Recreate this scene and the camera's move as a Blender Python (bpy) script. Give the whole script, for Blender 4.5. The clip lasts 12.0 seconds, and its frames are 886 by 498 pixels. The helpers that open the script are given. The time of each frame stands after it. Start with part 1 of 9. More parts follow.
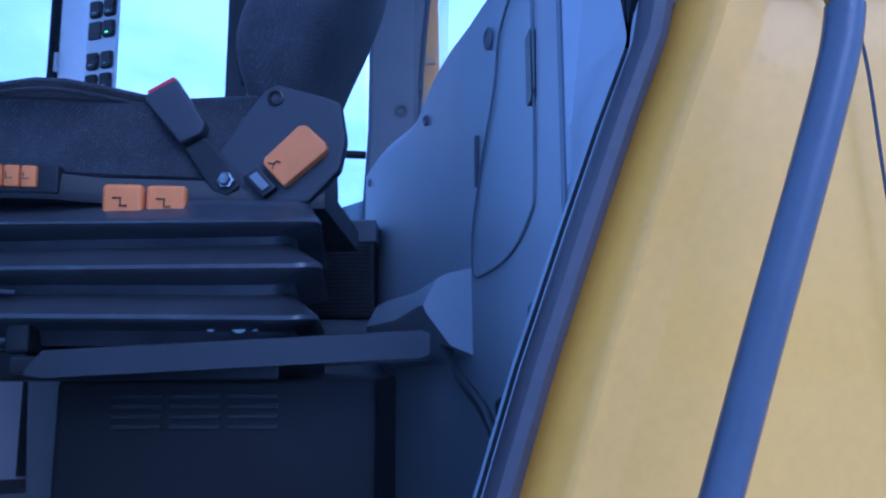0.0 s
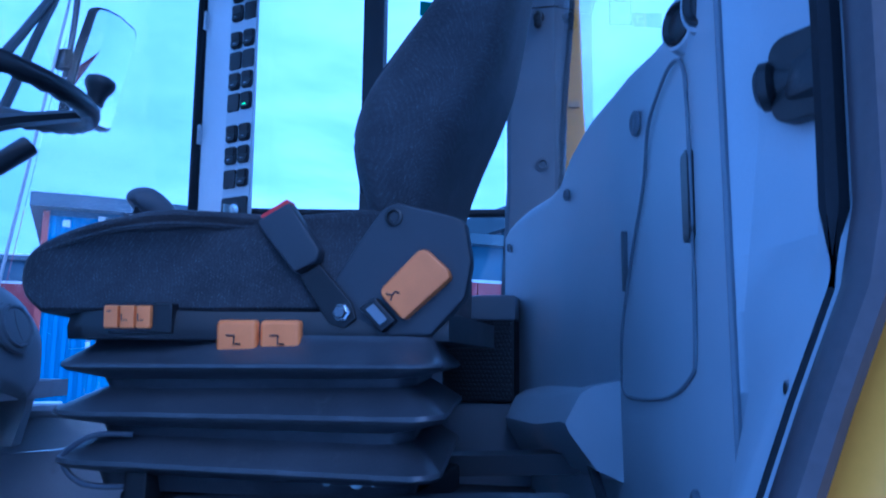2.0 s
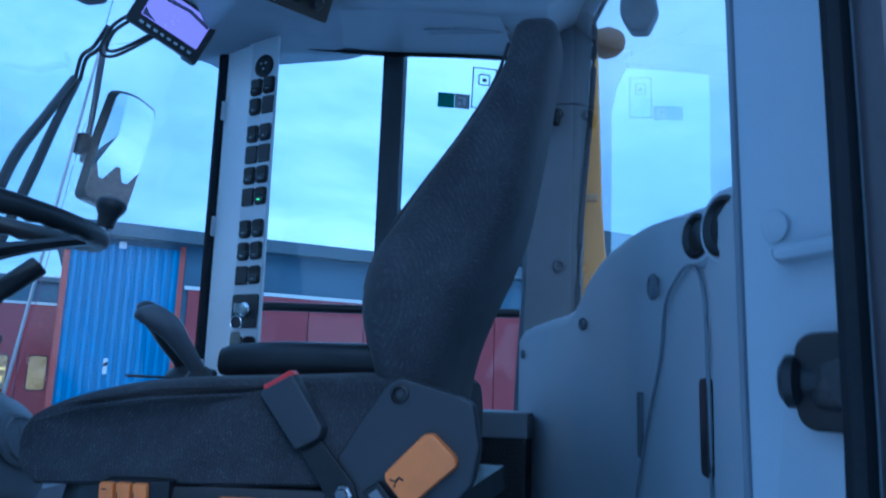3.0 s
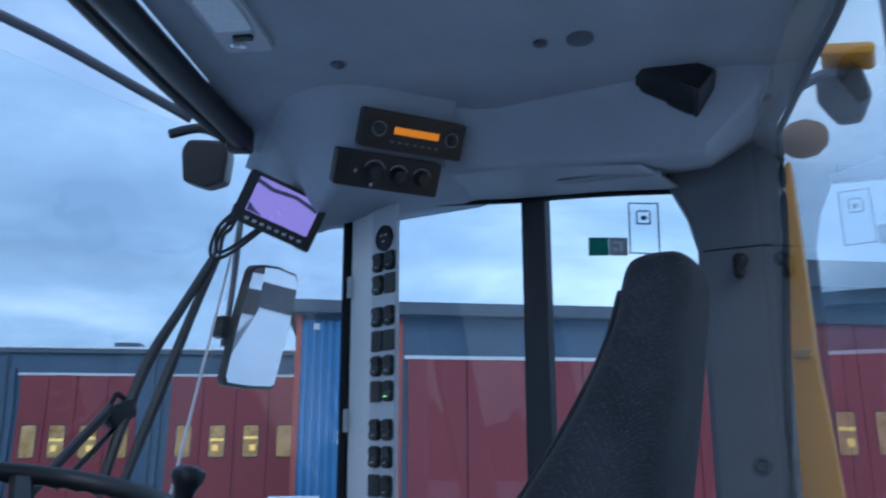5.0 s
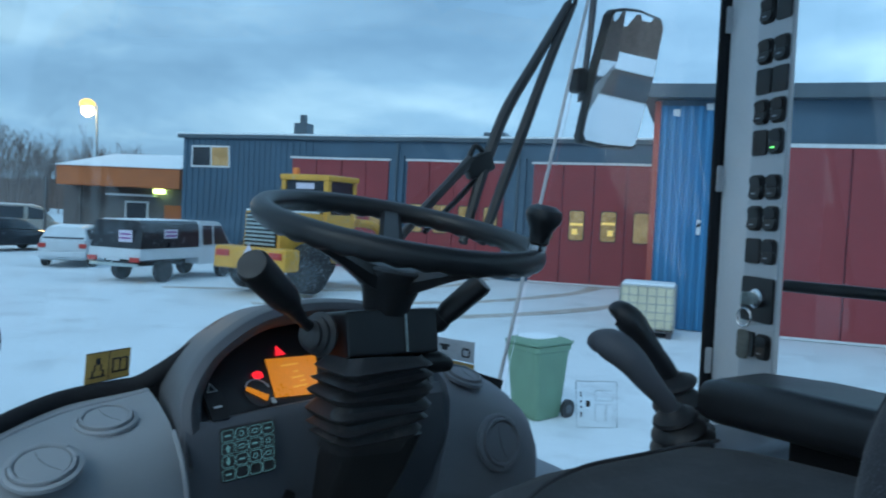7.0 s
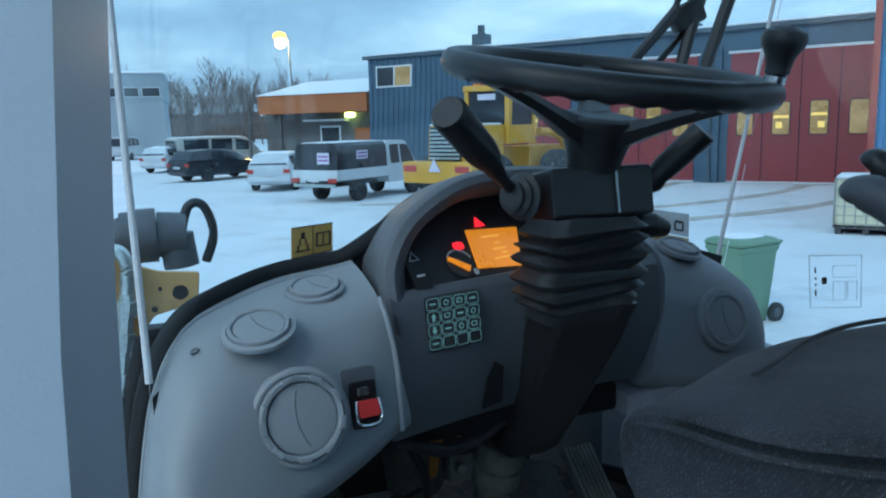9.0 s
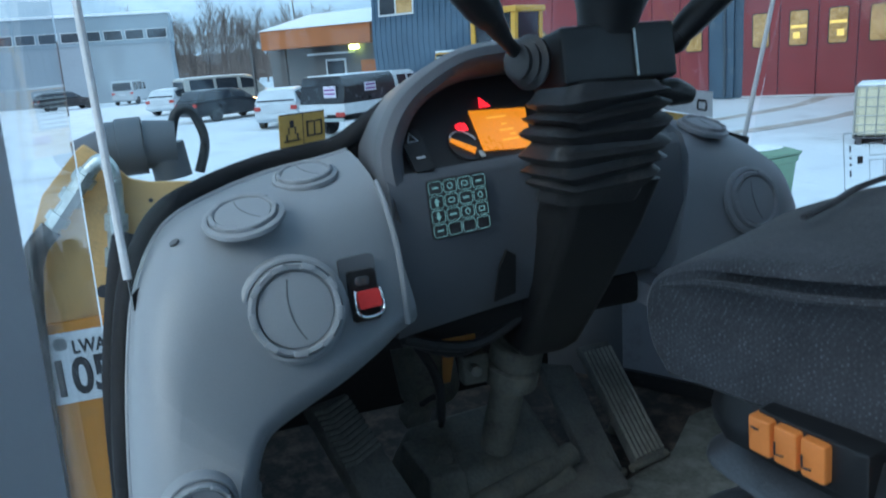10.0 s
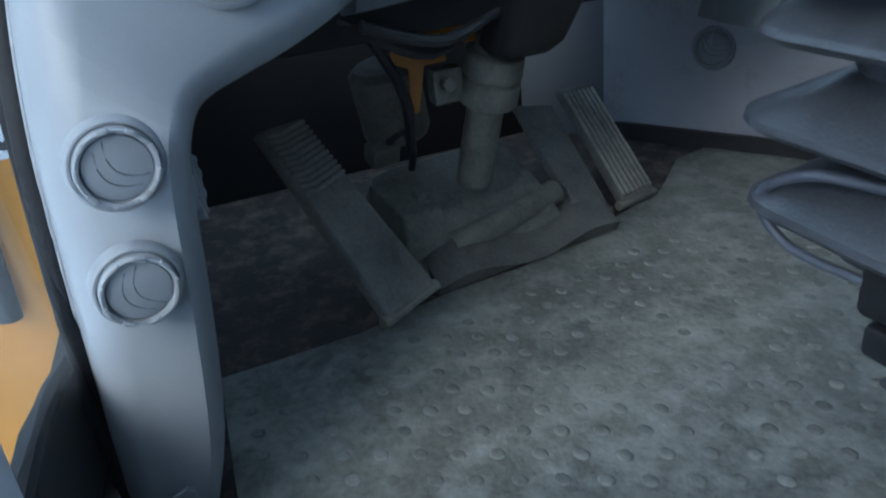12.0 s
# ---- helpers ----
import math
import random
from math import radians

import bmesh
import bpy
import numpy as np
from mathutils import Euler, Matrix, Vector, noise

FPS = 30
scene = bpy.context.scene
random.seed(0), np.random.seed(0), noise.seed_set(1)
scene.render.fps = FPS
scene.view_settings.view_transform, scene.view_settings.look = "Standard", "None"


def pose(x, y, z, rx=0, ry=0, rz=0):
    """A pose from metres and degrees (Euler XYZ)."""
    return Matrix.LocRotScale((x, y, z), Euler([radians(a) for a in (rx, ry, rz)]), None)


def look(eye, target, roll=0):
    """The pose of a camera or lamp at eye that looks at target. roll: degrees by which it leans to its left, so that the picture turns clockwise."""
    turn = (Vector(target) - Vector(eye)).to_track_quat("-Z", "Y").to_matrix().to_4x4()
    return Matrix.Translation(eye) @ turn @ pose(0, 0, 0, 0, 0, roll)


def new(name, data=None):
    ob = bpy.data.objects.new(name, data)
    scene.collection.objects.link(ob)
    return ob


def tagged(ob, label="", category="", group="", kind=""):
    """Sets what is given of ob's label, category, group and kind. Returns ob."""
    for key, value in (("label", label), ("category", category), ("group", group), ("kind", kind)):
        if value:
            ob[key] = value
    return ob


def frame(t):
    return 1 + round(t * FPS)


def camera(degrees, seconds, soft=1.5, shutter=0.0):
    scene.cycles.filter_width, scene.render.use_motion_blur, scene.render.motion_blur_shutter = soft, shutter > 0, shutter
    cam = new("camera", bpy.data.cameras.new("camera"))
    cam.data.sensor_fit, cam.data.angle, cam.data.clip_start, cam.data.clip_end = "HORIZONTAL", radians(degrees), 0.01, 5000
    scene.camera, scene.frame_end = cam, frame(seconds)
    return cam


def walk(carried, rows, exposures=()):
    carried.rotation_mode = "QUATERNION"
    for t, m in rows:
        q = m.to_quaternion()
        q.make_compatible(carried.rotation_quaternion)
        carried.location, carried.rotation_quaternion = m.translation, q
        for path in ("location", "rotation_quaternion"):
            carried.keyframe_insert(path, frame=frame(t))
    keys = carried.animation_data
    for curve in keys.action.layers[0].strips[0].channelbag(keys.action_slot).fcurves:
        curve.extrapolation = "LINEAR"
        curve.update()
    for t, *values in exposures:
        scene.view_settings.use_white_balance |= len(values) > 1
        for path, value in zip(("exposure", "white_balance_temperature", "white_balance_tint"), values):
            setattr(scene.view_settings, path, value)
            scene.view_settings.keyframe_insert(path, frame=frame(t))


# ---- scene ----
cam = camera(60.9, 12.0, soft=2.0, shutter=0.3)
PATH = [
    (0, (-0.009, 0.228, 1.892), (-0.02, 2.204, 2.2), -0.2),
    (0.5, (-0.029, 0.264, 1.961), (0.073, 2.237, 2.272), 0.9),
    (1, (-0.028, 0.309, 1.976), (-0.219, 2.276, 2.283), 1.7),
    (1.5, (-0.022, 0.341, 2.012), (-0.368, 2.292, 2.278), 0.8),
    (2, (0.006, 0.326, 2.072), (-0.402, 2.261, 2.373), 0.5),
    (2.5, (0.024, 0.311, 2.167), (-0.413, 2.235, 2.495), 1.1),
    (3, (0.013, 0.328, 2.254), (-0.441, 2.242, 2.618), 1.9),
    (3.2, (0.005, 0.339, 2.284), (-0.481, 2.236, 2.69), 2.4),
    (4.8, (0.086, 0.58, 2.605), (-0.784, 2.311, 3.1), -0.5),
    (5, (0.079, 0.597, 2.603), (-0.891, 2.28, 3.078), 0.0),
    (5.5, (0.054, 0.684, 2.573), (-1.145, 2.256, 2.875), 2.4),
    (6, (0.023, 0.704, 2.557), (-1.322, 2.18, 2.668), 4.0),
    (6.5, (-0.025, 0.719, 2.544), (-1.532, 2.033, 2.521), 4.0),
    (7, (-0.052, 0.732, 2.538), (-1.711, 1.846, 2.445), 2.7),
    (7.5, (-0.056, 0.73, 2.535), (-1.826, 1.65, 2.4), 1.4),
    (7.7, (-0.058, 0.728, 2.534), (-1.86, 1.582, 2.381), 0.9),
    (9.3, (-0.157, 0.761, 2.437), (-2.014, 1.404, 2.062), -2.2),
    (9.5, (-0.169, 0.768, 2.424), (-2.025, 1.393, 2.017), -2.8),
    (10, (-0.199, 0.784, 2.381), (-2.035, 1.397, 1.877), -4.2),
    (10.5, (-0.231, 0.809, 2.323), (-2.04, 1.411, 1.72), -5.4),
    (11, (-0.25, 0.819, 2.278), (-2.024, 1.414, 1.57), -6.3),
    (11.5, (-0.26, 0.794, 2.223), (-1.986, 1.388, 1.407), -6.7),
    (12, (-0.277, 0.785, 2.175), (-1.947, 1.397, 1.26), -6.3),
]
LOOKS = [(0.0, 1.08, 4020, 29), (0.5, 1.0, 3850, 22), (1.0, 1.0, 4120, 21), (1.5, 1.15, 3700, 23), (2.0, 0.98, 3650, 20), (2.5, 0.80, 3800, 11), (3.2, 0.70, 4150, 1), (4.8, 0.52, 5250, 12), (6.0, 0.55, 5300, 1), (7.7, 0.62, 5500, -4), (9.3, 0.92, 5600, -4), (10.5, 1.42, 6000, 4), (11.0, 1.70, 6100, 6), (12.0, 1.92, 6000, 6)]
walk(cam, [(t, look(eye, target, roll)) for t, eye, target, roll in PATH], LOOKS)

# ---- light: dull winter dusk, an overcast sky over snow ----
world = bpy.data.worlds.new("dusk_sky")
scene.world = world
world.use_nodes = True
wn, wl = world.node_tree.nodes, world.node_tree.links
wn.clear()


def wnode(kind, **sets):
    n = wn.new(kind)
    for k, v in sets.items():
        n.inputs[k].default_value = v
    return n


w_out = wn.new("ShaderNodeOutputWorld")
w_bg = wnode("ShaderNodeBackground", Strength=1.0)
w_co = wn.new("ShaderNodeTexCoord")
w_sep = wn.new("ShaderNodeSeparateXYZ")
w_add = wn.new("ShaderNodeMath")
w_add.operation = "MAXIMUM"
w_add.inputs[1].default_value = 0.0
w_add2 = wn.new("ShaderNodeMath")
w_add2.inputs[1].default_value = 0.22
w_div = wn.new("ShaderNodeVectorMath")
w_div.operation = "DIVIDE"
w_comb = wn.new("ShaderNodeCombineXYZ")
wl.new(w_co.outputs["Generated"], w_sep.inputs[0])
wl.new(w_sep.outputs["Z"], w_add.inputs[0])
wl.new(w_add.outputs[0], w_add2.inputs[0])
for i in range(3):
    wl.new(w_add2.outputs[0], w_comb.inputs[i])
wl.new(w_co.outputs["Generated"], w_div.inputs[0])
wl.new(w_comb.outputs[0], w_div.inputs[1])
w_noise = wnode("ShaderNodeTexNoise", Scale=1.15, Detail=7.0, Roughness=0.56, Distortion=0.35)
wl.new(w_div.outputs[0], w_noise.inputs["Vector"])
w_ramp = wn.new("ShaderNodeValToRGB")
w_ramp.color_ramp.elements[0].position, w_ramp.color_ramp.elements[0].color = 0.34, (0.205, 0.305, 0.45, 1)
w_ramp.color_ramp.elements[1].position, w_ramp.color_ramp.elements[1].color = 0.72, (0.50, 0.62, 0.745, 1)
w_mid = w_ramp.color_ramp.elements.new(0.52)
w_mid.color = (0.30, 0.42, 0.58, 1)
wl.new(w_noise.outputs["Fac"], w_ramp.inputs[0])
w_sky = wn.new("ShaderNodeTexSky")
w_sky.sky_type, w_sky.sun_disc = "NISHITA", False
w_sky.sun_elevation, w_sky.sun_rotation = radians(6), radians(153)
w_skys = wn.new("ShaderNodeMix")
w_skys.data_type, w_skys.blend_type = "RGBA", "ADD"
w_skys.inputs[0].default_value = 0.008
wl.new(w_ramp.outputs[0], w_skys.inputs[6])
wl.new(w_sky.outputs[0], w_skys.inputs[7])
w_dim = wn.new("ShaderNodeMapRange")
w_dim.inputs[1].default_value, w_dim.inputs[2].default_value, w_dim.inputs[3].default_value, w_dim.inputs[4].default_value = -0.9, 0.6, 0.72, 1.12
w_side = wn.new("ShaderNodeVectorMath")
w_side.operation = "DOT_PRODUCT"
w_side.inputs[1].default_value = (0.75, 0.65, 0.15)
wl.new(w_co.outputs["Generated"], w_side.inputs[0])
wl.new(w_side.outputs["Value"], w_dim.inputs[0])
w_mul = wn.new("ShaderNodeMix")
w_mul.data_type, w_mul.blend_type = "RGBA", "MULTIPLY"
w_mul.inputs[0].default_value = 1.0
wl.new(w_skys.outputs[2], w_mul.inputs[6])
wl.new(w_dim.outputs[0], w_mul.inputs[7])
wl.new(w_mul.outputs[2], w_bg.inputs["Color"])
wl.new(w_bg.outputs[0], w_out.inputs[0])

sun_data = bpy.data.lights.new("sun", "SUN")
sun_data.energy, sun_data.angle, sun_data.color = 0.48, radians(36), (1.0, 0.97, 0.93)
sun = new("sun", sun_data)
sun.matrix_basis = pose(0, 0, 30, 52, 0, 27)


# ---- materials ----
def mat(name, color, rough=0.5, metal=0.0, var=0.12, scale=9.0, fine=160.0, bump=0.15, spec=0.5, grime=None, grime_amt=0.0,
        emit=None, strength=0.0, island=0.0, coat=0.0):
    """A surface with large and fine variation of tone, gloss and relief. grime: a second colour in soft patches."""
    m = bpy.data.materials.new(name)
    m.use_nodes = True
    n, l = m.node_tree.nodes, m.node_tree.links
    p = n["Principled BSDF"]
    p.inputs["Metallic"].default_value = metal
    p.inputs["Specular IOR Level"].default_value = spec
    p.inputs["Coat Weight"].default_value = coat
    co = n.new("ShaderNodeTexCoord")
    big = n.new("ShaderNodeTexNoise")
    big.inputs["Scale"].default_value, big.inputs["Detail"].default_value = scale, 5
    small = n.new("ShaderNodeTexNoise")
    small.inputs["Scale"].default_value, small.inputs["Detail"].default_value = fine, 3
    l.new(co.outputs["Object"], big.inputs["Vector"])
    l.new(co.outputs["Object"], small.inputs["Vector"])
    mixf = n.new("ShaderNodeMath")
    mixf.operation = "MULTIPLY_ADD"
    mixf.inputs[1].default_value = 0.65
    l.new(big.outputs["Fac"], mixf.inputs[0])
    half = n.new("ShaderNodeMath")
    half.operation = "MULTIPLY"
    half.inputs[1].default_value = 0.35
    l.new(small.outputs["Fac"], half.inputs[0])
    l.new(half.outputs[0], mixf.inputs[2])
    ramp = n.new("ShaderNodeValToRGB")
    c0 = [max(0.0, c * (1 - var * 1.6)) for c in color]
    c1 = [min(1.0, c * (1 + var * 1.6)) for c in color]
    ramp.color_ramp.elements[0].position, ramp.color_ramp.elements[0].color = 0.3, (*c0, 1)
    ramp.color_ramp.elements[1].position, ramp.color_ramp.elements[1].color = 0.7, (*c1, 1)
    l.new(mixf.outputs[0], ramp.inputs[0])
    last = ramp.outputs[0]
    if grime:
        g = n.new("ShaderNodeTexNoise")
        g.inputs["Scale"].default_value, g.inputs["Detail"].default_value, g.inputs["Roughness"].default_value = scale * 2.3, 8, 0.7
        l.new(co.outputs["Object"], g.inputs["Vector"])
        gr = n.new("ShaderNodeValToRGB")
        gr.color_ramp.elements[0].position = 0.62 - 0.3 * grime_amt
        gr.color_ramp.elements[1].position = 0.80 - 0.2 * grime_amt
        l.new(g.outputs["Fac"], gr.inputs[0])
        mx = n.new("ShaderNodeMix")
        mx.data_type = "RGBA"
        mx.inputs[7].default_value = (*grime, 1)
        l.new(gr.outputs[0], mx.inputs[0])
        l.new(last, mx.inputs[6])
        last = mx.outputs[2]
    if island:
        oi = n.new("ShaderNodeObjectInfo")
        mp = n.new("ShaderNodeMapRange")
        mp.inputs[3].default_value, mp.inputs[4].default_value = 1 - island, 1 + island
        l.new(oi.outputs["Random"], mp.inputs[0])
        mu = n.new("ShaderNodeMix")
        mu.data_type, mu.blend_type = "RGBA", "MULTIPLY"
        mu.inputs[0].default_value = 1
        l.new(last, mu.inputs[6])
        l.new(mp.outputs[0], mu.inputs[7])
        last = mu.outputs[2]
    l.new(last, p.inputs["Base Color"])
    rr = n.new("ShaderNodeMapRange")
    rr.inputs[3].default_value, rr.inputs[4].default_value = max(0.02, rough - 0.1), min(1.0, rough + 0.1)
    l.new(mixf.outputs[0], rr.inputs[0])
    l.new(rr.outputs[0], p.inputs["Roughness"])
    if bump:
        b = n.new("ShaderNodeBump")
        b.inputs["Strength"].default_value, b.inputs["Distance"].default_value = bump, 0.6 / fine
        l.new(small.outputs["Fac"], b.inputs["Height"])
        l.new(b.outputs[0], p.inputs["Normal"])
    if emit:
        p.inputs["Emission Color"].default_value = (*emit, 1)
        p.inputs["Emission Strength"].default_value = strength
    return m


def glass(name, tint=(0.93, 0.97, 0.97), rough=0.0, ior=1.45):
    m = bpy.data.materials.new(name)
    m.use_nodes = True
    p = m.node_tree.nodes["Principled BSDF"]
    p.inputs["Base Color"].default_value = (*tint, 1)
    p.inputs["Transmission Weight"].default_value = 1
    p.inputs["Roughness"].default_value = rough
    p.inputs["IOR"].default_value = ior
    return m


def silvered(name):
    m = bpy.data.materials.new(name)
    m.use_nodes = True
    p = m.node_tree.nodes["Principled BSDF"]
    p.inputs["Base Color"].default_value = (0.86, 0.88, 0.90, 1)
    p.inputs["Metallic"].default_value, p.inputs["Roughness"].default_value = 1.0, 0.005
    return m


def fabric(name, color, fleck):
    """Woven cloth with pale flecks."""
    m = mat(name, color, 0.95, var=0.26, scale=14, fine=420, bump=0.5, spec=0.15)
    n, l = m.node_tree.nodes, m.node_tree.links
    p = n["Principled BSDF"]
    v = n.new("ShaderNodeTexVoronoi")
    v.inputs["Scale"].default_value, v.inputs["Randomness"].default_value = 330, 0.35
    co = n.new("ShaderNodeTexCoord")
    mp = n.new("ShaderNodeMapping")
    mp.inputs["Rotation"].default_value = (0.5, 0.75, 0.6)
    mp.inputs["Scale"].default_value = (1.0, 1.5, 1.0)
    l.new(co.outputs["Object"], mp.inputs["Vector"])
    l.new(mp.outputs[0], v.inputs["Vector"])
    p.inputs["Sheen Weight"].default_value = 0.10
    p.inputs["Sheen Roughness"].default_value = 0.4
    r = n.new("ShaderNodeValToRGB")
    r.color_ramp.elements[0].position, r.color_ramp.elements[0].color = 0.10, (0.8, 0.8, 0.8, 1)
    r.color_ramp.elements[1].position, r.color_ramp.elements[1].color = 0.42, (0, 0, 0, 1)
    l.new(v.outputs["Distance"], r.inputs[0])
    bits = n.new("ShaderNodeTexNoise")
    bits.inputs["Scale"].default_value = 130
    l.new(co.outputs["Object"], bits.inputs["Vector"])
    br = n.new("ShaderNodeValToRGB")
    br.color_ramp.elements[0].position, br.color_ramp.elements[1].position = 0.30, 0.72
    l.new(bits.outputs["Fac"], br.inputs[0])
    mul = n.new("ShaderNodeMath")
    mul.operation = "MULTIPLY"
    l.new(r.outputs[0], mul.inputs[0])
    l.new(br.outputs[0], mul.inputs[1])
    mx = n.new("ShaderNodeMix")
    mx.data_type = "RGBA"
    mx.inputs[7].default_value = (*fleck, 1)
    old = p.inputs["Base Color"].links[0].from_socket
    l.new(old, mx.inputs[6])
    l.new(mul.outputs[0], mx.inputs[0])
    l.new(mx.outputs[2], p.inputs["Base Color"])
    return m


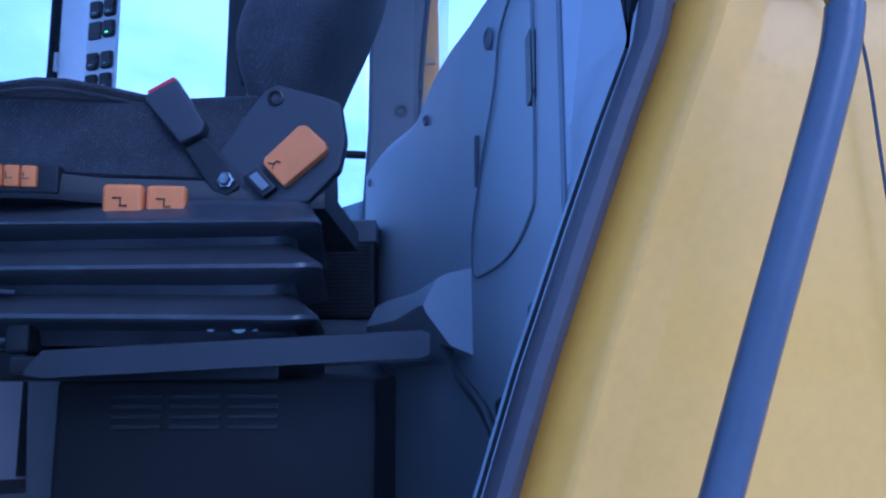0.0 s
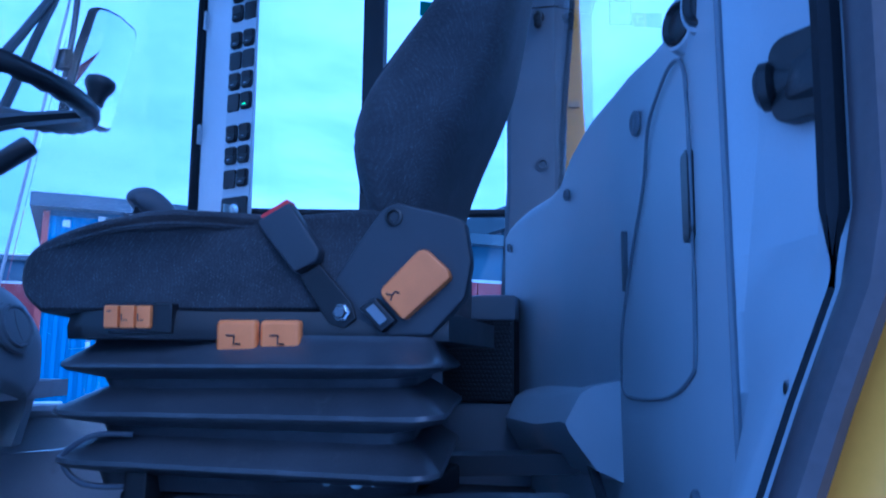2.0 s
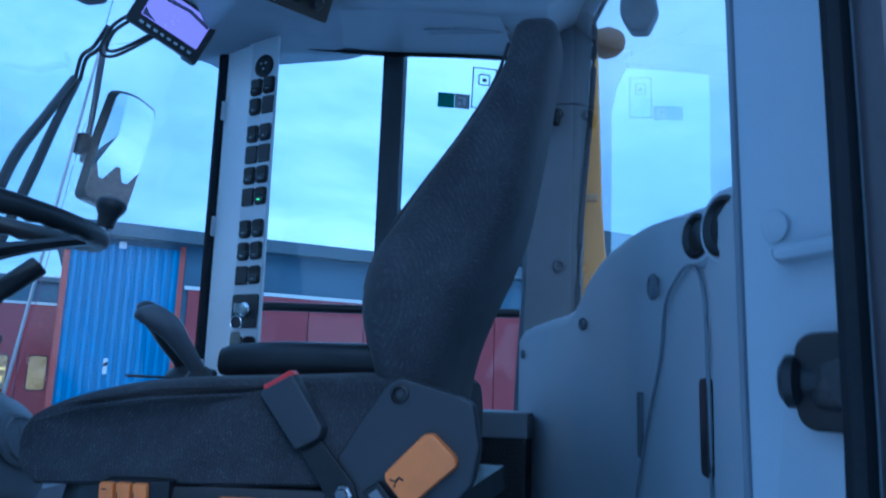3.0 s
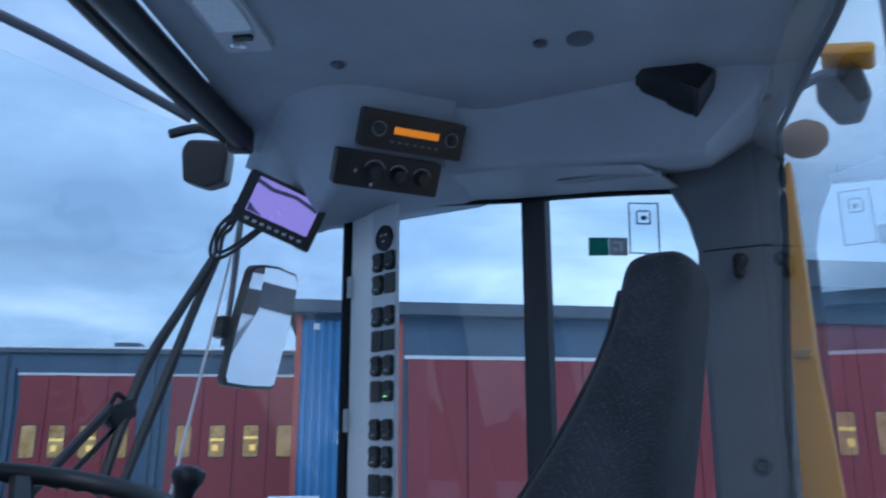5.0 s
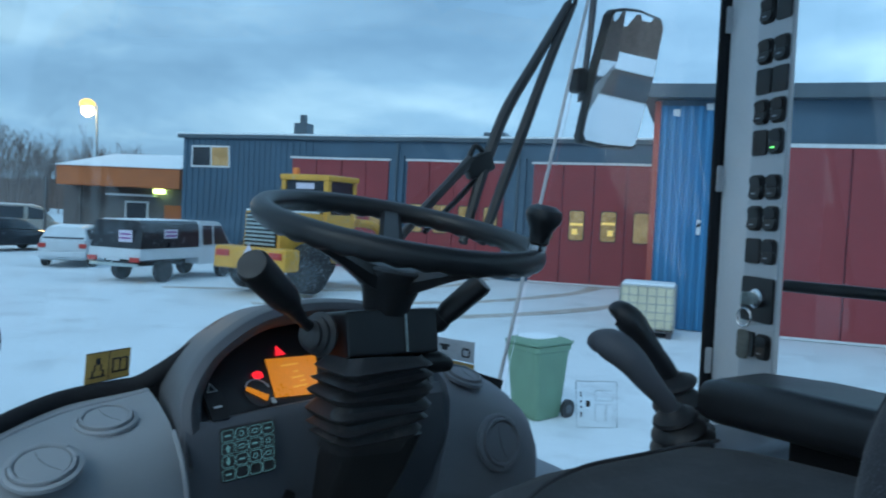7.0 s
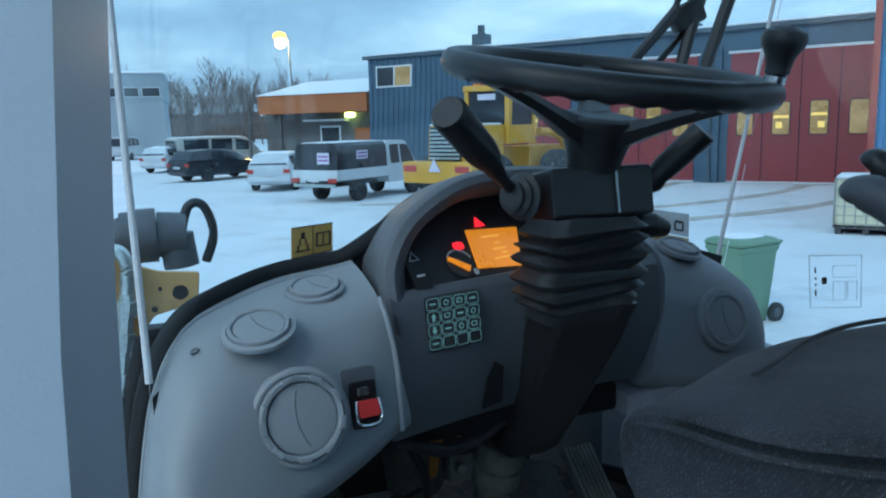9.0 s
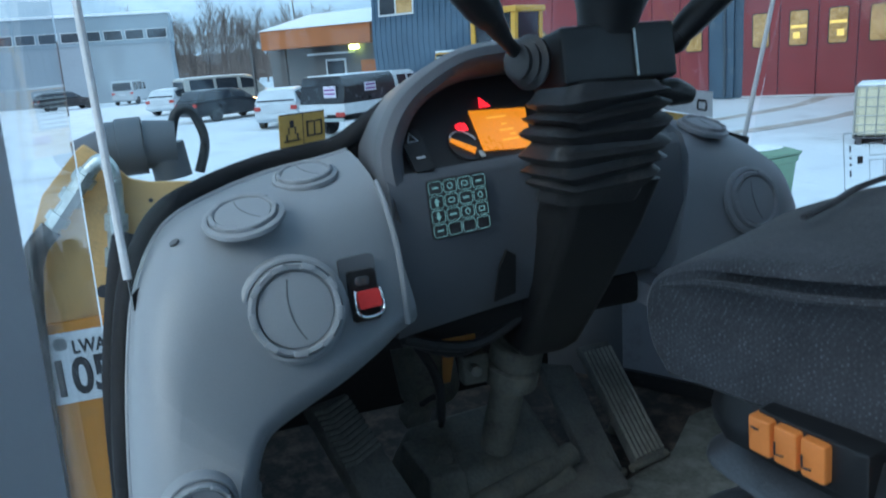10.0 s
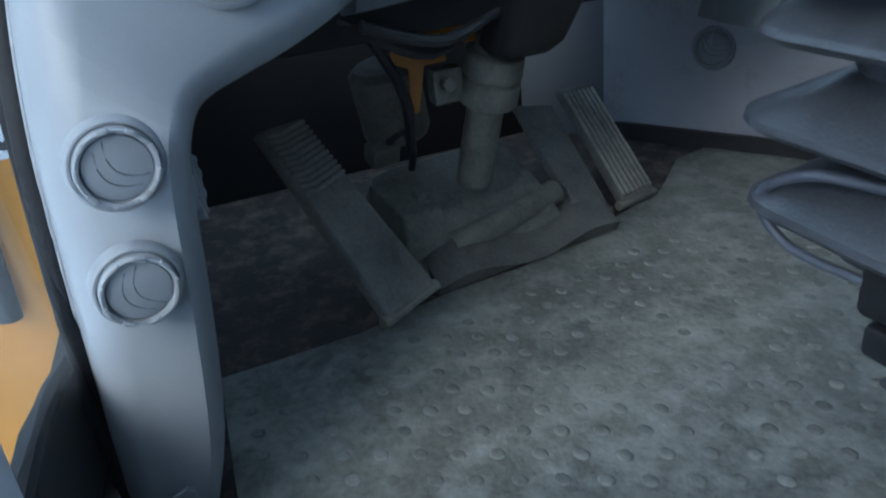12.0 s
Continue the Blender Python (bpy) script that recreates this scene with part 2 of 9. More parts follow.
M = {
    "grey": mat("grey_plastic", (0.47, 0.50, 0.54), 0.5, var=0.05, scale=5, fine=700, bump=0.12),
    "wing": mat("dashboard_grey_plastic", (0.235, 0.255, 0.28), 0.5, var=0.06, scale=5, fine=700, bump=0.14),
    "clad": mat("pillar_cladding", (0.15, 0.16, 0.18), 0.6, var=0.07, scale=6, fine=600, bump=0.15),
    "rust": mat("faded_brown_plastic", (0.34, 0.20, 0.10), 0.6, var=0.12, scale=12, fine=200, bump=0.1),
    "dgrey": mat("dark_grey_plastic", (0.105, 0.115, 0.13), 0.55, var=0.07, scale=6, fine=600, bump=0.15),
    # darker than the black plastic: puts shade into the colour of recessed parts
    "shadeblack": mat("shade_black_plastic", (0.008, 0.008, 0.009), 0.6, var=0.2, scale=12, fine=400, bump=0.15),
    "palegrey": mat("footwell_grey_plastic", (0.31, 0.32, 0.36), 0.6, var=0.08, scale=5, fine=500, bump=0.15, grime=(0.22, 0.22, 0.23), grime_amt=0.25),
    "slate": mat("slate_grey_plastic", (0.10, 0.107, 0.122), 0.5, var=0.07, scale=6, fine=600, bump=0.15),
    "mgrey": mat("mid_grey_plastic", (0.20, 0.215, 0.245), 0.55, var=0.07, scale=6, fine=600, bump=0.15),
    "white": mat("pale_painted_steel", (0.84, 0.86, 0.88), 0.45, var=0.05, scale=5, fine=300, bump=0.05),
    "panel": mat("pale_switch_panel", (0.66, 0.69, 0.72), 0.45, var=0.05, scale=6, fine=500, bump=0.08),
    "black": mat("black_plastic", (0.013, 0.0135, 0.015), 0.42, var=0.2, scale=12, fine=500, bump=0.12),
    "dial": mat("instrument_face", (0.022, 0.023, 0.026), 0.6, var=0.12, scale=8, fine=600, bump=0.1),
    "clear": glass("clear_printed_film", (0.88, 0.92, 0.92), rough=0.2, ior=1.08),
    "grip": mat("moulded_grip", (0.022, 0.023, 0.026), 0.38, var=0.2, scale=18, fine=500, bump=0.15),
    "rubber": mat("black_rubber", (0.026, 0.027, 0.030), 0.48, var=0.2, scale=9, fine=300, bump=0.2, grime=(0.09, 0.085, 0.08), grime_amt=0.15),
    "seal": mat("door_seal_rubber", (0.016, 0.017, 0.020), 0.7, var=0.2, scale=9, fine=300, bump=0.1, spec=0.2),
    "bellow": mat("rubber_bellows", (0.050, 0.052, 0.059), 0.36, var=0.25, scale=14, fine=380, bump=0.25, spec=0.7, grime=(0.085, 0.088, 0.095), grime_amt=0.2),
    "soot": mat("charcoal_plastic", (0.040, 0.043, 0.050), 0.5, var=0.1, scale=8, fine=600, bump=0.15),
    "orangepaint": mat("orange_frame_paint", (0.62, 0.26, 0.035), 0.5, var=0.08, scale=6, fine=120, bump=0.05, grime=(0.40, 0.22, 0.08), grime_amt=0.12),
    "cloth": fabric("seat_cloth", (0.046, 0.048, 0.054), (0.145, 0.15, 0.17)),
    "orange": mat("orange_plastic", (0.80, 0.25, 0.055), 0.45, var=0.05, scale=30, fine=500, bump=0.05),
    "red": mat("red_plastic", (0.55, 0.03, 0.03), 0.4, var=0.05),
    "yellow": mat("yellow_paint", (0.86, 0.42, 0.045), 0.38, var=0.05, scale=4, fine=120, bump=0.01, grime=(0.55, 0.30, 0.07), grime_amt=0.05, coat=0.2),
    "sandy": mat("weathered_yellow_paint", (0.62, 0.38, 0.15), 0.6, var=0.10, scale=8, fine=160, bump=0.15, grime=(0.30, 0.23, 0.14), grime_amt=0.2),
    "steel": mat("galvanised_steel", (0.50, 0.56, 0.55), 0.38, 0.75, var=0.2, scale=25, fine=200, bump=0.1, grime=(0.25, 0.26, 0.25), grime_amt=0.2),
    "chrome": mat("bright_steel", (0.62, 0.63, 0.65), 0.2, 1.0, var=0.05),
    "rail": mat("grey_painted_tube", (0.085, 0.092, 0.112), 0.32, var=0.1, scale=14, fine=220, bump=0.1),
    "brownsteel": mat("worn_frame_paint", (0.065, 0.058, 0.064), 0.45, var=0.15, scale=10, fine=150, bump=0.1),
    "floorbase": mat("grimy_floor", (0.036, 0.033, 0.031), 0.75, var=0.35, scale=9, fine=140, bump=0.4, grime=(0.17, 0.125, 0.095), grime_amt=0.5),
    "stud": mat("worn_stud_rubber", (0.17, 0.178, 0.165), 0.6, var=0.3, scale=11, fine=200, bump=0.2, grime=(0.07, 0.075, 0.07), grime_amt=0.5),
    "mat": mat("dirty_rubber_mat", (0.138, 0.143, 0.126), 0.62, var=0.38, scale=7, fine=120, bump=0.3, grime=(0.27, 0.28, 0.258), grime_amt=0.6),
    "pedal": mat("worn_pedal_rubber", (0.105, 0.105, 0.098), 0.7, var=0.35, scale=16, fine=200, bump=0.3, grime=(0.15, 0.14, 0.12), grime_amt=0.4),
    "palepedal": mat("scuffed_pedal", (0.25, 0.245, 0.215), 0.65, var=0.3, scale=18, fine=200, bump=0.3, grime=(0.30, 0.29, 0.25), grime_amt=0.35),
    "rib": mat("dusty_rib_rubber", (0.16, 0.158, 0.145), 0.7, var=0.3, scale=18, fine=200, bump=0.3),
    "dusty": mat("dusty_cast_metal", (0.15, 0.15, 0.132), 0.7, 0.1, var=0.3, scale=15, fine=150, bump=0.3, grime=(0.20, 0.185, 0.145), grime_amt=0.45),
    "liner": mat("headliner_felt", (0.37, 0.40, 0.45), 0.95, var=0.09, scale=6, fine=500, bump=0.3, spec=0.1),
    "glass": glass("cab_glass", (0.90, 0.96, 0.96), ior=1.33),
    "sideglass": glass("thin_side_glass", (0.94, 0.97, 0.97), ior=1.15),
    "rearglass": glass("rear_glass", (0.92, 0.96, 0.96), ior=1.5),
    "mirror": silvered("mirror_glass"),
    "cornerglass": glass("corner_glass", (0.92, 0.96, 0.96), ior=1.18),
    "trim": mat("roof_trim_plastic", (0.34, 0.37, 0.415), 0.6, var=0.06, scale=6, fine=500, bump=0.12),
    "screen": mat("monitor_picture", (0.05, 0.04, 0.1), 0.25, emit=(0.26, 0.20, 0.52), strength=0.7),
    "screendark": mat("monitor_picture_dark", (0.01, 0.01, 0.02), 0.25, emit=(0.03, 0.03, 0.07), strength=0.5),
    "amber": mat("amber_display", (0.4, 0.12, 0.0), 0.3, emit=(1.0, 0.30, 0.012), strength=0.36),
    "amberdim": mat("amber_display_mark", (0.4, 0.2, 0.0), 0.3, emit=(1.0, 0.42, 0.05), strength=0.45),
    "redlamp": mat("red_telltale", (0.5, 0.0, 0.0), 0.3, emit=(1.0, 0.015, 0.03), strength=0.8),
    "key": mat("backlit_key_legend", (0.22, 0.36, 0.36), 0.4, emit=(0.42, 0.80, 0.78), strength=0.11),
    "greenled": mat("green_led", (0.1, 0.4, 0.1), 0.3, emit=(0.3, 1.0, 0.2), strength=1.5),
    "legend": mat("pale_print", (0.55, 0.57, 0.60), 0.5),
    "ink": mat("dark_print", (0.03, 0.03, 0.035), 0.5),
    "stickgreen": mat("green_sticker", (0.01, 0.28, 0.20), 0.4),
    "stickwhite": mat("white_sticker", (0.72, 0.76, 0.80), 0.4),
    "sticksilver": mat("silver_sticker", (0.42, 0.45, 0.47), 0.4),
    "stickyellow": mat("yellow_sticker", (0.55, 0.36, 0.10), 0.45),
}


# ---- shaping helpers ----
def put(bm, tmp, m=None):
    if m is not None:
        tmp.transform(m)
    me = bpy.data.meshes.new("tmp")
    tmp.to_mesh(me)
    tmp.free()
    bm.from_mesh(me)
    bpy.data.meshes.remove(me)
    return bm


def box(bm, c, s, m=None, bev=0.004, seg=2):
    """A box of size s round c, with rounded edges; m turns it about c."""
    t = bmesh.new()
    bmesh.ops.create_cube(t, size=1)
    for v in t.verts:
        v.co = Vector((v.co.x * s[0], v.co.y * s[1], v.co.z * s[2]))
    if bev:
        bmesh.ops.bevel(t, geom=t.edges[:], offset=min(bev, 0.45 * min(s)), segments=seg, affect="EDGES", profile=0.5)
    return put(bm, t, Matrix.Translation(c) @ (m if m is not None else Matrix()))


def turn(rx=0, ry=0, rz=0):
    return pose(0, 0, 0, rx, ry, rz)


def ring_loft(bm, rings, close=True, caps=True):
    vs = [[bm.verts.new(p) for p in r] for r in rings]
    k = len(vs[0])
    for a, b in zip(vs, vs[1:]):
        for i in range(k if close else k - 1):
            j = (i + 1) % k
            bm.faces.new((a[i], a[j], b[j], b[i]))
    if caps and close:
        bm.faces.new(vs[0][::-1])
        bm.faces.new(vs[-1])
    return bm


def smooth_line(pts, n=6):
    pts = [Vector(p) for p in pts]
    if len(pts) < 3:
        return pts
    out = []
    for i in range(len(pts) - 1):
        p0, p1, p2, p3 = pts[max(i - 1, 0)], pts[i], pts[i + 1], pts[min(i + 2, len(pts) - 1)]
        for k in range(n):
            t = k / n
            out.append(0.5 * ((2 * p1) + (p2 - p0) * t + (2 * p0 - 5 * p1 + 4 * p2 - p3) * t * t + (3 * p1 - p0 - 3 * p2 + p3) * t ** 3))
    out.append(pts[-1])
    return out


def tube(bm, pts, r, seg=10, n=6, smooth=True):
    """A round bar along points; r a radius or one for each given point."""
    line = smooth_line(pts, n) if smooth else [Vector(p) for p in pts]
    rs = r if isinstance(r, (list, tuple)) else [r, r]
    up, rings = Vector((0, 0, 1)), []
    for i, p in enumerate(line):
        d = (line[min(i + 1, len(line) - 1)] - line[max(i - 1, 0)]).normalized()
        a = d.cross(up)
        if a.length < 0.05:
            a = d.cross(Vector((1, 0, 0)))
        a.normalize()
        b = d.cross(a).normalized()
        u = i / max(1, len(line) - 1) * (len(rs) - 1)
        k = min(int(u), len(rs) - 2)
        rad = rs[k] + (rs[k + 1] - rs[k]) * (u - k)
        rings.append([p + rad * (math.cos(w) * a + math.sin(w) * b) for w in (math.tau * j / seg for j in range(seg))])
    return ring_loft(bm, rings)


def rod(bm, a, b, r, r2=None, seg=16):
    return tube(bm, [a, b], [r, r if r2 is None else r2], seg, smooth=False)


def lathe(bm, prof, m, seg=28):
    """Turns a profile of (radius, height) about the z axis of m."""
    rings = [[m @ Vector((max(r, 1e-4) * math.cos(w), max(r, 1e-4) * math.sin(w), h)) for w in (math.tau * j / seg for j in range(seg))] for r, h in prof]
    return ring_loft(bm, rings)


def prism(bm, outline, m, depth, bev=0.003, seg=2):
    """A plate: an outline in the x-y plane of m, raised by depth along its z."""
    t = bmesh.new()
    f = t.faces.new([t.verts.new((x, y, 0)) for x, y in outline])
    e = bmesh.ops.extrude_face_region(t, geom=[f])
    for v in [g for g in e["geom"] if isinstance(g, bmesh.types.BMVert)]:
        v.co.z += depth
    bmesh.ops.recalc_face_normals(t, faces=t.faces[:])
    if bev:
        bmesh.ops.bevel(t, geom=t.edges[:], offset=bev, segments=seg, affect="EDGES", profile=0.5, clamp_overlap=True)
    return put(bm, t, m)


def rounded(w, h, r, n=5):
    """A rounded rectangle about the origin."""
    out = []
    for cx, cy, a0 in ((w / 2 - r, h / 2 - r, 0), (-w / 2 + r, h / 2 - r, 90), (-w / 2 + r, -h / 2 + r, 180), (w / 2 - r, -h / 2 + r, 270)):
        for k in range(n + 1):
            a = radians(a0 + 90 * k / n)
            out.append((cx + r * math.cos(a), cy + r * math.sin(a)))
    return out


def disc(r, n=28):
    return [(r * math.cos(math.tau * k / n), r * math.sin(math.tau * k / n)) for k in range(n)]


def facing(p, normal, up=(0, 0, 1)):
    """A frame at p whose z points along normal and whose y is as near up as may be."""
    z = Vector(normal).normalized()
    x = Vector(up).cross(z).normalized()
    y = z.cross(x)
    m = Matrix((x, y, z)).transposed().to_4x4()
    m.translation = Vector(p)
    return m


def mesh_of(name, bm, material, angle=38):
    bmesh.ops.recalc_face_normals(bm, faces=bm.faces[:])
    lim = radians(angle)
    for f in bm.faces:
        f.smooth = True
    for e in bm.edges:
        if len(e.link_faces) != 2 or e.calc_face_angle(0) > lim:
            e.smooth = False
    # corner normals weighted by area, so that flat faces stay flat beside their rounded edges
    normals = []
    if len(bm.faces) < 9000:
        keep = math.cos(lim)
        for f in bm.faces:
            fn = f.normal
            for v in f.verts:
                total = Vector((0, 0, 0))
                for g in v.link_faces:
                    if fn.dot(g.normal) > keep:
                        total += g.normal * g.calc_area()
                normals.append(total.normalized() if total.length > 0 else fn.copy())
    me = bpy.data.meshes.new(name)
    bm.to_mesh(me)
    bm.free()
    if normals:
        me.normals_split_custom_set(normals)
    me.materials.append(material)
    return me


def part(name, bm, material, parent, label=""):
    ob = new(name, mesh_of(name, bm, material))
    ob.parent = parent
    if parent.parent is None:
        ob.matrix_parent_inverse = parent.matrix_basis.inverted()
    return tagged(ob, label)


def thing(name, label, category, at, group="", kind=""):
    ob = new(name)
    ob.empty_display_size = 0.05
    ob.location = at
    return tagged(ob, label, category, group, kind)


def solid(name, bm, material, label, category="", kind="structure", group=""):
    return tagged(new(name, mesh_of(name, bm, material)), label, category, group, kind)


def pane(bm, quad, t=0.004):
    """A sheet of glass over four corners."""
    a = [Vector(p) for p in quad]
    n = (a[1] - a[0]).cross(a[3] - a[0]).normalized() * t
    ring_loft(bm, [a, [p + n for p in a]])
    return bm


def strip(bm, pts, n, w, t=0.004):
    """A flat band of width w along pts, raised along n."""
    n = Vector(n).normalized()
    pts = [Vector(p) for p in pts]
    rings = []
    for i, p in enumerate(pts):
        d = (pts[min(i + 1, len(pts) - 1)] - pts[max(i - 1, 0)]).normalized()
        s = d.cross(n).normalized() * w / 2
        rings.append([p - s, p + s, p + s + n * t, p - s + n * t])
    return ring_loft(bm, rings)


# ---- the cab: floor, walls, pillars, glass, roof ----
FL = 1.61           # cab floor over the ground
ROOF = 3.19         # headliner

bm = bmesh.new()
box(bm, (-0.83, 1.42, FL - 0.046), (1.86, 1.50, 0.08), bev=0.01)
solid("floor", bm, M["floorbase"], "grimy dark cab floor under the rubber mat", "floor")
MAT = [(-1.137, 0.776), (-1.138, 0.858), (-1.142, 0.969), (-1.177, 1.122), (-1.186, 1.249), (-1.233, 1.407), (-1.302, 1.589), (-1.40, 1.70), (-1.42, 1.785), (-1.26, 1.885), (-0.97, 2.01), (-0.55, 2.10), (0.0, 2.10), (0.05, 0.76), (-0.80, 0.755)]
bm = bmesh.new()
prism(bm, MAT, pose(0, 0, FL - 0.007), 0.0075, 0.002)
floor_mat = thing("floor_mat", "dusty grey rubber floor mat with raised studs", "floor mat", (-0.6, 1.3, FL))
part("mat", bm, M["mat"], floor_mat)
bm = bmesh.new()
rng = random.Random(3)
for i in range(28):
    for j in range(28):
        x, y = -1.13 + i * 0.042 + 0.021 * (j % 2), 0.80 + j * 0.038
        if x > -1.10 - 0.16 * max(0.0, y - 1.1) and not (x > -0.5 and y > 1.1) and y < 1.85:
            worn = min(1.0, max(0.0, 0.5 + 1.1 * (x + 0.95) + 0.9 * noise.noise((x * 6, y * 6, 2)))) * rng.uniform(0.7, 1.0)
            m = pose(x + rng.uniform(-0.002, 0.002), y + rng.uniform(-0.002, 0.002), FL + 0.0002, 0, 0, 25) @ Matrix.Diagonal((1.12, 0.95, 0.25 + 1.1 * worn, 1))
            lathe(bm, [(0.0086, 0), (0.0080, 0.0016), (0.0066, 0.0027), (0.003, 0.0032)], m, 9)
studs = part("stud", bm, M["stud"], floor_mat, "small raised rubber studs")
tagged(studs, kind="stuff")

# bulkhead colour holds the shade behind the pedals
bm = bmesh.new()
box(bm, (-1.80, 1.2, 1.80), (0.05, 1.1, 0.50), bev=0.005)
solid("wall_front", bm, M["shadeblack"], "bulkhead in front of the pedals, coloured near-black for shade", "wall")

# right lower wall, following the taper of the cab
bm = bmesh.new()
plan = [(-1.62, 1.68), (-1.58, 1.71), (-1.28, 1.89), (-1.01, 2.01), (-0.96, 2.035), (-0.55, 2.13), (-0.20, 2.18)]
rings = []
for x, y in plan:
    top = 2.13 if x > -1.0 else 1.955
    rings.append([(x, y, 1.52), (x, y, top), (x + 0.012, y + 0.045, top), (x + 0.012, y + 0.045, 1.52)])
ring_loft(bm, rings)
wall_right = solid("wall_right", bm, M["palegrey"], "grey plastic lower side panel of the cab", "wall")
bm = bmesh.new()
strip(bm, [(x + 0.004, y - 0.006, FL + 0.014) for x, y in plan], (0, -1, 0), 0.034, 0.012)
solid("baseboard", bm, M["rubber"], "black rubber edging along the cab floor", "trim")

bm = bmesh.new()
tube(bm, [(x + 0.004, y - 0.004, 1.955) for x, y in plan[:4]], 0.016, 8)
solid("wall_ledge", bm, M["palegrey"], "rounded grey ledge along the top of the footwell wall", "trim")
# front end of the wall in darker grey: corner shade put into the colour
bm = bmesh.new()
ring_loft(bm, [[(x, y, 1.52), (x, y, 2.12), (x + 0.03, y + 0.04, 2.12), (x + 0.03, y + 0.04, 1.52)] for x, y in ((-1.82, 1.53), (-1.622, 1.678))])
solid("footwell_corner", bm, M["dgrey"], "front corner of the footwell wall, coloured darker for shade", "wall")
# near-black panel added to close the side ahead of the door, with the seal of the glass above it
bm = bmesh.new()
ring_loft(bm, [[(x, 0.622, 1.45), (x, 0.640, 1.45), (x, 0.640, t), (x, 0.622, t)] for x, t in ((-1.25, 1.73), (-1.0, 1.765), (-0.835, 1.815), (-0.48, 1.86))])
solid("wall_left", bm, M["shadeblack"], "added lower side panel ahead of the door, coloured near-black for shade", "wall")
# added sheet behind the dashboard leg, charcoal to keep this side dark
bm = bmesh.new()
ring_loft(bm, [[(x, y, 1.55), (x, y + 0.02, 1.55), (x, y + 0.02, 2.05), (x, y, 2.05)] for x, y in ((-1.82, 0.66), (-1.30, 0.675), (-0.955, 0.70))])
solid("footwell_side_sheet", bm, M["soot"], "added charcoal sheet that keeps the side of the footwell dark", "wall")
bm = bmesh.new()
tube(bm, [(-1.10, 0.640, 1.76), (-1.0, 0.642, 1.772), (-0.835, 0.642, 1.822), (-0.50, 0.642, 1.868)], 0.010, 8)
solid("glass_seal", bm, M["seal"], "black rubber seal under the side glass", "seal")

# left sill and jamb of the door opening
bm = bmesh.new()
box(bm, (-0.25, 0.70, FL - 0.06), (0.80, 0.07, 0.13), bev=0.012)
solid("door_sill", bm, M["brownsteel"], "worn painted steel sill of the door opening", "sill")

# pillar in front of the door
bm = bmesh.new()
lean = [(1.52, -0.49), (2.0, -0.525), (2.385, -0.533), (2.65, -0.59), (3.22, -0.71)]
rings = []
for z, x in lean:
    w = 0.13
    s = max(-0.012, min(0.02, 0.05 * (z - 2.385))) - 0.009
    rings.append([(x, 0.728 + s, z), (x + 0.012, 0.732 + s, z), (x + w, 0.722 + s, z), (x + w, 0.655, z), (x, 0.655, z)])
ring_loft(bm, rings)
solid("pillar_door_front", bm, M["grey"], "grey covered pillar at the front of the door opening", "pillar")
bm = bmesh.new()
tube(bm, [(x - 0.010, 0.690, z) for z, x in lean], 0.010, 8)
solid("door_seal", bm, M["seal"], "black rubber seal along the door pillar", "seal")

# rear jamb: a moulded face, a slanting steel lip along the door opening, the striker
EDGE = [(1.50, -0.07), (1.70, -0.002), (1.814, 0.034), (1.89, 0.058), (1.98, 0.090), (2.054, 0.117), (2.11, 0.139), (2.15, 0.147), (2.24, 0.149), (2.40, 0.150), (3.20, 0.150)]
bm = bmesh.new()
rings = []
for z, e in EDGE:
    i = max(min(0.100, e - 0.012), e - 0.05)
    k = min(1.0, max(0.0, (z - 2.11) / 0.13))
    rings.append([(0.100, 0.905, z), (0.099, 0.892, z), (i + 0.004 + 0.016 * k, 0.885 if z > 2.0 else 0.86, z), (e - 0.022 + 0.024 * k, 0.775 + 0.083 * k, z), (e - 0.020 + 0.002 * k, 0.765, z), (e - 0.020 + 0.002 * k, 0.742, z), (e - 0.021 - 0.005 * k, 0.734, z), (e - 0.021 - 0.005 * k, 0.724, z),
                  (e + 0.16, 0.724, z), (e + 0.16, 0.905, z)])
ring_loft(bm, rings)
jamb = solid("pillar_door_rear", bm, M["grey"], "pale grey moulded door jamb at the rear of the opening", "pillar")
bm = bmesh.new()
ring_loft(bm, [[(e - 0.018, 0.724, z), (e - 0.021, 0.716, z), (e - 0.020, 0.704, z), (e - 0.014, 0.697, z), (e - 0.006, 0.697, z), (e, 0.703, z), (e, 0.724, z)] for z, e in EDGE])
solid("jamb_lip", bm, M["brownsteel"], "dark worn steel lip along the door opening", "trim")
bm = bmesh.new()
tube(bm, [(e - (0.021 if z < 2.12 else 0.026), 0.727, z) for z, e in EDGE], [0.0028 if z < 2.12 else 0.0075 for z, e in EDGE], 8, smooth=False)
solid("jamb_seal", bm, M["seal"], "black rubber seal in the groove of the door jamb", "seal")
for z in (1.88, 1.97, 2.06):
    e = next(e0 + (e1 - e0) * (z - z0) / (z1 - z0) for (z0, e0), (z1, e1) in zip(EDGE, EDGE[1:]) if z0 <= z <= z1)
    bm = bmesh.new()
    lathe(bm, [(0.0045, 0), (0.0045, 0.001), (0.003, 0.0015), (0, 0.001)], facing((e - 0.0195, 0.755, z), (-1, 0.1, 0)), 12)
    part("plug", bm, M["black"], jamb)
bm = bmesh.new()
tube(bm, [(0.097, 0.893, 1.75), (0.097, 0.893, 2.4), (0.097, 0.893, 3.1)], 0.003, 6)
part("joint", bm, M["mgrey"], jamb)

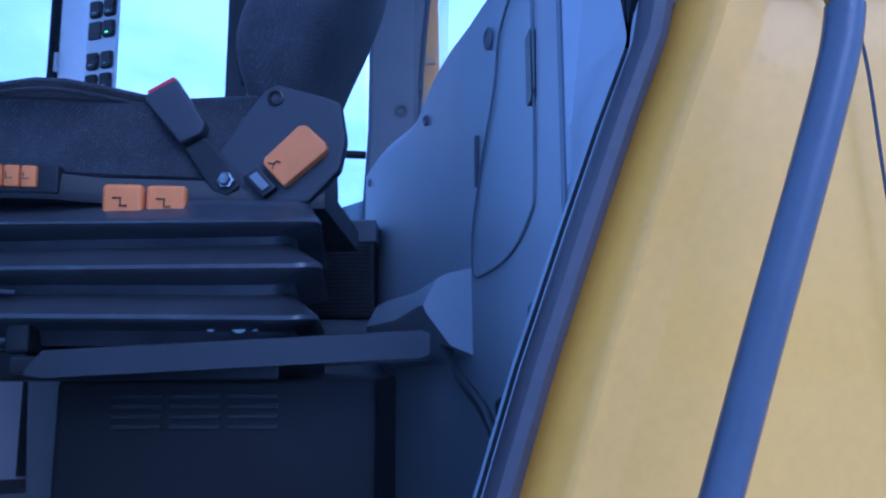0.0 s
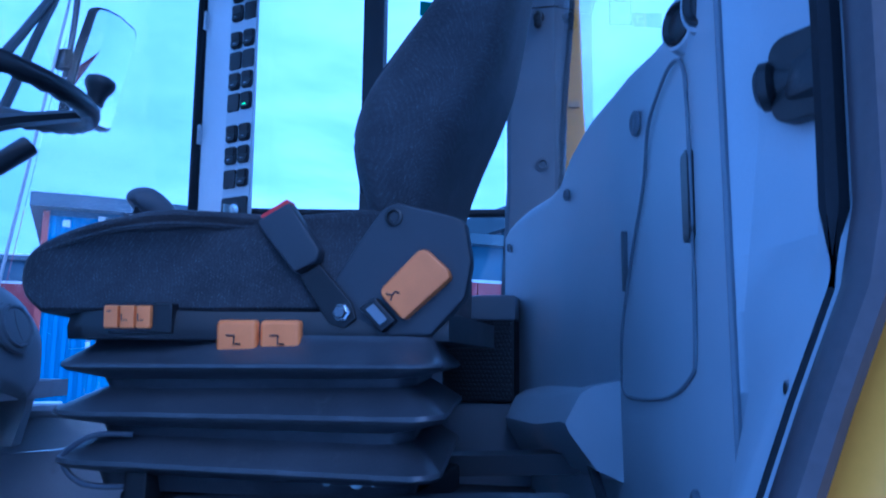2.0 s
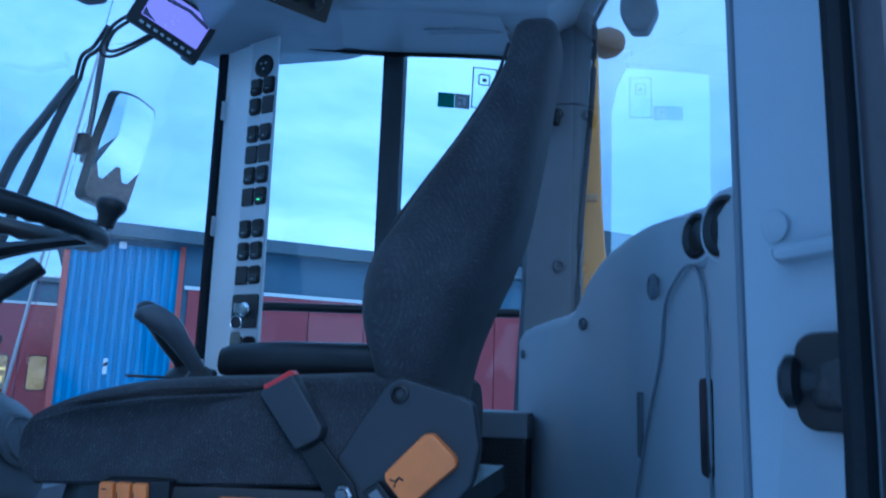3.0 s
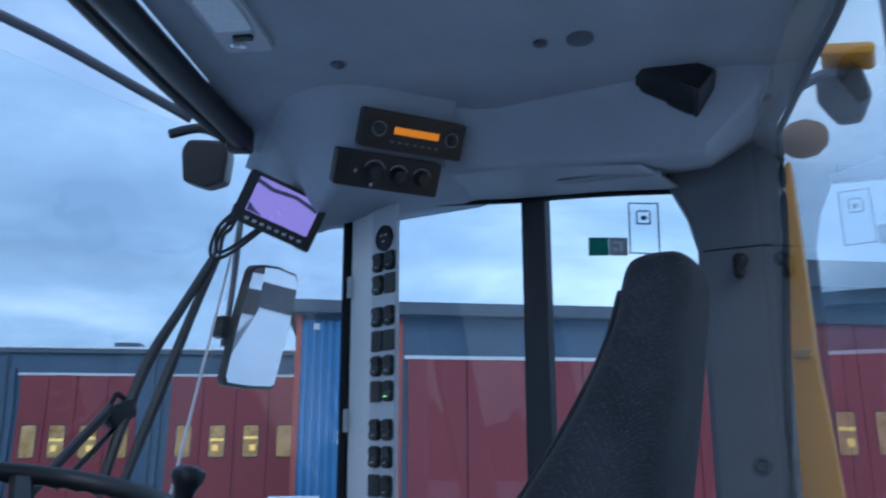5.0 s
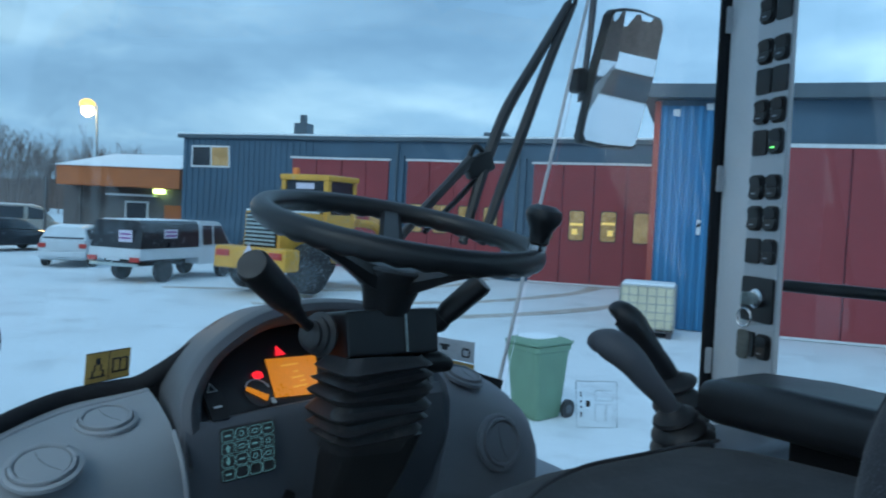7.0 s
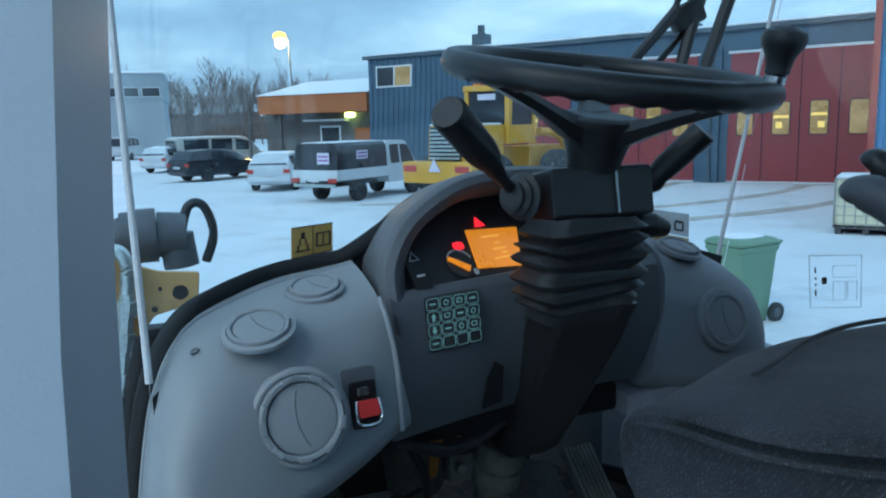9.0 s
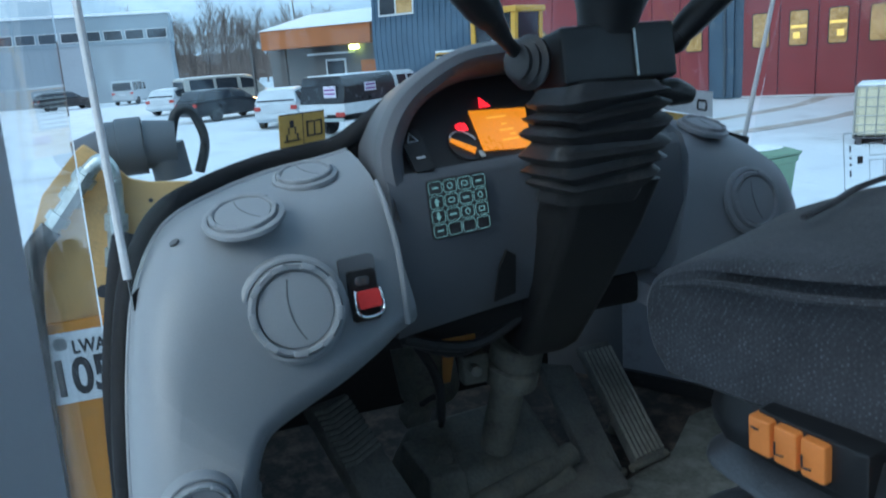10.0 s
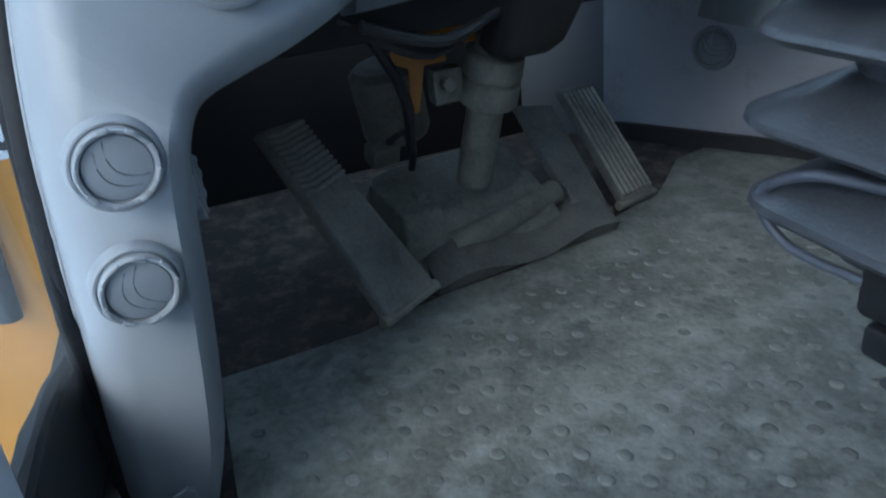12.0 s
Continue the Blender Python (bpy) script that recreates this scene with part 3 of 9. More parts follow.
striker = thing("door_striker", "black steel door latch striker on the grey door jamb", "latch", (0.155, 0.885, 2.27))
bm = bmesh.new()
prism(bm, rounded(0.05, 0.062, 0.014), facing((0.150, 0.853, 2.266), (-1, -0.9, 0)), 0.014, 0.004)
part("plate", bm, M["black"], striker)
bm = bmesh.new()
rod(bm, (0.153, 0.850, 2.266), (0.120, 0.872, 2.266), 0.012)
lathe(bm, [(0.013, 0), (0.0175, 0.004), (0.0175, 0.010), (0.012, 0.014)], facing((0.130, 0.865, 2.266), (-1, 0.5, 0)), 18)
part("pin", bm, M["black"], striker)
bm = bmesh.new()
box(bm, (0.148, 0.848, 2.264), (0.026, 0.030, 0.036), turn(0, 12, 30), bev=0.008)
part("block", bm, M["rubber"], striker)
bm = bmesh.new()
box(bm, (0.140, 0.868, 2.353), (0.048, 0.034, 0.012), turn(0, -6, -20), bev=0.005)
part("ledge", bm, M["grey"], jamb)
bm = bmesh.new()
lathe(bm, [(0.012, 0), (0.012, 0.002), (0.007, 0.0045), (0, 0.0045)], facing((0.1195, 0.885, 2.373), (-1, -0.9, 0)), 16)
part("cap", bm, M["grey"], jamb)

# rear lower panel behind the seat, bowed in plan
PANEL = [(2.10, -0.215), (2.0, -0.185), (1.9, -0.15), (1.7, -0.06), (1.5, 0.02), (1.3, 0.067), (1.15, 0.085), (1.0, 0.095), (0.9, 0.10)]


def panel_x(y):
    for (y0, x0), (y1, x1) in zip(PANEL, PANEL[1:]):
        if y1 <= y <= y0:
            return x0 + (x1 - x0) * (y - y0) / (y1 - y0)
    return 0.10


TOP = [(2.10, 2.400), (1.76, 2.405), (1.715, 2.42), (1.67, 2.46), (1.60, 2.488), (1.50, 2.501), (1.40, 2.496), (1.30, 2.483), (1.20, 2.463), (1.10, 2.448), (1.0, 2.436), (0.89, 2.425)]


def panel_top(y):
    for (y0, z0), (y1, z1) in zip(TOP, TOP[1:]):
        if y1 <= y <= y0:
            return z0 + (z1 - z0) * (y - y0) / (y1 - y0)
    return 2.40


bm = bmesh.new()
rings = []
for k in range(31):
    y = 2.10 - 1.2 * k / 30
    x = panel_x(y)
    top = panel_top(y)
    rings.append([(x + 0.03, y, 1.56), (x, y, 1.60), (x - 0.004, y, 2.03), (x, y, top - 0.03), (x + 0.012, y, top - 0.008), (x + 0.035, y, top), (x + 0.11, y, top - 0.005), (x + 0.11, y, 1.56)])
ring_loft(bm, rings)
rear_panel = solid("wall_rear", bm, M["grey"], "pale grey moulded plastic panel behind the seat", "wall")


def on_panel(y, z, off=0.0):
    d = (panel_x(y - 0.02) - panel_x(y + 0.02)) / -0.04
    n = Vector((-1, d, 0)).normalized()
    return facing(Vector((panel_x(y) - 0.004, y, z)) + n * off, n)


# service cover with rounded corners, a recessed grip, and fittings of the panel
bm = bmesh.new()
cov = [(1.43, 2.05), (1.40, 2.03), (1.22, 2.035), (1.07, 2.06), (1.035, 2.10), (1.03, 2.30), (1.05, 2.36), (1.12, 2.385), (1.20, 2.38), (1.26, 2.36), (1.30, 2.30), (1.36, 2.22), (1.42, 2.12)]
line = smooth_line([(panel_x(y) - 0.005, y, z) for y, z in cov + cov[:1]], 4)
tube(bm, line, 0.0022, 6, smooth=False)
part("cover_joint", bm, M["mgrey"], rear_panel, "dark joint round the service cover")
bm = bmesh.new()
prism(bm, rounded(0.035, 0.085, 0.008), on_panel(1.045, 2.228, -0.004), 0.008, 0.003)
part("grip_recess", bm, M["black"], rear_panel, "dark recessed grip of the service cover")
bm = bmesh.new()
prism(bm, rounded(0.010, 0.085, 0.004), on_panel(1.395, 2.215, -0.004), 0.009, 0.003)
part("slot", bm, M["dgrey"], rear_panel)
for y, z, r in ((1.326, 2.391, 0.017), (1.66, 2.372, 0.011), (1.06, 1.948, 0.014), (2.02, 2.335, 0.010)):
    bm = bmesh.new()
    lathe(bm, [(r, 0), (r, 0.004), (r * 0.75, 0.006), (r * 0.55, 0.003), (0, 0.003)], on_panel(y, z), 18)
    part("cap", bm, M["mgrey"], rear_panel, "round screw cap in the rear panel")
for x, y, z, r in ((0.084, 1.050, 2.401, 0.021), (0.099, 0.985, 2.396, 0.026)):
    m = facing((x, y, z), (-0.86, -0.5, 0))
    bm = bmesh.new()
    lathe(bm, [(r * 1.5, -0.05), (r * 1.35, -0.008), (r * 1.2, 0.0), (r * 1.05, 0.001), (r, -0.003)], m, 26)
    part("socket_rim", bm, M["grey"], rear_panel, "moulded grey rim of the power socket")
    bm = bmesh.new()
    lathe(bm, [(r, -0.006), (r, 0.002), (r * 0.86, 0.003), (r * 0.7, -0.001), (r * 0.3, 0.001), (0, 0.001)], m, 22)
    part("socket_cover", bm, M["black"], rear_panel, "black round power socket cover")
bm = bmesh.new()
rings = []
for y, z1, out in ((1.86, 2.0, 0.25), (1.83, 2.02, 0.75), (1.78, 2.028, 0.95), (1.60, 2.03, 1.0), (1.47, 2.045, 1.0), (1.44, 2.045, 0.97)):
    x = panel_x(y)
    rings.append([(x + 0.01, y, z1 + 0.008), (x - 0.045 * out, y, z1 - 0.004), (x - 0.062 * out, y, z1 - 0.014), (x - 0.085 * out, y, z1 - 0.055), (x - 0.080 * out, y, z1 - 0.068), (x - 0.04 * out, y, z1 - 0.12), (x + 0.01, y, z1 - 0.14)])
ring_loft(bm, rings)
part("footing", bm, M["grey"], rear_panel, "pale grey moulded bulge low on the rear panel")

# rear right pillar
bm = bmesh.new()
rings = []
for z, a, b in ((1.60, -0.235, -0.085), (2.25, -0.228, -0.085), (2.50, -0.213, -0.072), (2.75, -0.212, -0.065), (2.955, -0.21, -0.055), (3.02, -0.225, -0.05), (3.13, -0.275, -0.042), (3.22, -0.30, -0.04)):
    rings.append([(a, 2.115, z), (a + 0.012, 2.10, z), (b - 0.01, 2.10, z), (b, 2.11, z), (b, 2.20, z), (a, 2.20, z)])
ring_loft(bm, rings)
pillar_rear = solid("pillar_rear", bm, M["clad"], "grey clad rear corner pillar", "pillar")
bm = bmesh.new()
for z in (2.95, ):
    box(bm, (-0.133, 2.099, z), (0.128, 0.004, 0.003), bev=0.001)
part("trim_joint", bm, M["black"], pillar_rear)
bm = bmesh.new()
lathe(bm, [(0.016, 0), (0.017, 0.004), (0.010, 0.006), (0.008, 0.001), (0, 0.001)], facing((-0.124, 2.10, 2.548), (0, -1, 0)), 20)
part("cap", bm, M["dgrey"], pillar_rear, "round screw cap")
hook = thing("coat_hook", "black plastic coat hook on the grey rear pillar", "hook", (-0.13, 2.095, 2.92))
bm = bmesh.new()
lathe(bm, [(0.015, 0), (0.014, 0.004), (0.006, 0.007), (0.006, 0.02), (0, 0.022)], facing((-0.13, 2.10, 2.925), (0, -1, 0)), 16)
tube(bm, [(-0.13, 2.08, 2.925), (-0.13, 2.068, 2.91), (-0.13, 2.07, 2.893), (-0.13, 2.086, 2.895)], [0.009, 0.010, 0.010, 0.006], 10)
part("peg", bm, M["black"], hook)
bm = bmesh.new()
tube(bm, [(-0.082, 2.105, 1.7), (-0.078, 2.10, 2.5), (-0.045, 2.10, 2.95), (-0.036, 2.10, 3.13), (-0.040, 2.125, 3.17), (-0.007, 2.015, 3.176), (0.043, 1.846, 3.178), (0.094, 1.67, 3.178), (0.135, 1.45, 3.178), (0.158, 1.0, 3.178)], 0.007, 8)
solid("rear_window_seal", bm, M["seal"], "black rubber seal of the rear window", "seal")

# switch pillar
bm = bmesh.new()
rings = [[(x0 + d, y0, z), (-0.885 + d, 1.950, z), (-0.882 + d, 1.940, z), (-0.795 + d, 1.913, z), (-0.790 + d, 1.920, z), (-0.850 + d, 1.99, z), (-0.95 + d, 2.06, z)]
         for z, d, x0, y0 in ((1.62, 0.01, -0.965, 1.985), (2.2, 0.005, -0.965, 1.985), (3.16, -0.004, -0.965, 1.985))]
ring_loft(bm, rings)
pillar_switch = solid("pillar_switches", bm, M["white"], "pale painted cab pillar carrying rows of switches", "pillar")
bm = bmesh.new()
strip(bm, [(-0.828, 1.9235, 2.20), (-0.832, 1.9235, 3.10)], (-0.32, -0.95, 0), 0.086, 0.003)
switch_panel = part("switch_panel", bm, M["panel"], pillar_switch, "grey switch panel on the pillar")
PN = Vector((-0.30, -0.95, 0)).normalized()


def on_pillar(u, z, off=0.003):
    """u: metres to the right of the middle of the switch panel."""
    t = Vector((0.95, -0.30, 0)).normalized()
    return facing(Vector((-0.828, 1.923, z)) + t * u + PN * off, PN)


bm = bmesh.new()
lathe(bm, [(0.029, 0), (0.029, 0.006), (0.024, 0.009), (0.021, 0.006), (0, 0.006)], on_pillar(0, 3.018), 26)
dial = part("round_switch", bm, M["black"], pillar_switch, "round black hazard and light switch")
bm = bmesh.new()
for du, dz in ((-0.008, 0.006), (0.008, 0.006), (0, -0.008)):
    prism(bm, rounded(0.007, 0.004, 0.001, 2), on_pillar(du, 3.018 + dz, 0.0095), 0.001, 0)
part("mark", bm, M["legend"], dial)
ROWS_Z = [(2.966, "rr"), (2.916, "rb"), (2.846, "rr"), (2.794, "bb"), (2.741, "rr"), (2.688, "br"), (2.610, "rr"), (2.556, "rr"), (2.499, "br"), (2.335, "br")]
for z, kinds in ROWS_Z:
    for u, k in zip((-0.0205, 0.0205), kinds):
        bm = bmesh.new()
        prism(bm, rounded(0.036, 0.044, 0.004 if k == "b" else 0.010), on_pillar(u, z), 0.005, 0.0015)
        sw = part("rocker_switch" if k == "r" else "blank_cover", bm, M["black"], pillar_switch)
        if k == "r":
            bm = bmesh.new()
            m = on_pillar(u, z, 0.008)
            prism(bm, rounded(0.029, 0.019, 0.007), m @ pose(0, 0.010, 0, 12, 0, 0), 0.004, 0.0015)
            prism(bm, rounded(0.029, 0.019, 0.007), m @ pose(0, -0.010, 0, -12, 0, 0), 0.004, 0.0015)
            part("rocker", bm, M["black"], sw)
            bm = bmesh.new()
            prism(bm, rounded(0.010, 0.0018, 0.0006, 2), on_pillar(u, z - 0.011, 0.0135), 0.0005, 0)
            part("mark", bm, M["greenled"] if abs(z - 2.688) < 0.001 else M["legend"], sw)
bm = bmesh.new()
prism(bm, rounded(0.08, 0.078, 0.006), on_pillar(0, 2.415), 0.006, 0.002)
ign = part("ignition_plate", bm, M["black"], pillar_switch, "black ignition switch plate")
bm = bmesh.new()
lathe(bm, [(0.017, 0), (0.017, 0.010), (0.013, 0.013), (0, 0.013)], on_pillar(0.008, 2.418, 0.008), 20)
part("lock", bm, M["chrome"], ign, "bright key lock")
keys = thing("ignition_key", "key with a ring hanging in the ignition lock", "key", tuple(on_pillar(0.008, 2.41, 0.02).translation))
bm = bmesh.new()
box(bm, on_pillar(0.008, 2.418, 0.032).translation, (0.003, 0.03, 0.022), turn(0, 0, -17), bev=0.001)
part("key", bm, M["steel"], keys)
bm = bmesh.new()
c = on_pillar(0.008, 2.385, 0.038).translation
tube(bm, [c + Vector((0.013 * math.sin(a), 0, 0.016 * math.cos(a))) for a in (math.tau * k / 16 for k in range(17))], 0.0015, 6, smooth=False)
part("ring", bm, M["chrome"], keys)
bm = bmesh.new()
prism(bm, rounded(0.028, 0.05, 0.008), facing(c + Vector((0.004, -0.002, -0.045)), PN), 0.004, 0.001)
part("tag", bm, M["dusty"], keys)
bm = bmesh.new()
tube(bm, [(-0.977, 1.992, 1.65), (-0.980, 1.992, 2.4), (-0.985, 1.992, 3.15)], 0.013, 8)
solid("pillar_seal", bm, M["seal"], "black rubber glazing seal beside the switch pillar", "seal")
for z in (2.28, 2.63, 2.93):
    bm = bmesh.new()
    box(bm, (-0.962, 1.972, z), (0.008, 0.012, 0.05), turn(0, 0, -25), bev=0.003)
    part("clip", bm, M["legend"], pillar_switch, "small pale clip")

# right windows, their bar and rail
bm = bmesh.new()
pane(bm, [(-0.90, 2.02, 2.13), (-0.575, 2.125, 2.13), (-0.575, 2.145, 3.13), (-0.90, 2.04, 3.13)])
solid("window_1", bm, M["glass"], "fixed side window in front of the slide bar", "window")
bm = bmesh.new()
pane(bm, [(-0.545, 2.135, 2.13), (-0.23, 2.19, 2.13), (-0.23, 2.21, 3.13), (-0.545, 2.155, 3.13)])
solid("window_2", bm, M["glass"], "side window beside the seat with stickers", "window")
bm = bmesh.new()
ring_loft(bm, [[(-0.590, 2.115, z), (-0.538, 2.128, z), (-0.536, 2.155, z), (-0.590, 2.145, z)] for z in (2.13, 3.14)])
solid("window_bar", bm, M["soot"], "black vertical bar between the side windows", "trim")
bm = bmesh.new()
tube(bm, [(-0.84, 2.012, 2.437), (-0.575, 2.075, 2.437), (-0.22, 2.13, 2.437)], 0.011, 12)
solid("window_rail", bm, M["black"], "black grab rail across the side window", "rail")
bm = bmesh.new()
tube(bm, [(-0.80, 2.07, 3.132), (-0.56, 2.135, 3.137), (-0.25, 2.19, 3.125), (-0.215, 2.17, 3.0)], 0.010, 8, n=3)
tube(bm, [(-0.79, 2.034, 3.121), (-0.60, 2.094, 3.115), (-0.50, 2.104, 3.110), (-0.40, 2.114, 3.104), (-0.30, 2.119, 3.094), (-0.235, 2.124, 3.087)], 0.006, 8, n=3)
solid("window_head_seal", bm, M["seal"], "black seal along the top of the side windows", "seal")

# windscreen: bowed, leaning out towards the top, with a front and a right pane
WS = [(-1.010, 0.712), (-1.10, 0.775), (-1.20, 0.885), (-1.255, 1.02), (-1.275, 1.22), (-1.27, 1.45), (-1.245, 1.685)]


def ws_point(i, z):
    x, y = WS[i]
    k = z - 2.2
    fan = 0.425 * max(0.0, (y - 1.1) / 0.585) if y > 1.1 else 0.0
    return Vector((x - 0.22 * k, y + fan * k - 0.02 * (y < 0.8) * k, z))


bm = bmesh.new()
rings = []
for z in (2.06, 2.4, 2.8, 3.44):
    inner = [ws_point(i, z) for i in range(len(WS))]
    rings.append(inner + [p + Vector((-0.004, -0.001, 0)) for p in inner[::-1]])
ring_loft(bm, rings)
windscreen = solid("window_3", bm, M["glass"], "bowed front windscreen", "window")
bm = bmesh.new()
a, b = ws_point(6, 1.89), ws_point(6, 3.22)
pane(bm, [a + Vector((0.01, 0.008, 0)), (-0.99, 1.998, 1.89), (-0.995, 1.998, 3.15), b + Vector((0.01, 0.008, 0))])
solid("window_4", bm, M["cornerglass"], "front corner window between windscreen and pillar", "window")
bm = bmesh.new()
pane(bm, [(-1.0, 0.668, 1.70), (-0.38, 0.612, 1.70), (-0.72, 0.612, 3.2), (-1.22, 0.69, 3.2)])
solid("window_5", bm, M["sideglass"], "front side window ahead of the door pillar", "window")
for i, nm in ((0, "left"), (6, "right")):
    bm = bmesh.new()
    tube(bm, [ws_point(i, 2.18), ws_point(i, 2.7), ws_point(i, 3.22)], 0.0042, 8)
    solid("windscreen_joint", bm, M["legend"], "thin pale sealed joint between the panes", "seal")
bm = bmesh.new()
pane(bm, [(-0.103, 2.13, 2.34), (0.250, 0.89, 2.34), (0.258, 0.89, 3.19), (-0.095, 2.13, 3.19)])
solid("window_6", bm, M["rearglass"], "rear window of the cab", "window")
for ob in bpy.data.objects:
    if ob.name.startswith("window_") and ob.data and ob.data.materials and ob.data.materials[0] in (M["glass"], M["sideglass"], M["rearglass"], M["cornerglass"]):
        ob.visible_shadow = False

# black ceramic edge along the foot of the windscreen
bm = bmesh.new()
foot_z = [2.16, 2.195, 2.235, 2.275, 2.32, 2.27, 2.20]
rings = []
for i in range(7):
    p, q = ws_point(i, foot_z[i] - 0.10), ws_point(i, foot_z[i] + 0.006)
    s = Vector((0.006, 0.002, 0))
    rings.append([p + s, q + s, q + s + Vector((0.004, 0, 0)), p + s + Vector((0.004, 0, 0))])
ring_loft(bm, rings)
solid("windscreen_seal", bm, M["seal"], "black rubber edge along the foot of the windscreen", "seal")

# headliner with the overhead console on the right
bm = bmesh.new()
front = [(-0.50, 0.70), (-0.62, 0.86), (-0.755, 1.20), (-0.86, 1.42), (-0.985, 1.60), (-1.05, 1.78), (-1.05, 2.2)]
outline = front + [(-0.06, 2.2), (-0.044, 2.132), (-0.007, 2.015), (0.043, 1.846), (0.094, 1.67), (0.135, 1.45), (0.155, 1.2), (0.160, 0.70)]
prism(bm, outline, pose(0, 0, ROOF), 0.05, 0.0)
ceiling = solid("ceiling", bm, M["liner"], "grey felt headliner of the cab", "ceiling")
bm = bmesh.new()
prism(bm, [(x * 1.02 - 0.01 if x < 0 else x + 0.02, y - 0.03 if y < 1 else y + 0.04) for x, y in outline], pose(0, 0, ROOF + 0.055), 0.10, 0.02)
solid("roof", bm, M["yellow"], "yellow outer roof of the cab", "roof")
bm = bmesh.new()
low = [(-1.054, 1.893), (-0.95, 1.807), (-0.85, 1.727), (-0.770, 1.664), (-0.738, 1.646), (-0.708, 1.662), (-0.640, 1.755), (-0.585, 1.80), (-0.40, 1.807), (-0.20, 1.822), (-0.13, 1.83), (-0.08, 1.845), (-0.035, 1.87)]
edge = smooth_line([(x, y, 0) for x, y in low], 5)
rings = []
for i, p in enumerate(edge):
    d = (edge[min(i + 1, len(edge) - 1)] - edge[max(i - 1, 0)]).normalized()
    n = Vector((d.y, -d.x, 0))
    up = 0.105 * min(1.0, max(0.0, (p.x + 0.13) / 0.09)) + 0.042 * min(1.0, max(0.0, (p.x + 0.665) / 0.07)) * min(1.0, max(0.0, (-0.2 - p.x) / 0.39))
    w = 1 - 0.72 * min(1.0, max(0.0, (p.x + 0.60) / 0.10))
    rings.append([p + n * 0.13 * w + Vector((0, 0, ROOF + 0.01)), p + n * 0.105 * w + Vector((0, 0, ROOF - 0.004)), p + n * 0.082 * w + Vector((0, 0, ROOF - 0.022)),
                  p + n * 0.010 + Vector((0, 0, 3.064 + up)), p + Vector((0, 0, 3.054 + up)), p - n * 0.016 + Vector((0, 0, 3.052 + up)),
                  Vector((p.x - 0.05, 2.16, 3.135 + up * 0.3)), Vector((p.x - 0.05, 2.16, ROOF + 0.01))])
ring_loft(bm, rings)
console = solid("overhead_console", bm, M["liner"], "grey padded overhead console along the side of the roof", "console")
bm = bmesh.new()
prism(bm, rounded(0.20, 0.022, 0.006), facing((-0.33, 1.93, 3.0775), (0, 0.13, -1), (0, 1, 0)) @ turn(0, 4, 0), 0.006, 0.002)
vent_strip = part("air_slot", bm, M["trim"], console, "pale air outlet strip")
bm = bmesh.new()
for k in range(3):
    prism(bm, rounded(0.18, 0.002, 0.0008, 2), facing((-0.33, 1.924 + 0.006 * k, 3.0715 + 0.0008 * k), (0, 0.13, -1), (0, 1, 0)) @ turn(0, 4, 0), 0.001, 0)
part("slit", bm, M["dgrey"], vent_strip)
for x, y, r in ((-0.632, 1.486, 0.011), (-0.318, 1.587, 0.011), (-0.260, 1.604, 0.021), (-0.042, 1.971, 0.014)):
    bm = bmesh.new()
    lathe(bm, [(r, 0), (r, 0.004), (r * 0.6, 0.006), (0, 0.005)], pose(x, y, ROOF, 180), 20)
    part("plug", bm, M["slate"], ceiling, "small round plug in the headliner")

bm = bmesh.new()
ring_loft(bm, [[(x, a - 0.006, z), (x, a, z + 0.002), (x, b, c + 0.002), (x, b + 0.003, c), (x, b, c - 0.002), (x, a, z - 0.002)] for x, a, z, b, c in ((-0.79, 1.90, 3.099, 2.03, 3.127), (-0.60, 1.815, 3.093, 2.09, 3.121), (-0.50, 1.815, 3.085, 2.10, 3.116), (-0.40, 1.82, 3.074, 2.11, 3.110), (-0.30, 1.828, 3.062, 2.115, 3.100), (-0.235, 1.832, 3.053, 2.12, 3.093))])
part("head_trim", bm, M["trim"], console, "pale grey plastic strip over the side windows")
speaker = thing("roof_speaker", "dark speaker grille set in the headliner edge", "speaker", (-0.15, 1.72, 3.14))
sx_, sn_ = Vector((0.831, 0.032, -0.555)), Vector((-0.488, -0.438, -0.755)).normalized()
sx_ = (sx_ - sn_ * sx_.dot(sn_)).normalized()
sp = Matrix((sx_, sn_.cross(sx_), sn_)).transposed().to_4x4()
sp.translation = Vector((-0.1706, 1.788, 3.163)) + sn_ * 0.010
bm = bmesh.new()
prism(bm, rounded(0.118, 0.067, 0.006), sp @ pose(0, 0, -0.05), 0.052, 0.003)
part("frame", bm, M["black"], speaker)
for k in range(7):
    bm = bmesh.new()
    prism(bm, rounded(0.100, 0.004, 0.0018, 2), sp @ pose(0, -0.026 + 0.0087 * k, 0.0015), 0.003, 0.001)
    part("slat", bm, M["rubber"], speaker)

# rolled blind over the windscreen
blind = thing("roller_blind", "black roller sun blind along the top of the windscreen", "sun blind", (-0.9, 1.4, 3.16))
bm = bmesh.new()
tube(bm, [(-0.62, 0.84, 3.172), (-0.765, 1.17, 3.172), (-0.88, 1.42, 3.172), (-0.955, 1.60, 3.168)], 0.024, 12)
part("roll", bm, M["black"], blind)
bm = bmesh.new()
tube(bm, [(-0.66, 0.82, 3.182), (-0.815, 1.14, 3.182), (-0.93, 1.40, 3.18), (-0.995, 1.58, 3.175)], 0.011, 8)
part("bar", bm, M["rubber"], blind)
bm = bmesh.new()
box(bm, (-0.97, 1.61, 3.168), (0.05, 0.04, 0.05), turn(0, 0, 30), bev=0.008)
part("bracket", bm, M["black"], blind)

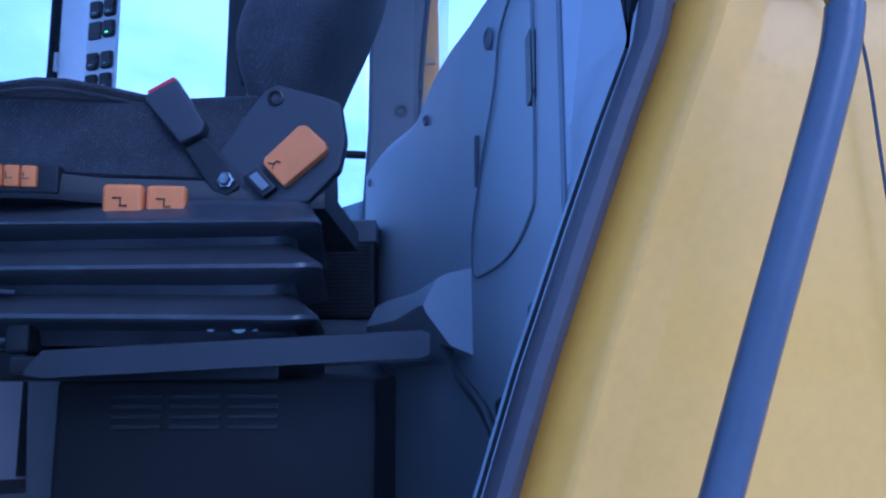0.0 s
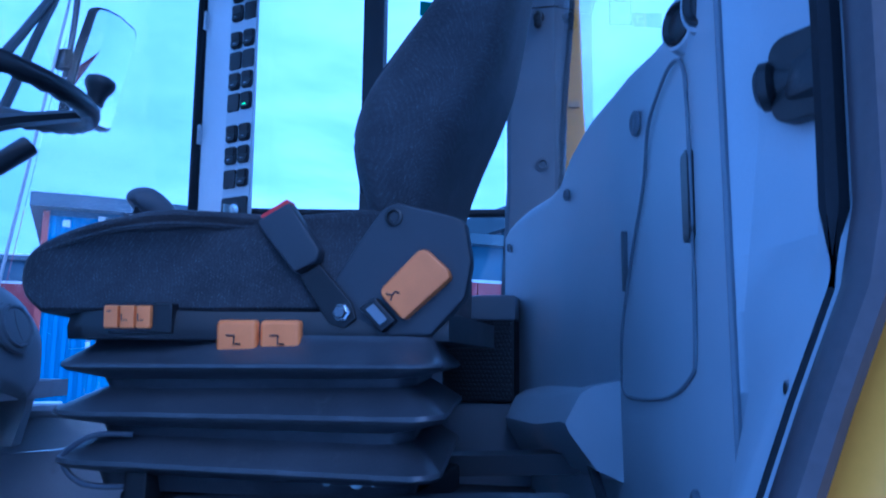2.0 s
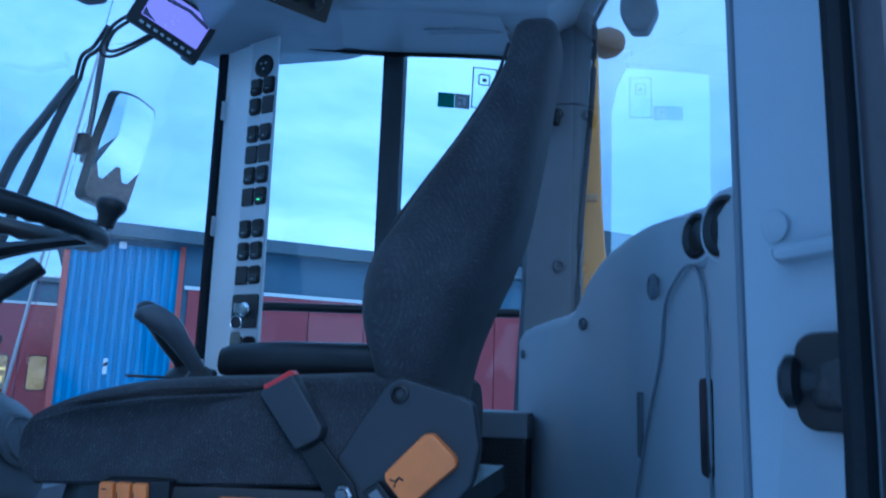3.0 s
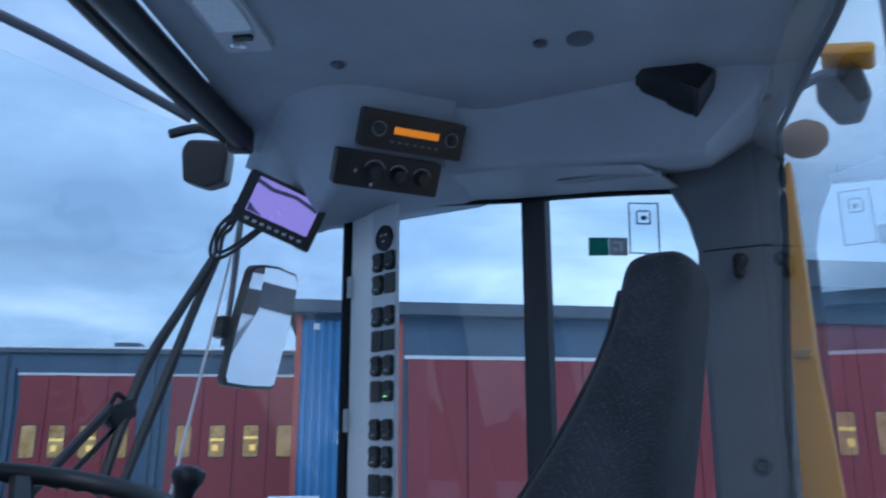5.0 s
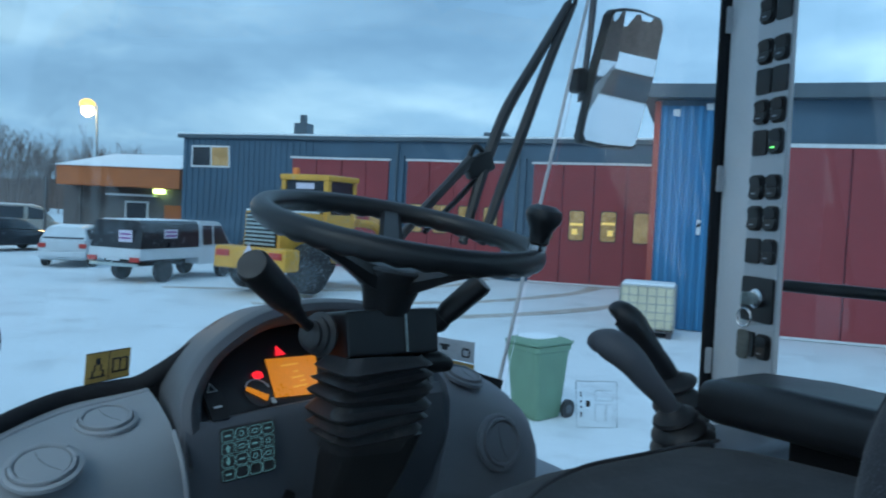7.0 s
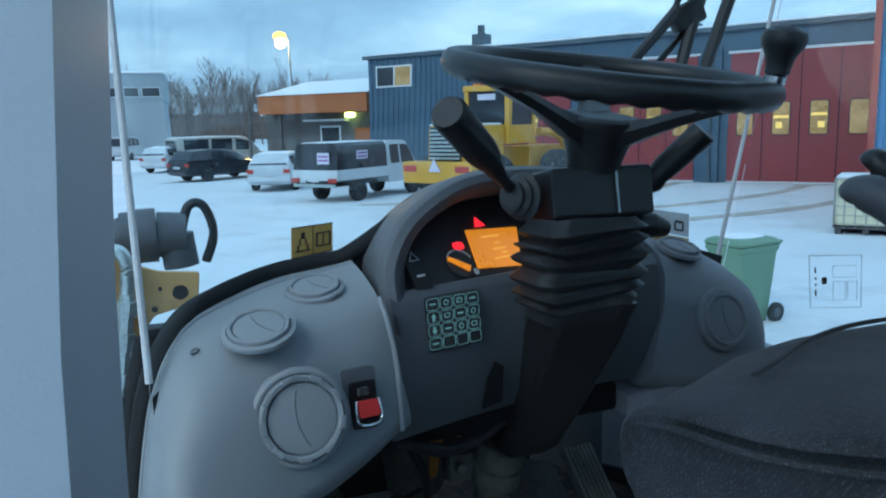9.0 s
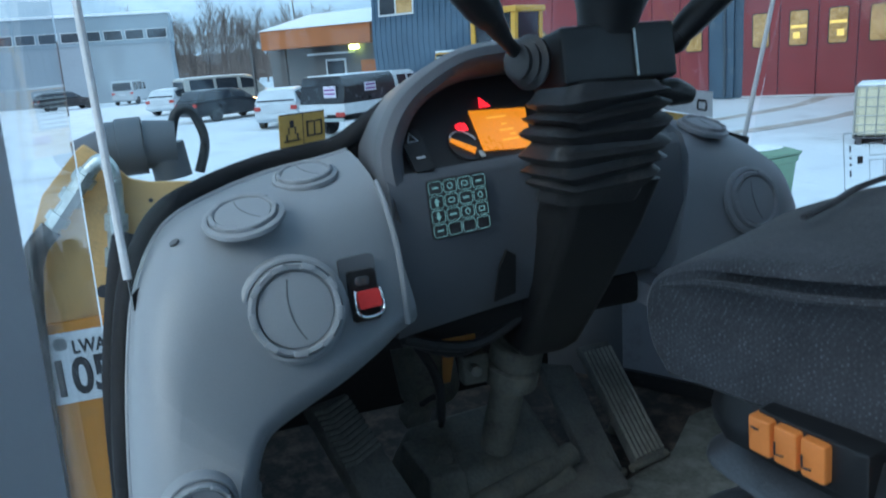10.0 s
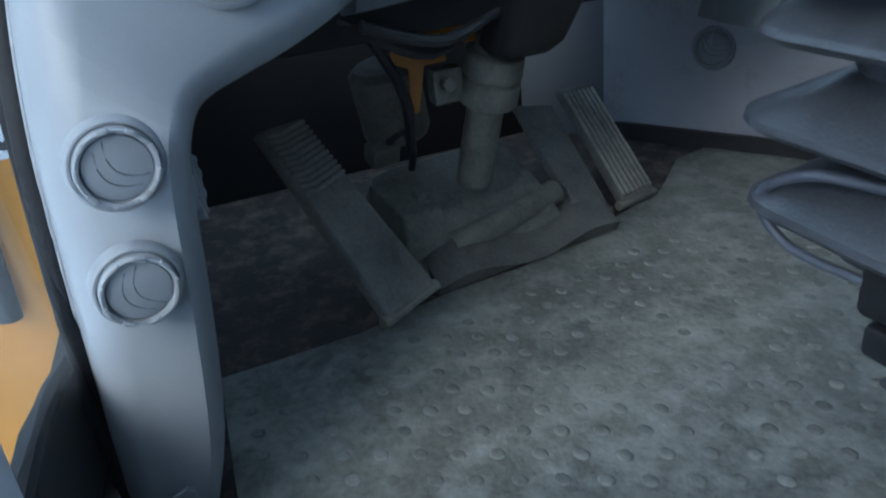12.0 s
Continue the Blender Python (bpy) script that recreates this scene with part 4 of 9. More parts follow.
# reading lamp
lamp = thing("roof_lamp", "white roof reading lamp with a switch in the headliner", "lamp", (-0.70, 1.34, ROOF))
rl = pose(-0.681, 1.298, ROOF - 0.001, 180, 0, 113)
bm = bmesh.new()
prism(bm, rounded(0.16, 0.075, 0.01), rl, 0.010, 0.003)
part("housing", bm, M["grey"], lamp)
bm = bmesh.new()
prism(bm, rounded(0.085, 0.055, 0.006), rl @ pose(-0.03, 0, 0.0095), 0.004, 0.002)
part("lens", bm, M["stickwhite"], lamp, "white diffuser")
bm = bmesh.new()
prism(bm, rounded(0.012, 0.03, 0.003), rl @ pose(0.032, 0.006, 0.0095), 0.006, 0.002)
part("switch", bm, M["black"], lamp)
bm = bmesh.new()
lathe(bm, [(0.012, 0), (0.012, 0.004), (0.006, 0.006), (0, 0.006)], rl @ pose(0.055, -0.01, 0.0095), 18)
part("spotlight", bm, M["chrome"], lamp)


# ---- dashboard ----
dash = thing("dashboard", "two-tone grey moulded dashboard with round air vents and lit instruments", "dashboard", (-1.05, 1.2, FL))


def wing(stations):
    """A moulded arch: stations of outer (y, z), inner (y, z) and face x."""
    rings = []
    for oy, oz, iy, iz, xf, dx in stations:
        o, i = Vector((0, oy, oz)), Vector((0, iy, iz))

        def at(u, x):
            p = i.lerp(o, u)
            return Vector((x, p.y, p.z))
        rings.append([at(0.06, xf - 0.16), at(-0.02, xf - 0.10), at(-0.02, xf - 0.028), at(0.05, xf - 0.008), at(0.14, xf), at(0.62, xf - 0.012), at(0.80, xf - 0.028),
                      at(0.93, xf - 0.055), at(1.0, xf - 0.10), at(1.03, xf - 0.10 - dx * 0.5), at(1.04, xf - 0.10 - dx), at(0.8, xf - 0.10 - dx)])
    return rings


LEFT = [(0.655, 1.60, 0.738, 1.60, -0.885, 0.02), (0.664, 1.72, 0.769, 1.72, -0.862, 0.02), (0.679, 1.86, 0.787, 1.86, -0.843, 0.02), (0.690, 1.99, 0.797, 1.968, -0.838, 0.03),
        (0.703, 2.09, 0.808, 2.006, -0.858, 0.05), (0.722, 2.165, 0.825, 2.022, -0.888, 0.06), (0.757, 2.213, 0.864, 2.032, -0.912, 0.08), (0.81, 2.232, 0.910, 2.042, -0.936, 0.10),
        (0.88, 2.245, 0.957, 2.056, -0.962, 0.12), (0.945, 2.254, 0.995, 2.070, -0.985, 0.10), (0.985, 2.262, 1.018, 2.074, -1.000, 0.08)]
cols = [smooth_line([(s[c], 0, 0) for s in LEFT], 3) for c in range(6)]
fine = [tuple(cols[c][i].x for c in range(6)) for i in range(len(cols[0]))]
bm = bmesh.new()
ring_loft(bm, wing(fine))
left_wing = part("left_wing", bm, M["wing"], dash, "pale grey left side of the dashboard with a leg down to the floor")

RIGHT = [(1.742, 1.90, 1.66, 1.90, -1.16, 0.03), (1.735, 2.0, 1.65, 1.965, -1.13, 0.03), (1.722, 2.08, 1.62, 1.99, -1.105, 0.03),
         (1.695, 2.155, 1.585, 2.005, -1.09, 0.05), (1.64, 2.205, 1.54, 2.015, -1.085, 0.07), (1.565, 2.235, 1.48, 2.03, -1.085, 0.09), (1.49, 2.255, 1.43, 2.04, -1.09, 0.10)]
cols = [smooth_line([(s[c], 0, 0) for s in RIGHT], 3) for c in range(6)]
fine = [tuple(cols[c][i].x for c in range(6)) for i in range(len(cols[0]))]
bm = bmesh.new()
ring_loft(bm, wing(fine))
right_wing = part("right_wing", bm, M["mgrey"], dash, "darker grey right side of the dashboard")

# middle: lower face with the keypad, sloping instrument panel, hood over it
bm = bmesh.new()
rings = []
for k in range(13):
    y = 1.0 + 0.46 * k / 12
    x = -1.012 - 0.20 * (y - 1.0) - 0.02 * math.sin((y - 1.0) / 0.46 * math.pi)
    rings.append([(x - 0.09, y, 2.035), (x - 0.03, y, 2.045), (x - 0.015, y, 2.075), (x, y, 2.15), (x - 0.010, y, 2.232), (x - 0.024, y, 2.246), (x - 0.07, y, 2.238), (x - 0.12, y, 2.20), (x - 0.12, y, 2.05)])
ring_loft(bm, rings)
centre = part("centre_panel", bm, M["slate"], dash, "dark grey centre panel")


HOOD = [(1.004, 2.21, -1.03), (0.998, 2.255, -1.035), (1.004, 2.290, -1.044), (1.034, 2.330, -1.066), (1.082, 2.359, -1.092), (1.13, 2.377, -1.115), (1.18, 2.384, -1.137), (1.26, 2.385, -1.165), (1.35, 2.374, -1.175),
        (1.42, 2.33, -1.165), (1.45, 2.26, -1.14), (1.455, 2.20, -1.12)]
bm = bmesh.new()
line = smooth_line([(x, y, z) for y, z, x in HOOD], 4)
rings = []
cen = Vector((-1.1, 1.22, 2.24))
for p in line:
    r = (p - cen)
    r.x = 0
    r.normalize()
    rings.append([p - r * 0.046 + Vector((-0.13, 0, -0.012)), p - r * 0.034 + Vector((-0.03, 0, 0)), p - r * 0.022 + Vector((-0.004, 0, 0)), p - r * 0.010 + Vector((0.004, 0, 0)), p + r * 0.001 + Vector((0, 0, 0)), p + r * 0.006 + Vector((-0.014, 0, 0)), p - r * 0.004 + Vector((-0.14, 0, -0.012))])
ring_loft(bm, rings)
part("hood", bm, M["slate"], dash, "dark grey hood over the instruments")


def inst_x(y, z):
    """The plane of the instruments."""
    return -1.10 - 0.357 * (y - 1.124) - (z - 2.258)


bm = bmesh.new()
rings = []
for p in smooth_line([(y, z, 0) for y, z, x in HOOD if 1.003 < y < 1.44], 2):
    y, top = p.x, p.y - 0.012
    rings.append([(inst_x(y, 2.225), y, 2.225), (inst_x(y, top), y, top), (inst_x(y, top) - 0.02, y, top), (inst_x(y, 2.225) - 0.05, y, 2.205)])
ring_loft(bm, rings)
inst = part("instrument_panel", bm, M["dial"], dash, "black instrument panel")
IN = Vector((0.70, 0.25, 0.70)).normalized()


def on_inst(y, z, off=0.002):
    return facing(Vector((inst_x(y, z), y, z)) + IN * off, IN)


def inst_plate(corners, off, depth):
    m = on_inst(1.19, 2.275, off)
    inv = m.inverted()
    bm = bmesh.new()
    prism(bm, [((inv @ Vector((inst_x(y, z), y, z))).x, (inv @ Vector((inst_x(y, z), y, z))).y) for y, z in corners], m, depth, 0.0003)
    return bm


lcd_ob = part("lcd", inst_plate([(1.151, 2.301), (1.248, 2.296), (1.230, 2.247), (1.151, 2.253)], 0.001, 0.002), M["amber"], inst, "lit amber display")
lm = on_inst(1.195, 2.275, 0.0036)
bm = bmesh.new()
for dx, dy, w in ((0.0, 0.019, 0.036), (0.006, 0.006, 0.010), (0.004, -0.004, 0.026), (0.010, -0.012, 0.012), (0.0, -0.020, 0.030)):
    prism(bm, rounded(w, 0.0028, 0.001, 2), lm @ pose(dx, dy, 0), 0.0004, 0)
part("display_bar", bm, M["amberdim"], lcd_ob)
bm = bmesh.new()
prism(bm, [(-0.010, -0.008), (0.010, -0.008), (0, 0.010)], on_inst(1.178, 2.309), 0.002, 0.0005)
part("warning_triangle", bm, M["redlamp"], inst, "lit red triangle")
bm = bmesh.new()
tube(bm, [on_inst(1.130, 2.283, 0.003) @ Vector((x, y, 0)) for x, y in disc(0.0055, 12) + disc(0.0055, 12)[:1]], 0.0016, 5, smooth=False)
prism(bm, rounded(0.0022, 0.006, 0.0008, 2), on_inst(1.130, 2.283, 0.002), 0.002, 0)
for s in (-1, 1):
    tube(bm, [on_inst(1.130, 2.283, 0.003) @ Vector((s * 0.0085 * math.cos(a), 0.0085 * math.sin(a), 0)) for a in (-0.7, -0.35, 0, 0.35, 0.7)], 0.0012, 5, smooth=False)
part("brake_telltale", bm, M["redlamp"], inst, "lit red brake light")
gm = on_inst(1.124, 2.262)
bm = bmesh.new()
prism(bm, disc(0.023), gm, 0.001, 0)
gauge = part("fuel_gauge", bm, M["ink"], inst, "round fuel gauge with an orange needle")
bm = bmesh.new()
tube(bm, [gm @ Vector((0.022 * math.cos(a), 0.022 * math.sin(a), 0.0025)) for a in (radians(15 + 13 * k) for k in range(11))], 0.0013, 6, smooth=False)
part("scale", bm, M["legend"], gauge)
bm = bmesh.new()
prism(bm, [(-0.021, 0.008), (-0.016, 0.013), (0.014, -0.008), (0.006, -0.016)], gm @ pose(0, 0, 0.002), 0.002, 0.0005)
part("needle", bm, M["amber"], gauge, "glowing orange needle")
bm = bmesh.new()
prism(bm, rounded(0.008, 0.010, 0.002), on_inst(1.146, 2.250), 0.001, 0)
part("fuel_symbol", bm, M["legend"], inst)
hzm = facing((-1.075, 1.049, 2.266), (0.75, 0.1, 0.65)) @ turn(0, 0, 4)
bm = bmesh.new()
prism(bm, rounded(0.028, 0.064, 0.004), hzm, 0.008, 0.002)
hz = part("hazard_switch", bm, M["black"], dash, "black hazard rocker switch")
bm = bmesh.new()
tube(bm, [hzm @ Vector((x, y, 0.0085)) for x, y in ((-0.007, 0.010), (0.007, 0.010), (0, 0.023), (-0.007, 0.010))], 0.0011, 5, smooth=False)
part("mark", bm, M["legend"], hz)
bm = bmesh.new()
prism(bm, rounded(0.012, 0.003, 0.001, 2), hzm @ pose(0, -0.014, 0.0085), 0.0008, 0)
part("mark", bm, M["legend"], hz)

bm = bmesh.new()
prism(bm, [(-0.018, -0.035), (0.016, -0.030), (0.012, 0.026), (-0.004, 0.036), (-0.014, 0.012)], facing((-1.060, 1.155, 2.098), (1, 0.22, -0.18)), 0.003, 0.001)
part("finger_pocket", bm, M["black"], dash, "dark finger pocket")
# keypad, four by four
KN = Vector((1, 0.23, 0.12)).normalized()
kp = facing((-1.046, 1.090, 2.200), KN)
bm = bmesh.new()
prism(bm, rounded(0.086, 0.072, 0.006), kp @ pose(0, 0, -0.002), 0.006, 0.002)
keypad = part("keypad", bm, M["ink"], dash, "black keypad with backlit outlined keys")
for i in range(4):
    for j in range(4):
        m = kp @ pose(-0.0315 + 0.021 * i, 0.0258 - 0.0172 * j, 0.004)
        bm = bmesh.new()
        tube(bm, [m @ Vector((x, y, 0.0006)) for x, y in rounded(0.0185, 0.0148, 0.003, 2) + rounded(0.0185, 0.0148, 0.003, 2)[:1]], 0.0004, 4, smooth=False)
        kb = part("key_button", bm, M["key"], keypad)
        if not (j == 3 and i > 0):
            bm = bmesh.new()
            if i == 0 and j in (1, 2):
                s = 1 if j == 1 else -1
                prism(bm, [(-0.004, 0), (-0.0018, 0), (-0.0018, -0.005), (0.0018, -0.005), (0.0018, 0), (0.004, 0), (0, 0.005)], m @ pose(0, 0, 0, 0, 0, 0 if s > 0 else 180), 0.0006, 0)
            elif (i + j) % 3 == 0:
                prism(bm, rounded(0.009, 0.0022, 0.0008, 2), m, 0.0006, 0)
            elif (i + j) % 3 == 1:
                tube(bm, [m @ Vector((x, y, 0.0004)) for x, y in disc(0.0034, 10) + disc(0.0034, 10)[:1]], 0.0006, 4, smooth=False)
            else:
                tube(bm, [m @ Vector((x, y, 0.0004)) for x, y in rounded(0.008, 0.005, 0.001, 2) + rounded(0.008, 0.005, 0.001, 2)[:1]], 0.0006, 4, smooth=False)
            part("legend", bm, M["key"], kb)


def round_vent(m, r, material, parent, split=0.15, tall=1.0):
    """A round air outlet: recessed collar, notched ring, and a two-leaf flap."""
    m = m @ Matrix.Diagonal((1, 1, tall, 1))
    bm = bmesh.new()
    lathe(bm, [(r * 1.26, -0.006), (r * 1.24, 0.003), (r * 1.16, 0.006), (r * 1.09, 0.006), (r * 1.07, 0.003), (r * 1.05, -0.01)], m, 36)
    v = part("air_vent", bm, material, parent, "round grey air vent")
    bm = bmesh.new()
    lathe(bm, [(r * 1.06, -0.006), (r * 1.05, 0.010), (r, 0.014), (r * 0.90, 0.013), (r * 0.86, 0.007), (r * 0.86, -0.006)], m, 36)
    for k in range(9):
        a = math.tau * k / 9 + 0.3
        box(bm, m @ Vector((0.98 * r * math.cos(a), 0.98 * r * math.sin(a), 0.0125)), (r * 0.16, r * 0.34, 0.006), m.to_3x3().to_4x4() @ turn(0, 0, math.degrees(a)), 0.002)
    part("ring", bm, material, v)
    bm = bmesh.new()
    lathe(bm, [(r * 0.858, 0.0), (r * 0.848, 0.0105), (r * 0.6, 0.0120), (0, 0.0125)], m, 36)
    part("flap", bm, material, v)
    bm = bmesh.new()
    for s in ((split, ) if split < 0.2 else (split + 0.12, split - 0.22)):
        arc = [m @ Vector((r * (-s + (0.16 if split < 0.2 else 0.42) * (k / 8 * 2 - 1) ** 2), r * 0.70 * (k / 8 * 2 - 1), 0.0128 - 0.0015 * abs(k / 8 * 2 - 1))) for k in range(9)]
        tube(bm, arc, r * 0.02, 5, smooth=False)
    part("groove", bm, M["dgrey"], v)
    return v


round_vent(facing((-0.943, 0.868, 2.138), (1, 0.10, 0.28)) @ turn(0, 0, 8), 0.0455, M["wing"], left_wing)
round_vent(facing((-0.990, 0.834, 2.232), (0.34, -0.12, 1), (-1, 0, 0)) @ turn(0, 0, 25), 0.034, M["wing"], left_wing, 0.0, 0.5)
round_vent(facing((-1.082, 0.915, 2.253), (0.22, -0.10, 1), (-1, 0, 0)) @ turn(0, 0, 25), 0.031, M["wing"], left_wing, 0.0, 0.5)
round_vent(facing((-0.828, 0.752, 2.009), (1, 0.12, 0.0)) @ turn(0, 0, 40), 0.0275, M["wing"], left_wing, 0.3)
round_vent(facing((-0.832, 0.741, 1.913), (1, 0.10, -0.05)) @ turn(0, 0, 20), 0.0275, M["wing"], left_wing, 0.3)
round_vent(facing((-0.925, 0.792, 1.945), (0.15, 1, 0.0)) @ turn(0, 0, 30), 0.0275, M["wing"], left_wing, 0.3)
round_vent(facing((-1.092, 1.573, 2.135), (1, 0.10, 0.30)) @ turn(0, 0, 8), 0.041, M["mgrey"], right_wing, 0.15, 0.7)
round_vent(facing((-1.160, 1.535, 2.243), (0.30, 0.15, 1), (-1, 0, 0)), 0.031, M["mgrey"], right_wing, 0.0, 0.6)
round_vent(facing((-1.429, 1.800, 1.805), (0.514, -0.857, 0)) @ turn(0, 0, 60), 0.034, M["mgrey"], wall_right, 0.2)
bm = bmesh.new()
lathe(bm, [(0.0055, 0), (0.0052, 0.002), (0.002, 0.001), (0, 0.001)], facing((-0.999, 0.763, 2.212), (0.3, -0.5, 1)), 14)
part("screw", bm, M["dgrey"], left_wing)
bm = bmesh.new()
prism(bm, rounded(0.042, 0.074, 0.005), facing((-0.975, 0.944, 2.138), (1, 0.15, 0.15)) @ pose(0, 0, -0.004), 0.006, 0.002)
pb = part("parking_brake_recess", bm, M["dgrey"], left_wing, "recess of the parking brake switch")
bm = bmesh.new()
prism(bm, rounded(0.032, 0.056, 0.004), facing((-0.972, 0.946, 2.132), (1, 0.15, 0.15)), 0.006, 0.002)
part("rocker_body", bm, M["black"], pb)
bm = bmesh.new()
prism(bm, rounded(0.026, 0.020, 0.004), facing((-0.966, 0.949, 2.128), (1, 0.15, 0.35)) @ pose(0, 0, 0), 0.010, 0.003)
part("red_lock", bm, M["red"], pb, "red locking tab")
bm = bmesh.new()
tube(bm, [facing((-0.962, 0.949, 2.128), (1, 0.15, 0.35)) @ Vector((x, y, 0.005)) for x, y in ((-0.014, 0.012), (-0.015, -0.012), (0.0, -0.018), (0.015, -0.012), (0.014, 0.012))], 0.0018, 6)
prism(bm, rounded(0.016, 0.010, 0.003), facing((-0.968, 0.944, 2.150), (1, 0.15, 0.15)) @ pose(0, 0, 0.004), 0.003, 0.001)
part("bright_edge", bm, M["chrome"], pb)
bm = bmesh.new()
tube(bm, [(xf - 0.10 - dx * 0.72, iy + (oy - iy) * 1.034, iz + (oz - iz) * 1.034) for oy, oz, iy, iz, xf, dx in LEFT], 0.0032, 8)
part("edge_bead", bm, M["wing"], left_wing)
bm = bmesh.new()
tube(bm, [(-0.985, 0.998, 2.085), (-0.990, 0.996, 2.16), (-1.003, 0.990, 2.215), (-1.025, 0.985, 2.246)], 0.0035, 8)
part("joint_bead", bm, M["wing"], dash)
bm = bmesh.new()
tube(bm, [(xf - 0.106 - dx, oy + (oy - iy) * 0.07, oz + (oz - iz) * 0.05 + 0.003) for oy, oz, iy, iz, xf, dx in LEFT] + [(-1.185, 1.05, 2.315), (-1.23, 1.13, 2.35), (-1.25, 1.25, 2.355)], 0.0135, 12)
solid("dash_seal", bm, M["seal"], "thick black rubber seal round the dashboard edge", "seal")
bm = bmesh.new()
tube(bm, [(-0.93, 0.673, 1.60), (-0.962, 0.660, 1.72), (-0.968, 0.664, 1.86), (-0.998, 0.676, 2.03), (-1.06, 0.696, 2.155), (-1.10, 0.708, 2.205)], 0.013, 12)
solid("outer_seal", bm, M["seal"], "black rubber glazing seal beside the dashboard", "seal")
# box at the foot of the leg
bm = bmesh.new()
prism(bm, [(-0.020, -0.05), (0.020, -0.05), (0.022, 0.020), (0.016, 0.026), (-0.020, 0.008)], facing((-0.8765, 0.708, 1.655), (1, 0.05, -0.18)), 0.004, 0.0015)
part("foot_cover", bm, M["wing"], left_wing)
# underside, coloured near-black for the shade there, and wiring behind the arch
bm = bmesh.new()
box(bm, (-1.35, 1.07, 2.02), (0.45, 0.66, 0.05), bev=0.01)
part("underside", bm, M["shadeblack"], dash)
bm = bmesh.new()
ring_loft(bm, [[(x0, y, 2.03), (x1, y, 2.03), (x1, y, 1.995), (x0, y, 2.0)] for y, x0, x1 in ((1.40, -1.60, -1.10), (1.55, -1.60, -1.105), (1.70, -1.58, -1.12), (1.80, -1.42, -1.14))])
part("lower_cover", bm, M["palegrey"], dash, "grey lower cover beside the column")
for k, (a, b, c) in enumerate((((-1.10, 1.02, 2.02), (-1.12, 1.13, 1.985), (-1.14, 1.25, 2.03)), ((-1.13, 1.0, 2.03), (-1.15, 1.12, 1.965), (-1.18, 1.24, 2.02)), ((-1.20, 1.05, 2.0), (-1.22, 1.10, 1.90), (-1.28, 1.12, 1.80)))):
    bm = bmesh.new()
    tube(bm, [a, b, c], 0.008, 8)
    part("wiring_loom", bm, M["rubber"], dash)


# ---- driver's seat ----
seat = thing("driver_seat", "dark flecked cloth suspension seat on black rubber bellows", "seat", (-0.40, 1.36, FL))
SY0, SY1 = 1.107, 1.630
prof = [(-0.655, 2.128), (-0.676, 2.146), (-0.684, 2.170), (-0.678, 2.196), (-0.655, 2.214), (-0.60, 2.233), (-0.52, 2.247), (-0.42, 2.256), (-0.32, 2.262), (-0.235, 2.262), (-0.215, 2.24), (-0.215, 2.135)]
prof = [(p.x, p.y) for p in smooth_line([(x, z, 0) for x, z in prof], 3)]
cx, cz = -0.44, 2.19
rings = []
for y, k in ((SY0, 0.90), (SY0 + 0.003, 0.955), (SY0 + 0.010, 0.985), (SY0 + 0.025, 1.0), (SY0 + 0.09, 1.012), (1.28, 1.0), (1.36, 0.985), (1.44, 1.0), (1.50, 1.01), (SY1 - 0.05, 1.012), (SY1 - 0.025, 1.0), (SY1 - 0.01, 0.985), (SY1, 0.93)):
    crown = 0.009 * max(0.0, min(1.0, (y - SY0) / 0.10, (SY1 - y) / 0.04)) ** 0.5
    rings.append([(cx + (x - cx) * (1 - (1 - k) * 0.35), y, cz + (z - cz) * k + crown * max(0.0, min(1.0, (z - 2.17) / 0.06))) for x, z in prof])


def nose(x, y):
    """The front edge bows forward away from the door."""
    t = max(0.0, min(1.0, (y - SY0 - 0.004) / 0.25))
    e = max(0.0, min(1.0, (y - 1.56) / 0.07))
    return -(0.088 * t * t * (3 - 2 * t) - 0.03 * e * e) * max(0.0, min(1.0, (-0.40 - x) / 0.15))


def waist(x):
    """The cushion draws in beside the hinge."""
    t = max(0.0, min(1.0, (x + 0.52) / 0.15))
    return 0.115 * t * t * (3 - 2 * t)


bm = bmesh.new()
ring_loft(bm, [[(x + nose(x, y), y + waist(x) * (SY1 - y) / (SY1 - SY0), z) for x, y, z in r] for r in rings])
cushion = part("seat_cushion", bm, M["cloth"], seat, "dark flecked cloth cushion")
bm = bmesh.new()
tube(bm, [(-0.684, SY0 + 0.02, 2.180), (-0.668, SY0 + 0.004, 2.196), (-0.60, SY0 + 0.001, 2.217), (-0.52, SY0 + 0.001, 2.230), (-0.47, SY0 + 0.028, 2.235), (-0.42, SY0 + 0.085, 2.239)], 0.003, 6)
tube(bm, [(-0.684 + nose(-0.684, y), y, 2.182) for y in (1.125, 1.17, 1.22, 1.28, 1.36, 1.45, 1.54, 1.60)], 0.003, 6)
tube(bm, [(-0.575 + nose(-0.575, y), y, 2.257) for y in (1.17, 1.22, 1.28, 1.36, 1.45, 1.54, 1.59)], 0.0024, 6)
part("piping", bm, M["cloth"], cushion)
levels = [(2.20, -0.275, -0.206, 0.137), (2.28, -0.301, -0.194, 0.144), (2.35, -0.322, -0.169, 0.150), (2.42, -0.314, -0.136, 0.143), (2.479, -0.281, -0.113, 0.128), (2.549, -0.235, -0.098, 0.115), (2.619, -0.186, -0.085, 0.101),
          (2.699, -0.145, -0.072, 0.085), (2.744, -0.135, -0.065, 0.076), (2.767, -0.128, -0.068, 0.060), (2.777, -0.112, -0.078, 0.034)]
cols = [smooth_line([(lv[c], 0, 0) for lv in levels], 4) for c in range(4)]
rings = []
